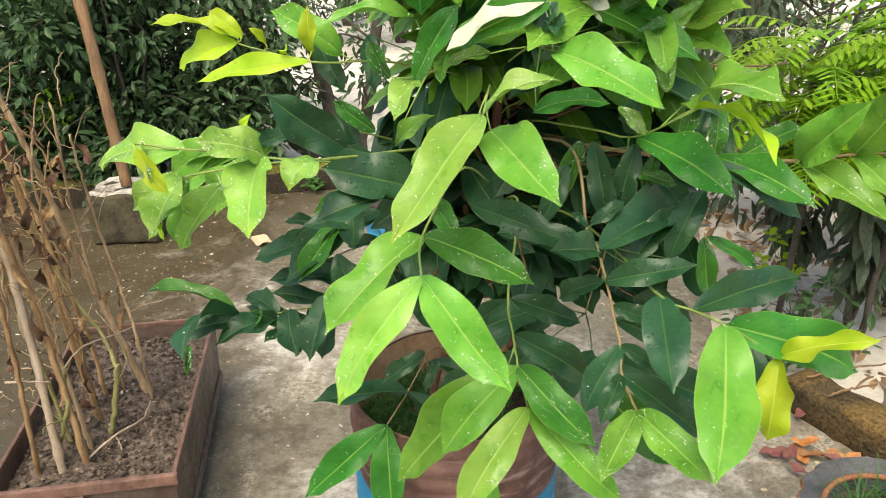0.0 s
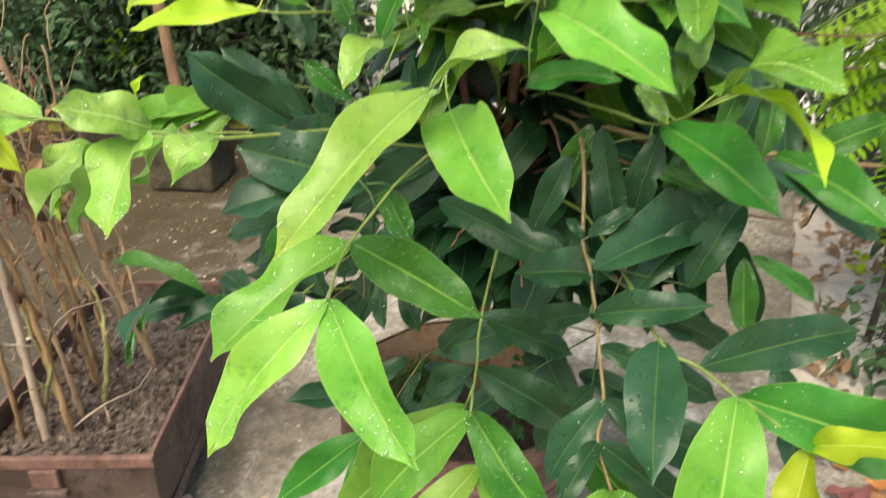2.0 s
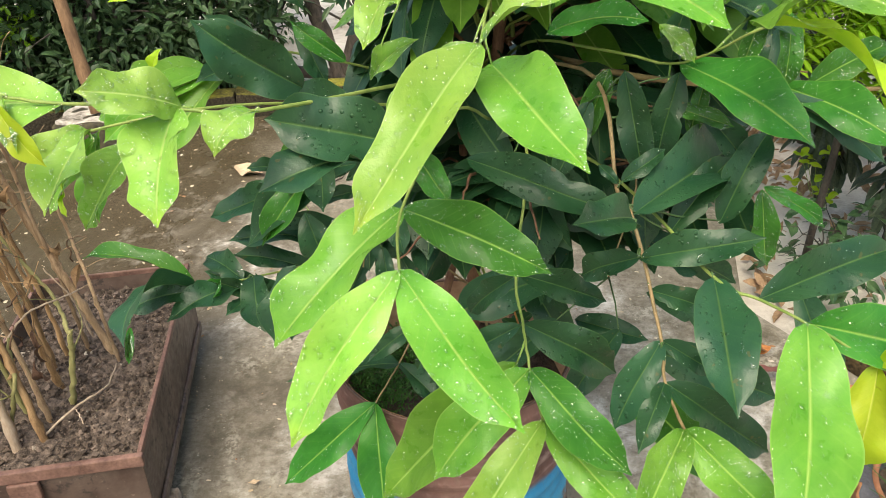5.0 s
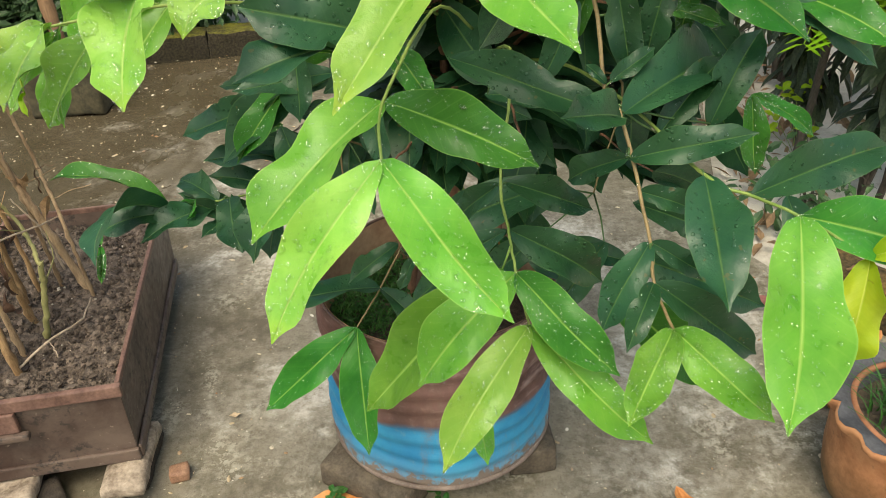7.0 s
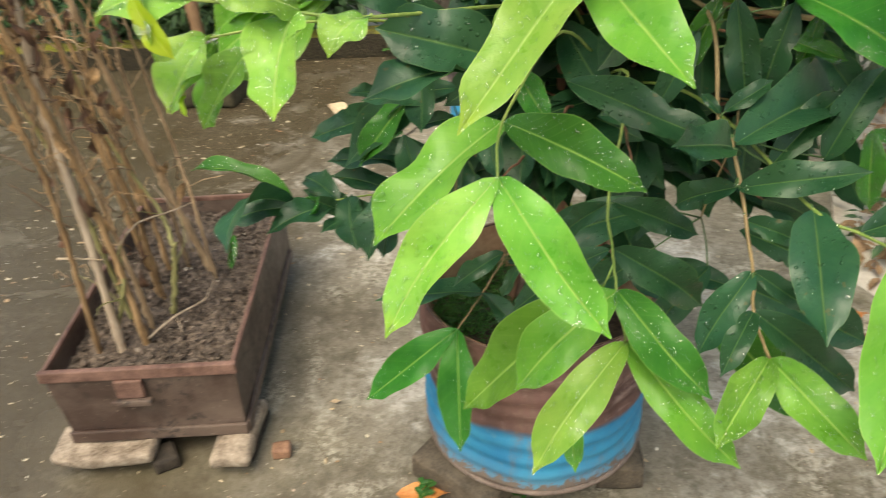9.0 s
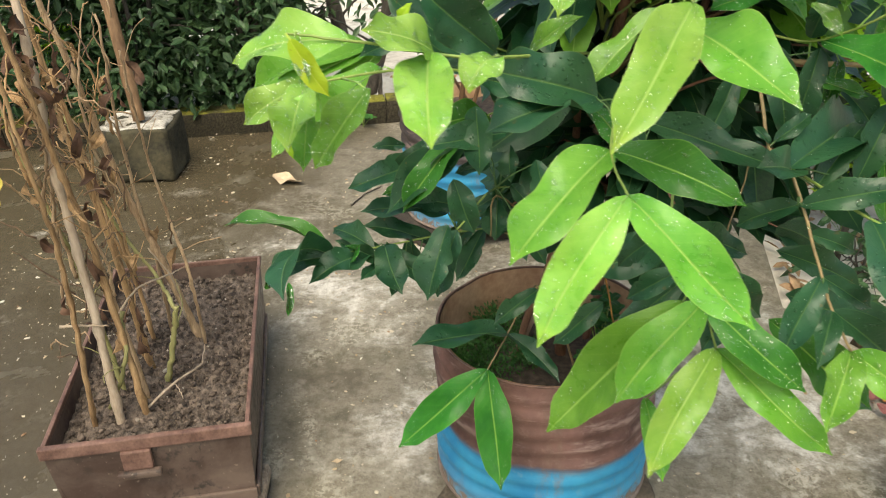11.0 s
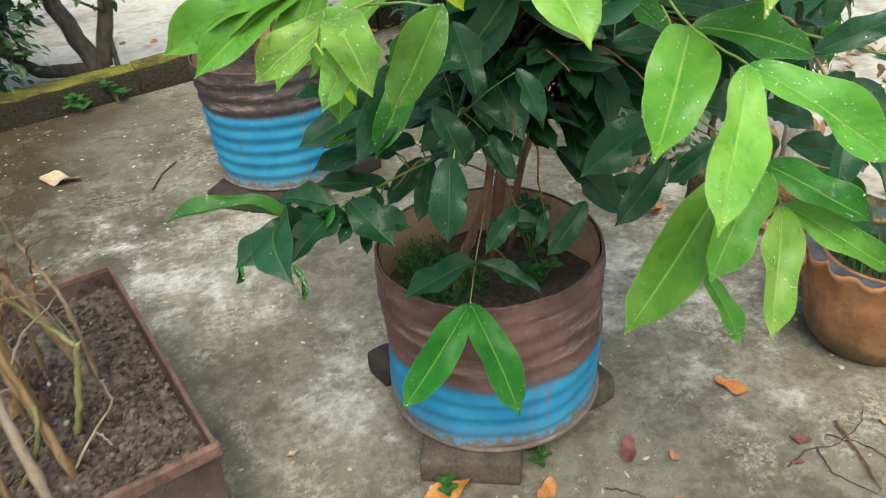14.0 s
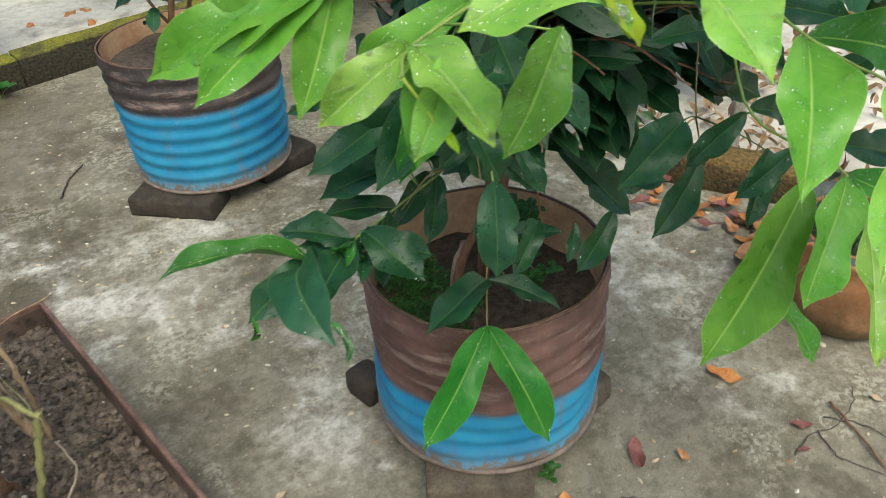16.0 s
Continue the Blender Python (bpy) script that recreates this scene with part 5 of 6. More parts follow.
on_twig(b, (0.4, 1.25, 0.817), (0.544, 1.2, 0.706), 0.070, LEAF_MID)
on_twig(b, (0.207, 1.35, 1.07), (0.395, 1.3, 1.021), 0.054, LEAF_DARK)
on_twig(b, (0.448, 1.4, 0.848), (0.585, 1.4, 0.787), 0.053, LEAF_DARK)
on_twig(b, (0.376, 1.75, 0.554), (0.513, 1.7, 0.545), 0.055, LEAF_DARK)

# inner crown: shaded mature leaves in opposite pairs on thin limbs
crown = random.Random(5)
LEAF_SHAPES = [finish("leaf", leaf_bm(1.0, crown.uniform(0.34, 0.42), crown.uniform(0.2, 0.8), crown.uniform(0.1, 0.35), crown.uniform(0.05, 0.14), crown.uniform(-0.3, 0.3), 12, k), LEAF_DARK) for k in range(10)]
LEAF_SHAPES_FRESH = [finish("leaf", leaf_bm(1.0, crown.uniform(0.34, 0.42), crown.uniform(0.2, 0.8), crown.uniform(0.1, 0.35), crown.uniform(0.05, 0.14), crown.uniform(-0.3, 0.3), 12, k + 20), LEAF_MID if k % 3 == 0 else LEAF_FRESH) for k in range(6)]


LEAF_COUNT = [0]
REST = {LEAF_DARK: [[], [], []], LEAF_FRESH: [[], [], []]}


def add_rest(mesh, m):
    bag = REST[LEAF_DARK if mesh.materials[0] is LEAF_DARK else LEAF_FRESH]
    o = len(bag[0])
    bag[0] += [m @ v.co for v in mesh.vertices]
    uv = mesh.uv_layers[0].data
    for f in mesh.polygons:
        bag[1].append([o + i for i in f.vertices])
        bag[2] += [tuple(uv[i].uv) for i in f.loop_indices]


def crown_limb(end, seed):
    r = random.Random(seed)
    end = Vector(end)
    root = Vector((0.21 + r.uniform(-0.02, 0.05), 1.79, max(0.72, min(1.2, end.z - r.uniform(0.0, 0.2)))))
    mid = root.lerp(end, 0.55) + Vector((0, 0, 0.05))
    pts = [root, mid, end]
    b = limb("branch", pts, 0.004, 0.0014, BARK_RED if end.z < 1.2 else TWIG_GREEN, 14, TREE, 0.003, seed)
    path = curve_points(pts, 14)
    for i in (5, 7, 9, 11, 13, 14):
        p = path[i]
        d = (path[i] - path[i - 1]).normalized()
        side = d.cross(Vector((0, 0, 1)))
        if side.length < 0.2:
            side = Vector((1, 0, 0))
        side.normalize()
        for sgn in (-1, 1):
            if r.random() < 0.08:
                continue
            way = (side * sgn * r.uniform(0.6, 1.1) + d * r.uniform(0.3, 0.9) + Vector((0, -0.15, -r.uniform(0.2, 0.9)))).normalized()
            ln = r.uniform(0.14, 0.215)
            tip = p + way * ln
            if tip.z < 0.66 or (tip.z < 0.70 and tip.x < 0.62) or (tip.y < 1.42 and tip.z < 1.30) or tip.y < 1.3 or tip.x < -0.08 or (tip.z < 1.12 and (tip.x < -0.03 or tip.y < 1.55)):
                continue
            if tip.x > 0.66 and tip.y > 1.5:
                continue
            up = Vector((r.uniform(-0.3, 0.3), -0.40 + r.uniform(-0.3, 0.3), 0.9))
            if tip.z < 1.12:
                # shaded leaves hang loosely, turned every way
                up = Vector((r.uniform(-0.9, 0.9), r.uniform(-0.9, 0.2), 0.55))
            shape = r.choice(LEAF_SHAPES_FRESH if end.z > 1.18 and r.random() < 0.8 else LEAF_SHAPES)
            m = leaf_matrix(to_tree(p), to_tree(tip), up) @ Matrix.Scale(ln, 4)
            LEAF_COUNT[0] += 1
            if LEAF_COUNT[0] > 190:
                add_rest(shape, m)
                continue
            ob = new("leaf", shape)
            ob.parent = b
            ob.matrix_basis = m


ends = []
for k in range(150):
    a = crown.uniform(0, 2 * math.pi)
    # limbs from 100 on: unseen upper crown, added to shade the leaves below
    z = crown.uniform(0.80, 1.60) if k < 100 else crown.uniform(1.40, 1.85)
    rad = crown.uniform(0.16, 0.50)
    x, y = 0.32 + rad * 1.15 * math.cos(a), 1.82 + rad * 0.85 * math.sin(a)
    if x < 0.0 or y < 1.46 or y > 2.15 or (z < 0.8 and x < 0.12):
        continue
    ends.append((x, y, z))
for k in range(28):
    ends.append((crown.uniform(0.03, 0.40), crown.uniform(1.62, 1.96), crown.uniform(0.76, 1.12)))
for k, e in enumerate(sorted(ends, key=lambda e: e[1])):
    crown_limb(e, 100 + k)
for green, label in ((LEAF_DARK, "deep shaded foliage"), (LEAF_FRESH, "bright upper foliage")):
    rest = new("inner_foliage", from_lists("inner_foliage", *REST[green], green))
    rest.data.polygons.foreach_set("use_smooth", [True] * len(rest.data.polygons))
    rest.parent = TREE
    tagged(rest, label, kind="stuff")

# ---- dead stems standing in the trough ----
STEMS = base_at("dead_stems", -0.82, 1.85, 0.262, "dense clump of dry brown leafless stems in the trough", "dead plant")
S_INV = Matrix.Translation((0.82, -1.85, -0.262))
dry = random.Random(17)


def dry_stem(ctrl, r0, r1, material=None, spurs=6, wobble=0.005):
    """A crooked dry stem with knots, thorny spurs and thin side twigs."""
    pts = [S_INV @ Vector(p) for p in ctrl]
    n = 12 * (len(pts) - 1)
    pts = curve_points(pts, n, wobble * 0.35, dry)
    drift = Vector((0, 0, 0))
    for i in range(2, n):
        drift = drift * 0.85 + Vector((dry.uniform(-wobble, wobble), dry.uniform(-wobble, wobble), 0)) * 0.28
        pts[i] = pts[i] + drift
    rad = [(r0 + (r1 - r0) * i / n) * (1.30 if i % 7 == 3 else 1.0) * dry.uniform(0.90, 1.10) for i in range(n + 1)]
    st = part("stem", tube(pts, rad, 7), material or dry.choice((DRY_STEM, RUSSET)), STEMS)
    for k in range(spurs):
        i = dry.randrange(n // 4, n)
        a = dry.uniform(0, 2 * math.pi)
        ln = dry.choice((0.012, 0.02, 0.03, 0.05, 0.09, 0.13))
        d = Vector((math.cos(a), math.sin(a), dry.uniform(0.2, 1.4))).normalized() * ln
        bent = Vector((dry.uniform(-1, 1), dry.uniform(-1, 1), dry.uniform(-1, 1))) * ln * 0.16
        q = curve_points([pts[i], pts[i] + d * 0.5 + bent, pts[i] + d], 6, 0.0015, dry)
        part("spur", tube(q, [max(0.0009, min(r1, 0.0045) * 0.5 * (1 - 0.12 * j)) for j in range(7)], 5), material or RUSSET, st)
    return st


RUSSET = simple("dry_stem_russet", (0.19, 0.105, 0.045), (0.55, 0.355, 0.180), 70, (0.7, 0.9), 0.8, 0.003, (1, 1, 0.14), 0.5)
TWIG_DARK = simple("twig_withered", (0.055, 0.032, 0.020), (0.20, 0.12, 0.070), 70, (0.7, 0.9), 0.6, 0.003)
PALE_STEM = simple("dry_stem_pale", (0.34, 0.25, 0.17), (0.55, 0.45, 0.34), 40, (0.7, 0.9), 0.6, 0.003, (1, 1, 0.25))
dry_stem([(-0.895, 1.617, 0.22), (-0.868, 1.602, 0.49), (-0.858, 1.600, 0.69), (-0.845, 1.570, 0.88), (-0.85, 1.55, 1.10)], 0.0070, 0.0035, RUSSET)
dry_stem([(-0.832, 1.622, 0.22), (-0.845, 1.645, 0.54), (-0.858, 1.662, 0.83), (-0.872, 1.692, 1.05), (-0.900, 1.74, 1.24)], 0.0105, 0.0075, PALE_STEM, 5, 0.003)
dry_stem([(-0.785, 1.653, 0.22), (-0.810, 1.665, 0.50), (-0.822, 1.650, 0.73), (-0.825, 1.612, 0.94), (-0.845, 1.59, 1.16)], 0.0085, 0.0050, RUSSET)
dry_stem([(-0.892, 1.672, 0.23), (-0.805, 1.645, 0.39), (-0.812, 1.700, 0.50)], 0.0055, 0.0042, DRY_STEM_GREEN, 2)
dry_stem([(-0.796, 1.784, 0.22), (-0.745, 1.772, 0.385), (-0.722, 1.765, 0.475)], 0.0075, 0.0055, DRY_STEM_GREEN, 3)
dry_stem([(-0.725, 1.765, 0.470), (-0.800, 1.850, 0.510), (-0.895, 1.870, 0.66), (-0.93, 1.85, 0.90)], 0.0050, 0.0030, DRY_STEM_GREEN, 5)
dry_stem([(-0.772, 1.972, 0.22), (-0.815, 1.945, 0.45), (-0.875, 1.955, 0.63), (-0.912, 1.935, 0.84), (-0.915, 1.885, 1.02), (-0.95, 1.86, 1.22)], 0.0105, 0.0060, DRY_STEM, 9)
dry_stem([(-0.752, 1.945, 0.22), (-0.757, 1.930, 0.47), (-0.812, 1.985, 0.62), (-0.818, 1.955, 0.82), (-0.800, 1.90, 1.03)], 0.0048, 0.0026, DRY_STEM, 9)
dry_stem([(-0.860, 1.853, 0.22), (-0.848, 1.805, 0.44), (-0.865, 1.79, 0.72), (-0.89, 1.78, 1.02)], 0.0085, 0.0050, RUSSET, 7)
dry_stem([(-0.865, 2.000, 0.22), (-0.845, 1.955, 0.48), (-0.860, 1.940, 0.78), (-0.855, 1.93, 1.10)], 0.0055, 0.0032, DRY_STEM, 8)
dry_stem([(-0.905, 1.905, 0.22), (-0.900, 1.885, 0.50), (-0.940, 1.87, 0.80), (-0.965, 1.85, 1.15)], 0.0080, 0.0045, RUSSET, 8)
dry_stem([(-0.815, 1.725, 0.22), (-0.850, 1.735, 0.50), (-0.885, 1.72, 0.82), (-0.915, 1.70, 1.12)], 0.0070, 0.0040, DRY_STEM, 8)
dry_stem([(-0.880, 1.740, 0.22), (-0.895, 1.725, 0.52), (-0.935, 1.70, 0.80), (-0.950, 1.66, 1.08)], 0.0060, 0.0035, DRY_STEM_GREEN, 8)
dry_stem([(-0.900, 1.960, 0.22), (-0.925, 1.950, 0.55), (-0.985, 1.93, 0.95), (-1.02, 1.92, 1.25)], 0.0065, 0.0040, RUSSET, 8)
for k in range(13):
    # thin upper shoots that fork from the bundle
    z = dry.uniform(0.48, 0.85)
    x, y = -0.83 - 0.06 * z + dry.uniform(-0.06, 0.05), dry.uniform(1.60, 1.94)
    tip = (x + dry.uniform(-0.13, 0.06), y + dry.uniform(-0.10, 0.08), z + dry.uniform(0.25, 0.50))
    mid = (x + dry.uniform(-0.03, 0.03), y + dry.uniform(-0.03, 0.03), (z + tip[2]) / 2)
    dry_stem([(x, y, z), mid, tip], dry.uniform(0.0028, 0.0045), 0.0014, None, 7, 0.006)
# broken twigs caught in the clump
for k in range(58):
    b = Vector((dry.uniform(-0.97, -0.78), dry.uniform(1.60, 1.95), dry.uniform(0.40, 1.12)))
    e = b + Vector((dry.uniform(-0.14, 0.12), dry.uniform(-0.06, 0.06), dry.uniform(-0.06, 0.12)))
    q = curve_points([S_INV @ b, S_INV @ b.lerp(e, 0.5) + Vector((dry.uniform(-0.02, 0.02), 0, 0.02)), S_INV @ e], 9, 0.004, dry)
    part("twig", tube(q, [0.0022 - 0.00016 * i for i in range(10)], 5), dry.choice((DRY_STEM, RUSSET, TWIG_DARK, TWIG_DARK)), STEMS)
# pale bent twigs: one lies on the soil, one bridges the clump
for ctrl, r0 in ((((-0.790, 1.650, 0.262), (-0.735, 1.735, 0.290), (-0.715, 1.82, 0.275), (-0.745, 1.92, 0.262)), 0.0032),
                 (((-0.715, 1.70, 0.262), (-0.730, 1.715, 0.280), (-0.745, 1.725, 0.286)), 0.0016),
                 (((-0.825, 1.700, 0.49), (-0.800, 1.760, 0.525), (-0.775, 1.850, 0.505), (-0.765, 1.95, 0.48)), 0.0030),
                 (((-0.770, 1.90, 0.36), (-0.775, 1.88, 0.48), (-0.815, 1.87, 0.57)), 0.0030),
                 (((-0.900, 1.60, 0.52), (-0.860, 1.615, 0.515), (-0.815, 1.64, 0.50)), 0.0032)):
    q = curve_points([S_INV @ Vector(p) for p in ctrl], 16, 0.0015, dry)
    part("twig", tube(q, [r0 * (1 - 0.03 * i) for i in range(17)], 6), PALE_STEM, STEMS, "thin pale bent twig")
DARK_CURL = simple("leaf_withered", (0.05, 0.025, 0.015), (0.14, 0.075, 0.045), 40, (0.7, 0.9), 0.7, 0.004, (1, 1, 1), 0.4)
for k in range(72):
    # many hang in one withered mass high in the clump
    if k < 26:
        b = Vector((-0.875 + dry.gauss(0, 0.025), 1.66 + dry.gauss(0, 0.03), 1.04 + dry.gauss(0, 0.06)))
    else:
        b = Vector((dry.uniform(-0.97, -0.78), dry.uniform(1.60, 1.97), dry.uniform(0.42, 1.05)))
    t = b + Vector((dry.uniform(-0.03, 0.03), dry.uniform(-0.03, 0.03), -dry.uniform(0.025, 0.065)))
    leaf(S_INV @ b, S_INV @ t, dry.uniform(0.015, 0.034), (dry.uniform(-1, 1), dry.uniform(-1, 1), 0.3), DARK_CURL if k % 3 else RUSSET, STEMS, 1.6, 0.7, 0.25, 0.8, "withered_leaf")
YELLOWING = simple("leaf_yellowing", (0.28, 0.26, 0.03), (0.55, 0.42, 0.08), 20, (0.5, 0.7), 0.3, 0.002)
for b, t in (((-0.905, 1.535, 0.92), (-0.955, 1.50, 0.84)), ((-0.900, 1.535, 0.91), (-0.88, 1.50, 0.83)), ((-0.92, 1.54, 0.95), (-0.985, 1.52, 0.92))):
    leaf(S_INV @ Vector(b), S_INV @ Vector(t), 0.06, (-0.2, -0.8, 0.5), YELLOWING, STEMS, 0.8, 0.3, 0.2, 0.2, "withered_leaf", "yellowing leaf with brown edges")

# ---- shrubs beyond the kerbs ----
def crown_mesh(centres, n, size, seed, ratio=0.5, droop=0.4, spread=0.16):
    """Many small folded leaves scattered round twig ends."""
    r = np.random.default_rng(seed)
    verts, faces, uvs = [], [], []
    for k in range(n):
        c = centres[r.integers(len(centres))]
        d = r.normal(size=3)
        d /= np.linalg.norm(d)
        base = np.array(c) + d * spread * r.random() ** 0.5
        way = d + r.normal(size=3) * 0.5 + np.array([0, 0, -droop])
        way /= np.linalg.norm(way)
        up = np.array([r.normal() * 0.5, r.normal() * 0.5 - 0.2, 1.0])
        x = np.cross(way, up)
        x /= np.linalg.norm(x)
        z = np.cross(x, way)
        ln = size * r.uniform(0.6, 1.25)
        w = ln * ratio / 2
        o = len(verts)
        for px, py, pz in ((0, 0, 0), (-w * 0.85, 0.35 * ln, 0.14 * w), (0, 0.36 * ln, -0.10 * w), (w * 0.85, 0.35 * ln, 0.14 * w), (-w * 0.7, 0.68 * ln, 0.05 * w), (0, 0.70 * ln, -0.2 * w), (w * 0.7, 0.68 * ln, 0.05 * w), (0, ln, -0.5 * w)):
            verts.append(base + x * px + way * py + z * pz)
        for q in ((0, 2, 1), (0, 3, 2), (1, 2, 5, 4), (2, 3, 6, 5), (4, 5, 7), (5, 6, 7)):
            faces.append([o + i for i in q])
            uvs += [((0.5, 0), (0.1, 0.35), (0.5, 0.36), (0.9, 0.35), (0.15, 0.7), (0.5, 0.7), (0.85, 0.7), (0.5, 1))[i] for i in q]
    return verts, faces, uvs


def shrub(name, x, y, height, width, n, size, material, label, seed, low=0.25, stems=3, ratio=0.5, droop=0.4, trunk=0.03, z=-0.02, spread=0.16):
    r = random.Random(seed)
    top = base_at(name, x, y, z, label, "shrub")
    ends = []
    for s in range(stems):
        a = 2 * math.pi * s / stems + r.uniform(-0.6, 0.6)
        lean = width * r.uniform(0.1, 0.35)
        h = height * r.uniform(0.55, 0.85)
        spine = curve_points([(0.02 * math.cos(a), 0.02 * math.sin(a), 0), (lean * 0.35 * math.cos(a), lean * 0.35 * math.sin(a), h * 0.35), (lean * math.cos(a), lean * math.sin(a), h)], 10, 0.012, r)
        st = part("trunk", tube(spine, [trunk * (1 - 0.075 * i) for i in range(11)], 8), BARK_GREY, top)
        for k in range(9):
            i = r.randrange(2, 11)
            b = r.uniform(0, 2 * math.pi)
            out = Vector((math.cos(b), math.sin(b), r.uniform(-0.25, 0.6))) * width * r.uniform(0.25, 0.55)
            e = spine[i] + out
            e.z = max(low, min(height, e.z))
            part("limb", tube(curve_points([spine[i], spine[i].lerp(e, 0.5) + Vector((0, 0, 0.04)), e], 6, 0.008, r), [trunk * 0.34 * (1 - 0.13 * j) for j in range(7)], 6), BARK_GREY, st)
            ends += [e, spine[i].lerp(e, 0.7) + Vector((0, 0, 0.03))]
    crown_ob = new("crown", from_lists("crown", *crown_mesh([tuple(e) for e in ends], n, size, seed, ratio, droop, spread), material))
    crown_ob.parent = top
    return top


for x, y, h, w, n, sd in ((-3.75, 4.55, 2.1, 1.1, 1700, 1), (-3.0, 4.75, 2.2, 1.1, 1900, 2), (-2.35, 4.65, 2.1, 1.0, 2000, 3), (-1.75, 4.95, 2.2, 1.0, 1900, 4), (-1.50, 4.72, 1.9, 0.55, 1100, 5), (-2.05, 4.5, 1.6, 0.8, 1300, 9), (-2.7, 4.4, 1.6, 0.9, 1400, 10), (-2.8, 5.7, 2.3, 1.2, 1300, 6), (-1.9, 6.2, 2.3, 1.2, 1200, 7), (-3.9, 5.9, 2.4, 1.4, 1300, 8)):
    shrub("hedge_shrub", x, y, h, w, int(n * 1.9), 0.075, LEAF_HEDGE, "dense dark glossy citrus shrub behind the kerb", sd, 0.12, 4, 0.52, 0.35, 0.024, -0.02, 0.20)


def forked_tree(x, y, limbs, n, size, label, seed):
    """A small tree that forks at the ground: bent tapering limbs, thin branches and a loose crown."""
    r = random.Random(seed)
    top = base_at("garden_tree", x, y, -0.05, label, "tree")
    ends = []
    for ctrl, r0, r1 in limbs:
        spine = curve_points(ctrl, 18, 0.008, r)
        st = part("trunk", tube(spine, [r0 + (r1 - r0) * i / 18 for i in range(19)], 9), BARK_GREY, top)
        if spine[-1].z < 0.6:
            continue
        for k in range(8):
            i = r.randrange(8, 19)
            a = r.uniform(0, 2 * math.pi)
            e = spine[i] + Vector((math.cos(a), math.sin(a), r.uniform(-0.2, 0.7))) * r.uniform(0.2, 0.5)
            e.z = max(0.62, e.z)
            part("limb", tube(curve_points([spine[i], spine[i].lerp(e, 0.5) + Vector((0, 0, 0.04)), e], 6, 0.008, r), [0.010 * (1 - 0.12 * j) for j in range(7)], 6), BARK_GREY, st)
            ends += [tuple(e), tuple(spine[i].lerp(e, 0.7))]
    leaves = new("crown", from_lists("crown", *crown_mesh(ends, n, size, seed, 0.38, 0.9, 0.14), LEAF_HEDGE))
    leaves.parent = top
    return top


forked_tree(-0.90, 5.14, [([(0, 0, 0), (-0.04, 0.0, 0.12), (-0.14, 0.02, 0.42), (-0.22, 0.03, 0.80), (-0.40, 0.06, 1.5), (-0.45, 0.1, 2.1)], 0.058, 0.030),
                          ([(0.02, 0, 0.06), (0.06, 0.0, 0.20), (0.13, 0.01, 0.42), (0.20, 0.02, 0.9), (0.32, 0.05, 1.6), (0.34, 0.06, 2.2)], 0.050, 0.026),
                          ([(0.10, -0.02, 0), (0.09, -0.02, 0.2), (0.14, 0.0, 0.5), (0.22, 0.05, 0.95)], 0.016, 0.010),
                          ([(-0.02, 0, 0.04), (-0.16, 0.03, 0.035), (-0.34, 0.05, 0.07), (-0.46, 0.06, 0.20), (-0.44, 0.05, 0.42), (-0.50, 0.05, 0.75)], 0.044, 0.022)],
            420, 0.085, "small tree forked at the ground, dark bark, behind the kerb", 12)
shrub("garden_tree", 0.25, 5.6, 2.4, 1.4, 1100, 0.085, LEAF_HEDGE, "small dark tree on pale sand behind the kerb", 13, 0.7, 3, 0.4, 0.6, 0.045)
for x, y, sd in ((-5.2, 8.5, 31), (-3.4, 9.6, 32), (-1.4, 10.2, 33), (0.6, 9.4, 34), (2.4, 8.8, 35), (4.4, 8.0, 36), (3.2, 11.5, 37), (-2.5, 12.0, 38), (0.2, 13, 39), (6.2, 9.5, 40), (-6.5, 7.0, 41)):
    shrub("far_shrub", x, y, 2.6, 2.3, 1500, 0.11, LEAF_HEDGE, "dark green garden shrub on pale soil", sd, 0.15, 4, 0.45, 0.4, 0.05, 0.0, 0.3)


def whorl_sapling(x, y, height, stems, seed):
    """Sapling whose long dull leaves hang in whorls down its thin stems."""
    r = random.Random(seed)
    top = base_at("mango_sapling", x, y, -0.02, "sapling with whorls of long drooping dull dark leaves", "shrub")
    for k in range(stems):
        a = 2 * math.pi * k / stems + r.uniform(-0.5, 0.5)
        lean = r.uniform(0.12, 0.34)
        h = height * r.uniform(0.75, 1.0)
        path = curve_points([(0, 0, 0), (lean * 0.3 * math.cos(a), lean * 0.3 * math.sin(a), h * 0.5), (lean * math.cos(a), lean * math.sin(a), h)], 12, 0.006, r)
        st = part("trunk", tube(path, [0.011 * (1 - 0.05 * i) for i in range(13)], 7), BARK_GREY, top)
        for i in (4, 5, 7, 8, 10, 11, 12):
            for n in range(9):
                b = 2 * math.pi * n / 9 + r.uniform(-0.3, 0.3)
                out = Vector((math.cos(b), math.sin(b), -r.uniform(0.5, 2.4))).normalized()
                p = path[i] + Vector((0, 0, r.uniform(-0.04, 0.04)))
                ob = new("leaf", r.choice(DROOP_SHAPES))
                ob.parent = st
                ob.matrix_basis = leaf_matrix(p, p + out, (math.cos(b) * 0.8, math.sin(b) * 0.8, 0.7)) @ Matrix.Scale(r.uniform(0.12, 0.19), 4)
    return top


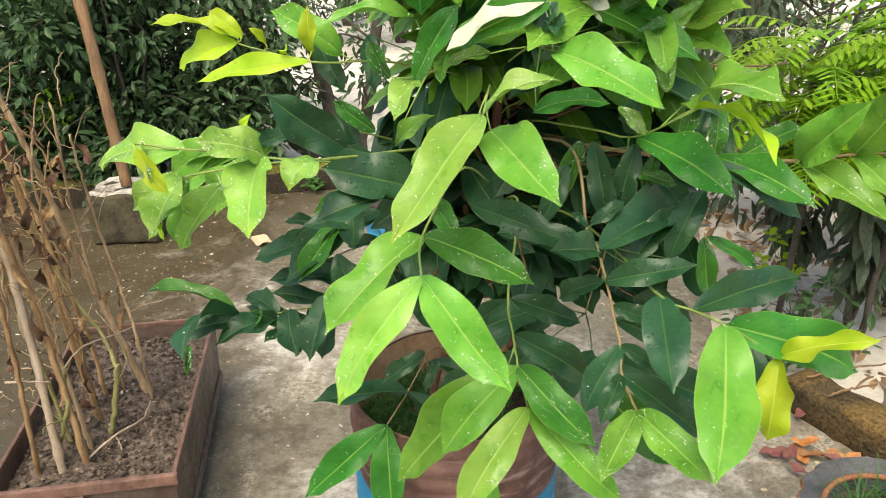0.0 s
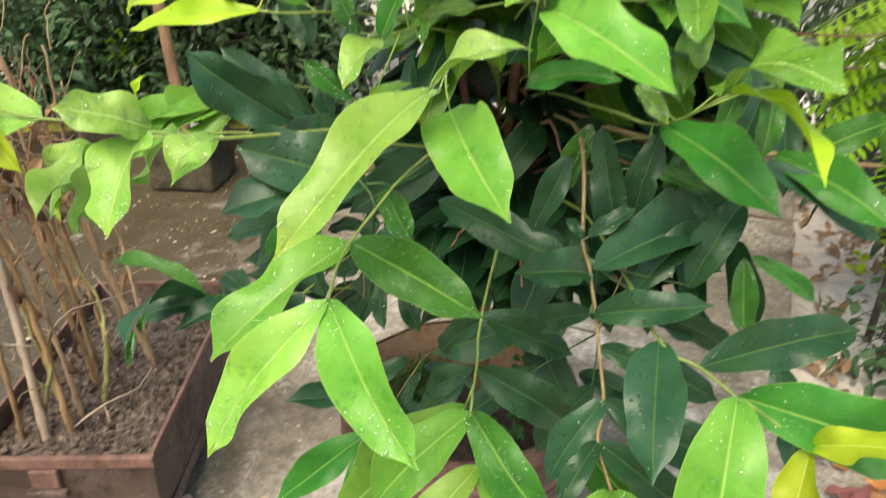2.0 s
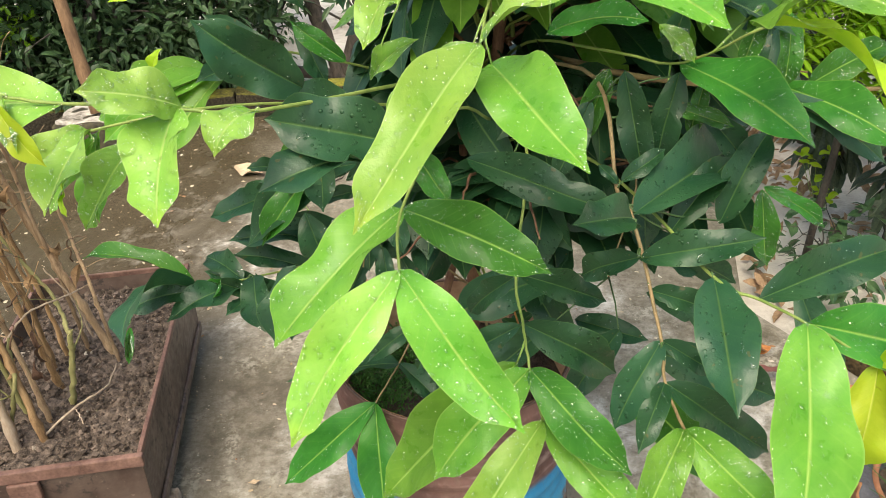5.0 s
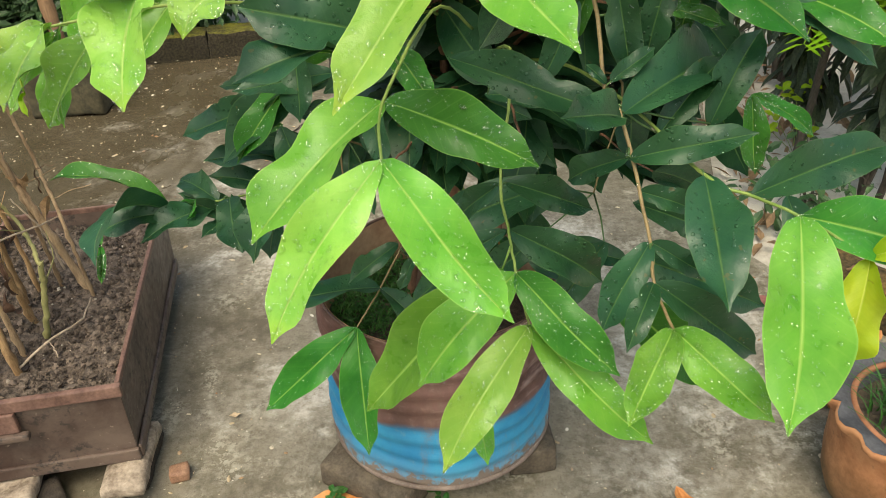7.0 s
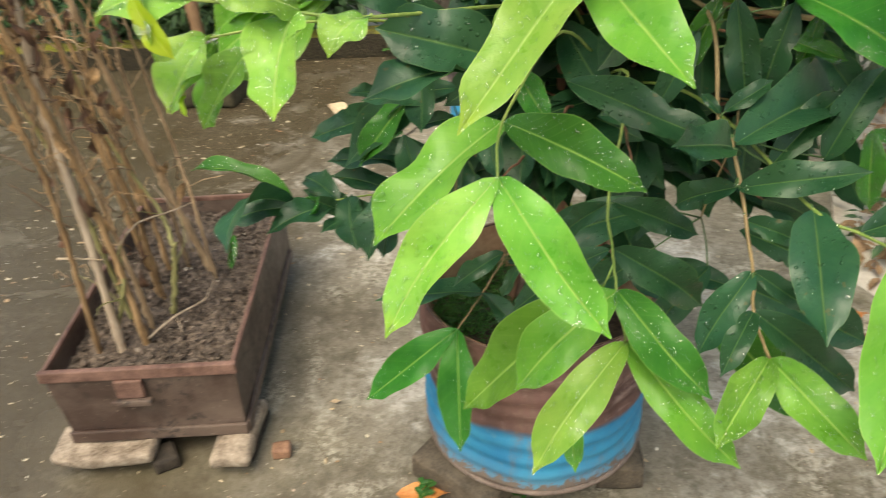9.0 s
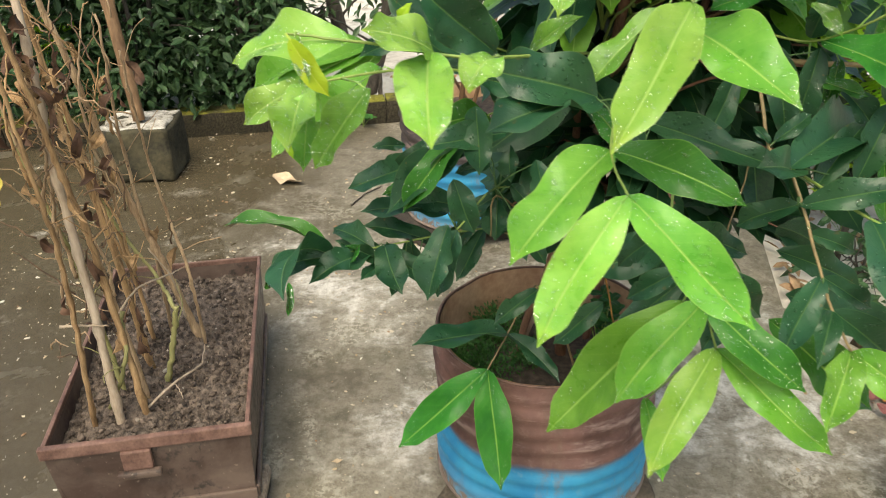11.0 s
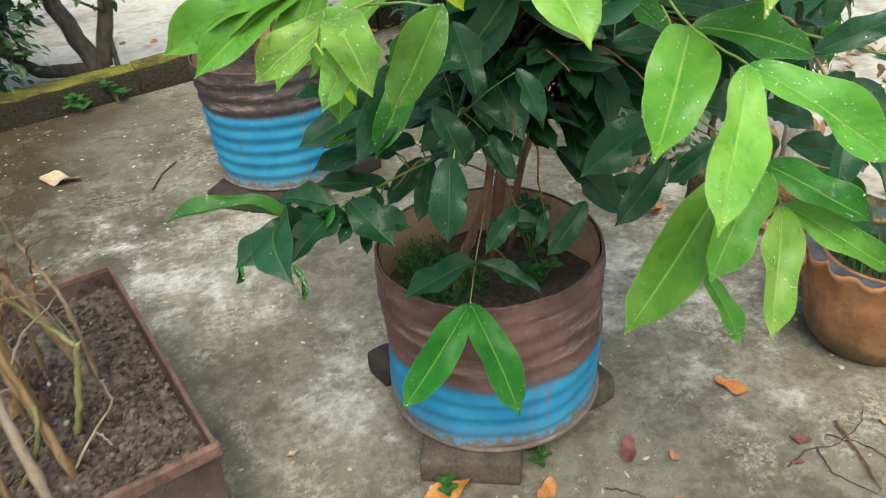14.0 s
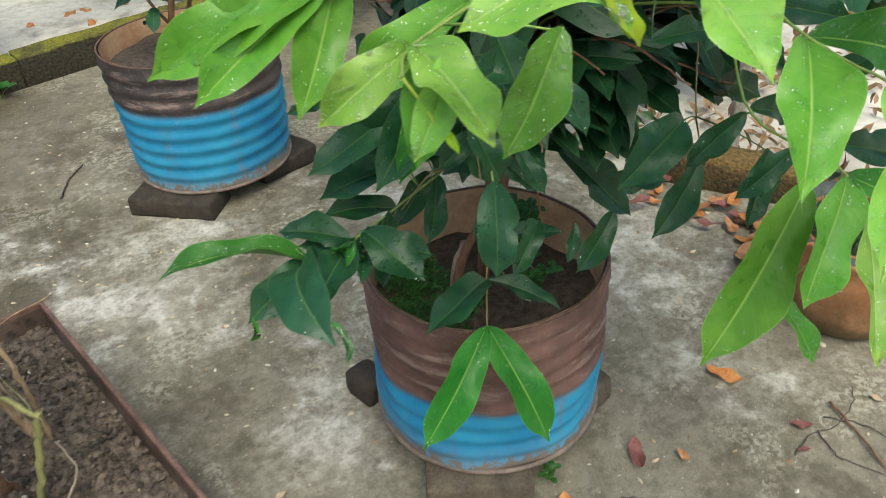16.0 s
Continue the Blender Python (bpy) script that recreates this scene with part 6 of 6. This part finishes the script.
DROOP_SHAPES = [finish("leaf", leaf_bm(1.0, 0.20 + 0.02 * k, 0.7, 0.3, 0.08, 0.2 * (k - 2), 7, k + 40), LEAF_DROOP) for k in range(5)]
whorl_sapling(1.52, 2.98, 0.95, 3, 51)
whorl_sapling(1.84, 2.86, 1.0, 3, 52)
whorl_sapling(2.15, 3.05, 1.05, 3, 56)
whorl_sapling(1.42, 3.40, 0.80, 3, 59)
shrub("garden_shrub", 1.55, 4.1, 1.7, 1.2, 1500, 0.12, LEAF_DROOP, "brown-stemmed shrub with dull leaves", 53, 0.3, 4, 0.3, 1.2, 0.022)
shrub("garden_shrub", 2.6, 4.6, 1.9, 1.4, 1700, 0.12, LEAF_HEDGE, "dark shrub on sandy ground", 54, 0.3, 4, 0.35, 0.8, 0.022)
shrub("garden_shrub", 0.9, 4.9, 1.9, 1.2, 1500, 0.10, LEAF_HEDGE, "dark shrub on sandy ground", 55, 0.3, 4, 0.4, 0.8, 0.022)


def feather_bush(x, y, z, height, fronds, seed):
    """Bright pinnate leaves: each frond a rib with two rows of leaflets."""
    r = random.Random(seed)
    top = base_at("feather_leaf_bush", x, y, z, "bright lime bush with feathery pinnate leaves", "shrub")
    part("trunk", tube(curve_points([(0, 0, 0), (0.03, 0.02, height * 0.5), (0, 0.03, height * 0.85)], 10, 0.006, r), 0.013, 7), BARK_GREY, top)
    for k in range(fronds):
        a = r.uniform(0, 2 * math.pi)
        z0 = height * r.uniform(0.6, 1.0)
        ln = r.uniform(0.26, 0.42)
        d = Vector((math.cos(a), math.sin(a), r.uniform(0.0, 0.5)))
        rib = curve_points([(0, 0, z0), Vector((0, 0, z0)) + d * ln * 0.6, Vector((0, 0, z0)) + d * ln + Vector((0, 0, -0.10))], 12)
        bm = bmesh.new()
        uvl = bm.loops.layers.uv.new("UVMap")
        tube_into(bm, rib, 0.0018, 4)
        side = d.cross(Vector((0, 0, 1))).normalized()
        for i in range(2, 13):
            for sg in (-1, 1):
                w = (side * sg + d * 0.35 + Vector((0, 0, -0.25))).normalized()
                q = rib[i]
                x1 = w.cross(Vector((0, 0, 1))).normalized() * 0.010
                lf = 0.068 * r.uniform(0.8, 1.15)
                dip = Vector((0, 0, -r.uniform(0.002, 0.012)))
                vs = [bm.verts.new(p) for p in (q, q + w * lf * 0.28 - x1 * 0.85, q + w * lf * 0.68 - x1 * 0.9 + dip, q + w * lf + dip * 2, q + w * lf * 0.68 + x1 * 0.9 + dip, q + w * lf * 0.28 + x1 * 0.85)]
                f = bm.faces.new(vs)
                for lp, uv in zip(f.loops, ((0.5, 0), (0.2, 0.28), (0.2, 0.68), (0.5, 1), (0.8, 0.68), (0.8, 0.28))):
                    lp[uvl].uv = uv
        part("frond", bm, LEAF_FEATHER, top)
    return top


feather_bush(1.26, 2.98, -0.02, 1.12, 75, 61)
feather_bush(1.52, 2.86, -0.02, 1.10, 75, 62)
feather_bush(1.75, 3.2, -0.02, 1.2, 50, 63)


def leaf_spray(name, x, y, z, n, size, material, label, seed, height=0.1, spread=0.06, category="weed"):
    """A small weed: thin stalks with leaf tufts."""
    r = random.Random(seed)
    top = base_at(name, x, y, z, label, category)
    for k in range(n):
        a = r.uniform(0, 2 * math.pi)
        h = height * r.uniform(0.4, 1.0)
        e = Vector((math.cos(a) * spread * r.random(), math.sin(a) * spread * r.random(), h))
        st = part("stalk", tube(curve_points([(0, 0, 0), e * 0.5 + Vector((0, 0, 0.01)), e], 5), 0.0012, 4), TWIG_GREEN, top)
        for j in range(3):
            b = a + 2.1 * j + r.uniform(-0.4, 0.4)
            leaf(e, e + Vector((math.cos(b), math.sin(b), r.uniform(-0.1, 0.5))) * size * r.uniform(0.7, 1.2), size * 0.6, (0, -0.2, 1), material, st, 0.8, 0.2, 0.1, 0, "leaf")
    return top


def leaf_litter():
    """Dry leaves strewn thickly on the soil behind the side kerb."""
    r = random.Random(91)
    spots = []
    for k in range(260):
        x = r.uniform(0.98, 2.9)
        y = r.uniform(2.0, 4.6)
        if y < 2.62 - (x - 0.97) * 1.46 + 0.25:
            continue
        spots.append((x, y, -0.055))
    m = simple("leaf_litter", (0.14, 0.085, 0.045), (0.46, 0.30, 0.17), 14, (0.6, 0.9), 0.4, 0.003)
    return tagged(new("leaf_litter", from_lists("leaf_litter", *crown_mesh(spots, 1500, 0.075, 92, 0.45, 0.0, 0.05), m)), "dry brown leaf litter on the soil beyond the kerb", "leaf litter", kind="stuff")


leaf_litter()
shrub("ground_shrub", 1.28, 2.85, 0.36, 0.34, 170, 0.06, LEAF_HEDGE, "low dark green shrub on the soil by the kerb", 93, 0.04, 3, 0.5, 0.2, 0.008, -0.05, 0.12)
shrub("lime_sprig", -2.40, 4.26, 0.76, 0.14, 60, 0.05, LEAF_FEATHER, "thin sprig with bright lime leaves before the hedge", 95, 0.56, 1, 0.5, 0.2, 0.005, -0.02, 0.08)

# ---- clay pot ----
def pot_material():
    """Fired clay, algae and soil stains creeping up from the foot."""
    m, nt, bsdf = nodes_of("clay_stained")
    v = coords(nt, "Object")
    sep = nt.nodes.new("ShaderNodeSeparateXYZ")
    link(nt, v, sep.inputs[0])
    n, f = noise_tex(nt, v, 9, 6, 0.65), noise_tex(nt, v, 70, 5, 0.7)
    col = mix(nt, ramp(nt, n, (0.38, 0.0), (0.62, 1.0)), (0.34, 0.130, 0.052), (0.56, 0.270, 0.130))
    col = mix(nt, ramp(nt, f, (0.58, 0.0), (0.70, 0.6)), col, (0.10, 0.075, 0.045))
    high = maths(nt, "ADD", sep.outputs[2], maths(nt, "MULTIPLY", maths(nt, "SUBTRACT", n, 0.5), 0.35))
    col = mix(nt, ramp(nt, high, (0.0, 0.95), (0.20, 0.0)), col, (0.100, 0.082, 0.036))
    link(nt, col, bsdf.inputs["Base Color"])
    bsdf.inputs["Roughness"].default_value = 0.85
    bump(nt, bsdf, maths(nt, "ADD", n, maths(nt, "MULTIPLY", f, 0.4)), 0.5, 0.003)
    return m


POT_CLAY = pot_material()


def clay_pot(x, y):
    top = base_at("clay_pot", x, y, 0.0, "round terracotta pot with a scalloped dark rim", "pot")
    bm = bmesh.new()
    n = 72
    prof = ((0.0, 0.004), (0.118, 0.0), (0.134, 0.008), (0.152, 0.035), (0.166, 0.075), (0.174, 0.13), (0.176, 0.20), (0.179, 0.24), (0.184, 0.266), (0.188, 0.278), (0.183, 0.282))
    rings = []
    for i, (r, z) in enumerate(prof):
        ring = []
        for k in range(n):
            a = 2 * math.pi * k / n
            sc = 0.020 * abs(math.sin(a * 8)) ** 0.8 if i >= 8 else 0.0
            rr = r + sc * 0.8 + 0.002 * noise.noise(Vector((math.cos(a) * 3, math.sin(a) * 3, z * 10)))
            ring.append(bm.verts.new((rr * math.cos(a), rr * math.sin(a), z + (0.006 - sc * 0.75 if i >= 8 else 0))))
        rings.append(ring)
    for a, b in zip(rings, rings[1:]):
        for k in range(n):
            bm.faces.new((a[k], a[(k + 1) % n], b[(k + 1) % n], b[k]))
    bmesh.ops.remove_doubles(bm, verts=bm.verts[:], dist=0.0005)
    part("pot_wall", bm, POT_CLAY, top)
    bm = bmesh.new()
    rings = []
    for i, (r, z) in enumerate(((0.184, 0.283), (0.168, 0.275), (0.150, 0.263), (0.144, 0.249), (0.140, 0.20))):
        ring = []
        for k in range(n):
            a = 2 * math.pi * k / n
            sc = 0.020 * abs(math.sin(a * 8)) ** 0.8 if i == 0 else 0.0
            rr = r + sc * 0.8
            ring.append(bm.verts.new((rr * math.cos(a), rr * math.sin(a), z + (0.006 - sc * 0.75 if i == 0 else 0))))
        rings.append(ring)
    for a, b in zip(rings, rings[1:]):
        for k in range(n):
            bm.faces.new((a[k], a[(k + 1) % n], b[(k + 1) % n], b[k]))
    part("rim_shelf", bm, CLAY_DARK, top, "dark grey sloping rim shelf")
    bm = bmesh.new()
    part("inner_bead", tube_into(bm, [(0.147 * math.cos(2 * math.pi * k / n), 0.147 * math.sin(2 * math.pi * k / n), 0.261) for k in range(n + 1)], 0.007, 7, False), TERRACOTTA, top, "rounded terracotta inner bead")
    bm = bmesh.new()
    bmesh.ops.create_circle(bm, cap_ends=True, segments=40, radius=0.143)
    for _ in range(4):
        bmesh.ops.triangulate(bm, faces=bm.faces[:])
        bmesh.ops.subdivide_edges(bm, edges=[e for e in bm.edges if e.calc_length() > 0.03], cuts=1)
    for v in bm.verts:
        v.co.z = 0.225 + 0.012 * noise.noise(v.co * 14)
    part("soil", bm, SOIL_DARK, top, "dark soil")


clay_pot(1.110, 1.612)


def grass_tuft(x, y, z, n, height, label, seed, spread=0.1):
    r = random.Random(seed)
    top = base_at("grass_tuft", x, y, z, label, "grass")
    bm = bmesh.new()
    uvl = bm.loops.layers.uv.new("UVMap")
    for k in range(n):
        a, d = r.uniform(0, 2 * math.pi), spread * r.random() ** 0.5
        p = Vector((math.cos(a) * d, math.sin(a) * d, 0))
        b = r.uniform(0, 2 * math.pi)
        lean = Vector((math.cos(b), math.sin(b), 0)) * height * r.uniform(0.3, 1.0)
        h = height * r.uniform(0.5, 1.1)
        s = Vector((-math.sin(b), math.cos(b), 0)) * 0.003
        prev = None
        for i in range(5):
            t = i / 4
            q = p + lean * t * t + Vector((0, 0, h * (t - 0.35 * t * t)))
            w = s * (1 - t * 0.9)
            cur = (bm.verts.new(q - w), bm.verts.new(q + w))
            if prev:
                f = bm.faces.new((prev[0], prev[1], cur[1], cur[0]))
                for lp in f.loops:
                    lp[uvl].uv = (0.3, t)
            prev = cur
    blades = part("grass", bm, LEAF_WEED, top)
    return top


grass_tuft(1.110, 1.612, 0.228, 130, 0.14, "thin green grass growing in a clay pot", 71, 0.12)
def weed_mat():
    """Tiny-leaved creeping weeds over part of the drum's soil."""
    r = random.Random(72)
    spots = []
    for k in range(120):
        a, d = r.uniform(1.9, 3.9), 0.215 * r.random() ** 0.6
        spots.append((0.128 + d * math.cos(a), 1.795 + d * math.sin(a) * 0.9, 0.335 + 0.05 * r.random() ** 1.5))
    return tagged(new("weed_mat", from_lists("weed_mat", *crown_mesh(spots, 5200, 0.0105, 72, 0.42, -0.2, 0.028), LEAF_WEED)), "mat of tiny-leaved creeping weeds on the drum soil", "weed", kind="stuff")


weed_mat()
leaf_spray("pot_weed", 0.255, 1.83, 0.325, 13, 0.036, LEAF_WEED, "round-leaved weed on the drum soil", 73, 0.17, 0.05)
leaf_spray("pot_weed", 0.245, 1.76, 0.325, 7, 0.030, LEAF_WEED, "round-leaved weed on the drum soil", 74, 0.07, 0.05)
leaf_spray("yard_weed", -0.086, 1.55, 0.0, 3, 0.024, LEAF_WEED, "small green weed at the drum's foot", 76, 0.03, 0.02)
leaf_spray("yard_weed", 0.130, 1.555, 0.0, 4, 0.022, LEAF_WEED, "small green weed at the drum's foot", 77, 0.03, 0.03)
leaf_spray("kerb_weed", -0.97, 4.42, 0.0, 5, 0.05, LEAF_WEED, "small green weed at the foot of the kerb", 78, 0.08, 0.06)
leaf_spray("kerb_weed", -0.80, 4.46, 0.0, 5, 0.05, LEAF_WEED, "small green weed at the foot of the kerb", 79, 0.10, 0.06)
leaf_spray("pale_weed", 1.36, 3.20, 0.0, 9, 0.045, LEAF_LIME, "pale yellow-green young plant by the kerb", 80, 0.30, 0.12)

# plant in the far drum
far_plant = base_at("drum_plant", -0.13, 3.27, 0.43, "young plant with brown stems in the far drum", "plant")
for k, (e, r0) in enumerate((((-0.02, -0.03, 0.55), 0.012), ((0.12, 0.05, 0.5), 0.009), ((-0.13, 0.02, 0.35), 0.007))):
    st = part("stem", tube(curve_points([(0.05 * k - 0.05, 0.02, 0.0), Vector(e) * 0.5, e], 8, 0.003, random.Random(k)), [r0 * (1 - 0.05 * i) for i in range(9)], 7), BAMBOO, far_plant)
    for j in range(7):
        q = Vector(e) * (0.45 + 0.08 * j)
        a = 2.4 * j + k
        leaf(q, q + Vector((math.cos(a) * 0.1, math.sin(a) * 0.1, -0.05)), 0.045, (0, -0.3, 1), LEAF_DARK, st, 0.5, 0.2, 0.1, 0, "leaf")

# ---- litter ----
lit = random.Random(23)


def fallen_leaf(x, y, length, turn, material, label, curl=1.4, z=0.004):
    a = radians(turn)
    ob = new("fallen_leaf", finish("fallen_leaf", leaf_bm(length, length * 0.42, -curl * 0.7, 0.28, 0.2, lit.uniform(-0.7, 0.7), 10, x * 31), material))
    z += length * curl * 0.0875 + 0.003
    ob.matrix_basis = leaf_matrix((x, y, z), (x + math.cos(a) * length, y + math.sin(a) * length, z + 0.004), (0, 0, 1))
    return tagged(ob, label, "fallen leaf")


TAN = simple("leaf_tan", (0.46, 0.33, 0.20), (0.72, 0.58, 0.40), 30, (0.6, 0.8), 0.4, 0.003)
ORANGE = simple("leaf_orange", (0.42, 0.14, 0.03), (0.72, 0.34, 0.12), 25, (0.5, 0.7), 0.4, 0.003, (1, 1, 1), 0.3)
MAROON = simple("leaf_maroon", (0.16, 0.05, 0.045), (0.32, 0.13, 0.11), 30, (0.6, 0.8), 0.4, 0.003)
fallen_leaf(-1.10, 3.69, 0.19, -30, TAN, "curled tan dead leaf on the concrete", 0.7)
fallen_leaf(-0.145, 1.525, 0.135, 14, ORANGE, "orange dead leaf lying by the drum", 0.8)
fallen_leaf(-0.02, 1.45, 0.07, -10, ORANGE, "orange dead leaf lying by the drum", 0.9)
fallen_leaf(0.085, 1.425, 0.085, 50, ORANGE, "orange dead leaf lying by the drum", 1.0)
fallen_leaf(0.649, 1.616, 0.094, -65, ORANGE, "curled orange dead leaf on the concrete", 1.5)
fallen_leaf(0.91, 1.362, 0.035, -83, TAN, "small tan leaf scrap on the concrete", 0.6)
fallen_leaf(0.64, 1.33, 0.03, -30, MAROON, "small red-brown leaf scrap on the concrete", 0.8)
fallen_leaf(0.315, 1.455, 0.085, 62, MAROON, "shrivelled maroon leaf on the concrete", 1.6)
fallen_leaf(0.421, 1.462, 0.042, -95, DEAD_LEAF, "small brown leaf scrap on the concrete", 1.2)
fallen_leaf(0.358, 1.345, 0.045, -80, DEAD_LEAF, "small brown leaf scrap on the concrete", 1.2)
fallen_leaf(0.685, 1.39, 0.05, -40, MAROON, "small red-brown leaf scrap on the concrete", 1.0)
fallen_leaf(-0.40, 1.785, 0.030, 10, TAN, "small tan leaf scrap on the concrete", 0.8)
for x, y, ln, turn, zz in ((1.10, 1.98, 0.11, -40, 0.004), (1.13, 1.92, 0.12, -160, 0.012), (1.17, 1.96, 0.10, 30, 0.01), (1.14, 1.86, 0.09, 60, 0.004), (1.06, 1.93, 0.10, -70, 0.004), (1.19, 1.89, 0.09, 140, 0.02)):
    fallen_leaf(x, y, ln, turn, ORANGE if zz < 0.012 else DEAD_LEAF, "curled brown dead leaf heaped behind the clay pot", 1.3, zz)
for k in range(34):
    s = lit.random()
    x = 1.00 + 0.50 * s + lit.uniform(-0.10, 0.08)
    y = 2.34 - 0.72 * s + lit.uniform(-0.10, 0.14)
    if math.hypot(x - 1.132, y - 1.602) < 0.23:
        continue
    fallen_leaf(x, y, lit.uniform(0.06, 0.11), lit.uniform(0, 360), lit.choice((ORANGE, DEAD_LEAF, MAROON)), "curled brown dead leaf heaped by the side kerb", lit.uniform(0.8, 1.8), 0.004 + lit.random() * 0.03)
for k in range(26):
    fallen_leaf(lit.uniform(-0.9, 1.4), lit.uniform(4.9, 5.6), lit.uniform(0.08, 0.13), lit.uniform(0, 360), lit.choice((ORANGE, DEAD_LEAF)), "dry brown leaf on the soil behind the kerb", 1.0, 0.0)


def ground_twig(pts, r, material, label):
    bm = tube(curve_points(pts, 14, 0.003, lit), [r * (1 - 0.03 * i) for i in range(15)], 6)
    return tagged(new("fallen_twig", finish("fallen_twig", bm, material)), label, "twig")


TWIG_BLACK = simple("twig_black", (0.045, 0.035, 0.03), (0.11, 0.085, 0.07), 50)
ground_twig([(0.629, 1.323, 0.004), (0.70, 1.345, 0.006), (0.775, 1.337, 0.006), (0.86, 1.365, 0.007), (0.901, 1.399, 0.006)], 0.0017, TWIG_BLACK, "thin dark crooked twig on the concrete")
ground_twig([(0.812, 1.389, 0.010), (0.79, 1.30, 0.008), (0.762, 1.202, 0.006)], 0.0035, BARK_RED, "reddish broken twig on the concrete")
ground_twig([(0.768, 1.368, 0.004), (0.81, 1.325, 0.005), (0.831, 1.287, 0.005), (0.837, 1.231, 0.004)], 0.0017, TWIG_BLACK, "thin dark crooked twig on the concrete")
ground_twig([(0.726, 1.347, 0.004), (0.707, 1.30, 0.005), (0.707, 1.266, 0.005), (0.747, 1.195, 0.004)], 0.0017, TWIG_BLACK, "thin dark crooked twig on the concrete")
ground_twig([(0.236, 1.425, 0.004), (0.272, 1.398, 0.006), (0.303, 1.368, 0.004)], 0.002, TWIG_BLACK, "short dark twig on the concrete")
ground_twig([(-0.66, 3.38, 0.006), (-0.62, 3.50, 0.008), (-0.56, 3.60, 0.006)], 0.004, BARK_GREY, "thin dark twig on the concrete")

def leaning_log():
    """A weathered grey pole set in the soil behind the kerb."""
    top = base_at("garden_pole", 1.368, 2.275, 0.000, "weathered pale grey pole leaning behind the kerb", "pole")
    pts = curve_points([(0, 0, -0.05), (0.025, 0.025, 0.142), (0.066, 0.065, 0.369)], 14, 0.004, lit)
    part("pole", tube(pts, [0.021 + 0.002 * math.sin(i * 1.9) for i in range(15)], 12), simple("wood_grey", (0.11, 0.09, 0.068), (0.42, 0.38, 0.32), 24, (0.8, 0.95), 0.8, 0.006, (1, 1, 0.3)), top)
    return top


leaning_log()
ground_twig([(1.187, 2.417, 0.115), (1.316, 2.448, 0.134), (1.444, 2.479, 0.140)], 0.0045, BAMBOO, "dry brown stick laid over the side kerb")
ground_twig([(1.216, 2.312, 0.115), (1.292, 2.332, 0.134), (1.369, 2.351, 0.140)], 0.0045, BAMBOO, "dry brown stick laid over the side kerb")


def debris():
    """Petal scraps and chips strewn over the yard."""
    r = np.random.default_rng(9)
    verts, faces = [], []
    for k in range(3400):
        near = k < 2500
        x, y = (r.uniform(-1.9, 1.3), r.uniform(1.1, 4.4)) if near else (r.uniform(-3.4, 0.2), r.uniform(0.9, 4.0))
        if math.hypot(x - 0.128, y - 1.787) < 0.26 or (y > 2.5 and x > 0.95 - (y - 2.5) * 0.1 and x > 0.9):
            continue
        s = 0.0018 + 0.0085 * r.random() ** 5
        a = r.uniform(0, 6.28)
        c, sn = math.cos(a), math.sin(a)
        asp = r.uniform(0.35, 0.9)
        o = len(verts)
        for px, py in ((-1, -0.3), (-0.2, -1), (0.9, -0.5), (1, 0.4), (0.1, 1), (-0.8, 0.6)):
            verts.append((x + s * (px * c - py * asp * sn), y + s * (px * sn + py * asp * c), 0.0012 + 0.0025 * r.random()))
        verts.append((x, y, 0.004 + 0.3 * s))
        faces += [(o + i, o + (i + 1) % 6, o + 6) for i in range(6)]
    me = bpy.data.meshes.new("debris")
    me.from_pydata(verts, [], faces)
    m, nt, bsdf = nodes_of("debris_mixed")
    isl = nt.nodes.new("ShaderNodeNewGeometry").outputs["Random Per Island"]
    link(nt, ramp(nt, isl, (0.0, (0.62, 0.55, 0.42)), (0.55, (0.50, 0.40, 0.26)), (0.8, (0.30, 0.16, 0.08)), (0.93, (0.68, 0.64, 0.55))), bsdf.inputs["Base Color"])
    bsdf.inputs["Roughness"].default_value = 0.85
    me.materials.append(m)
    return tagged(new("debris", me), "pale petal scraps and chips strewn over the concrete", "debris", kind="stuff")


debris()


def crumbs():
    """Clods and gravel on the trough soil."""
    r = np.random.default_rng(4)
    bm = bmesh.new()
    for k in range(2600):
        x, y = r.uniform(-0.197, 0.197), r.uniform(-0.375, 0.375)
        s = 0.0016 + 0.0062 * r.random() ** 3
        one = bmesh.ops.create_icosphere(bm, subdivisions=1, radius=s)
        at = Vector((x, y, 0.248 + 0.3 * s))
        for v in one["verts"]:
            v.co = v.co * r.uniform(0.5, 1.45) + at
            v.co.z = at.z + (v.co.z - at.z) * 0.75
    return bm


def clod_material():
    m, nt, bsdf = nodes_of("clod_earth")
    isl = nt.nodes.new("ShaderNodeNewGeometry").outputs["Random Per Island"]
    link(nt, ramp(nt, isl, (0.0, (0.036, 0.026, 0.020)), (0.6, (0.105, 0.079, 0.060)), (0.97, (0.21, 0.162, 0.130)), (1.0, (0.55, 0.50, 0.42))), bsdf.inputs["Base Color"])
    bsdf.inputs["Roughness"].default_value = 0.95
    bump(nt, bsdf, noise_tex(nt, coords(nt), 220, 3), 0.8, 0.003)
    return m


clods = part("loose_earth", crumbs(), clod_material(), TROUGH, "loose earth clods and grit", False)
tagged(clods, kind="stuff")
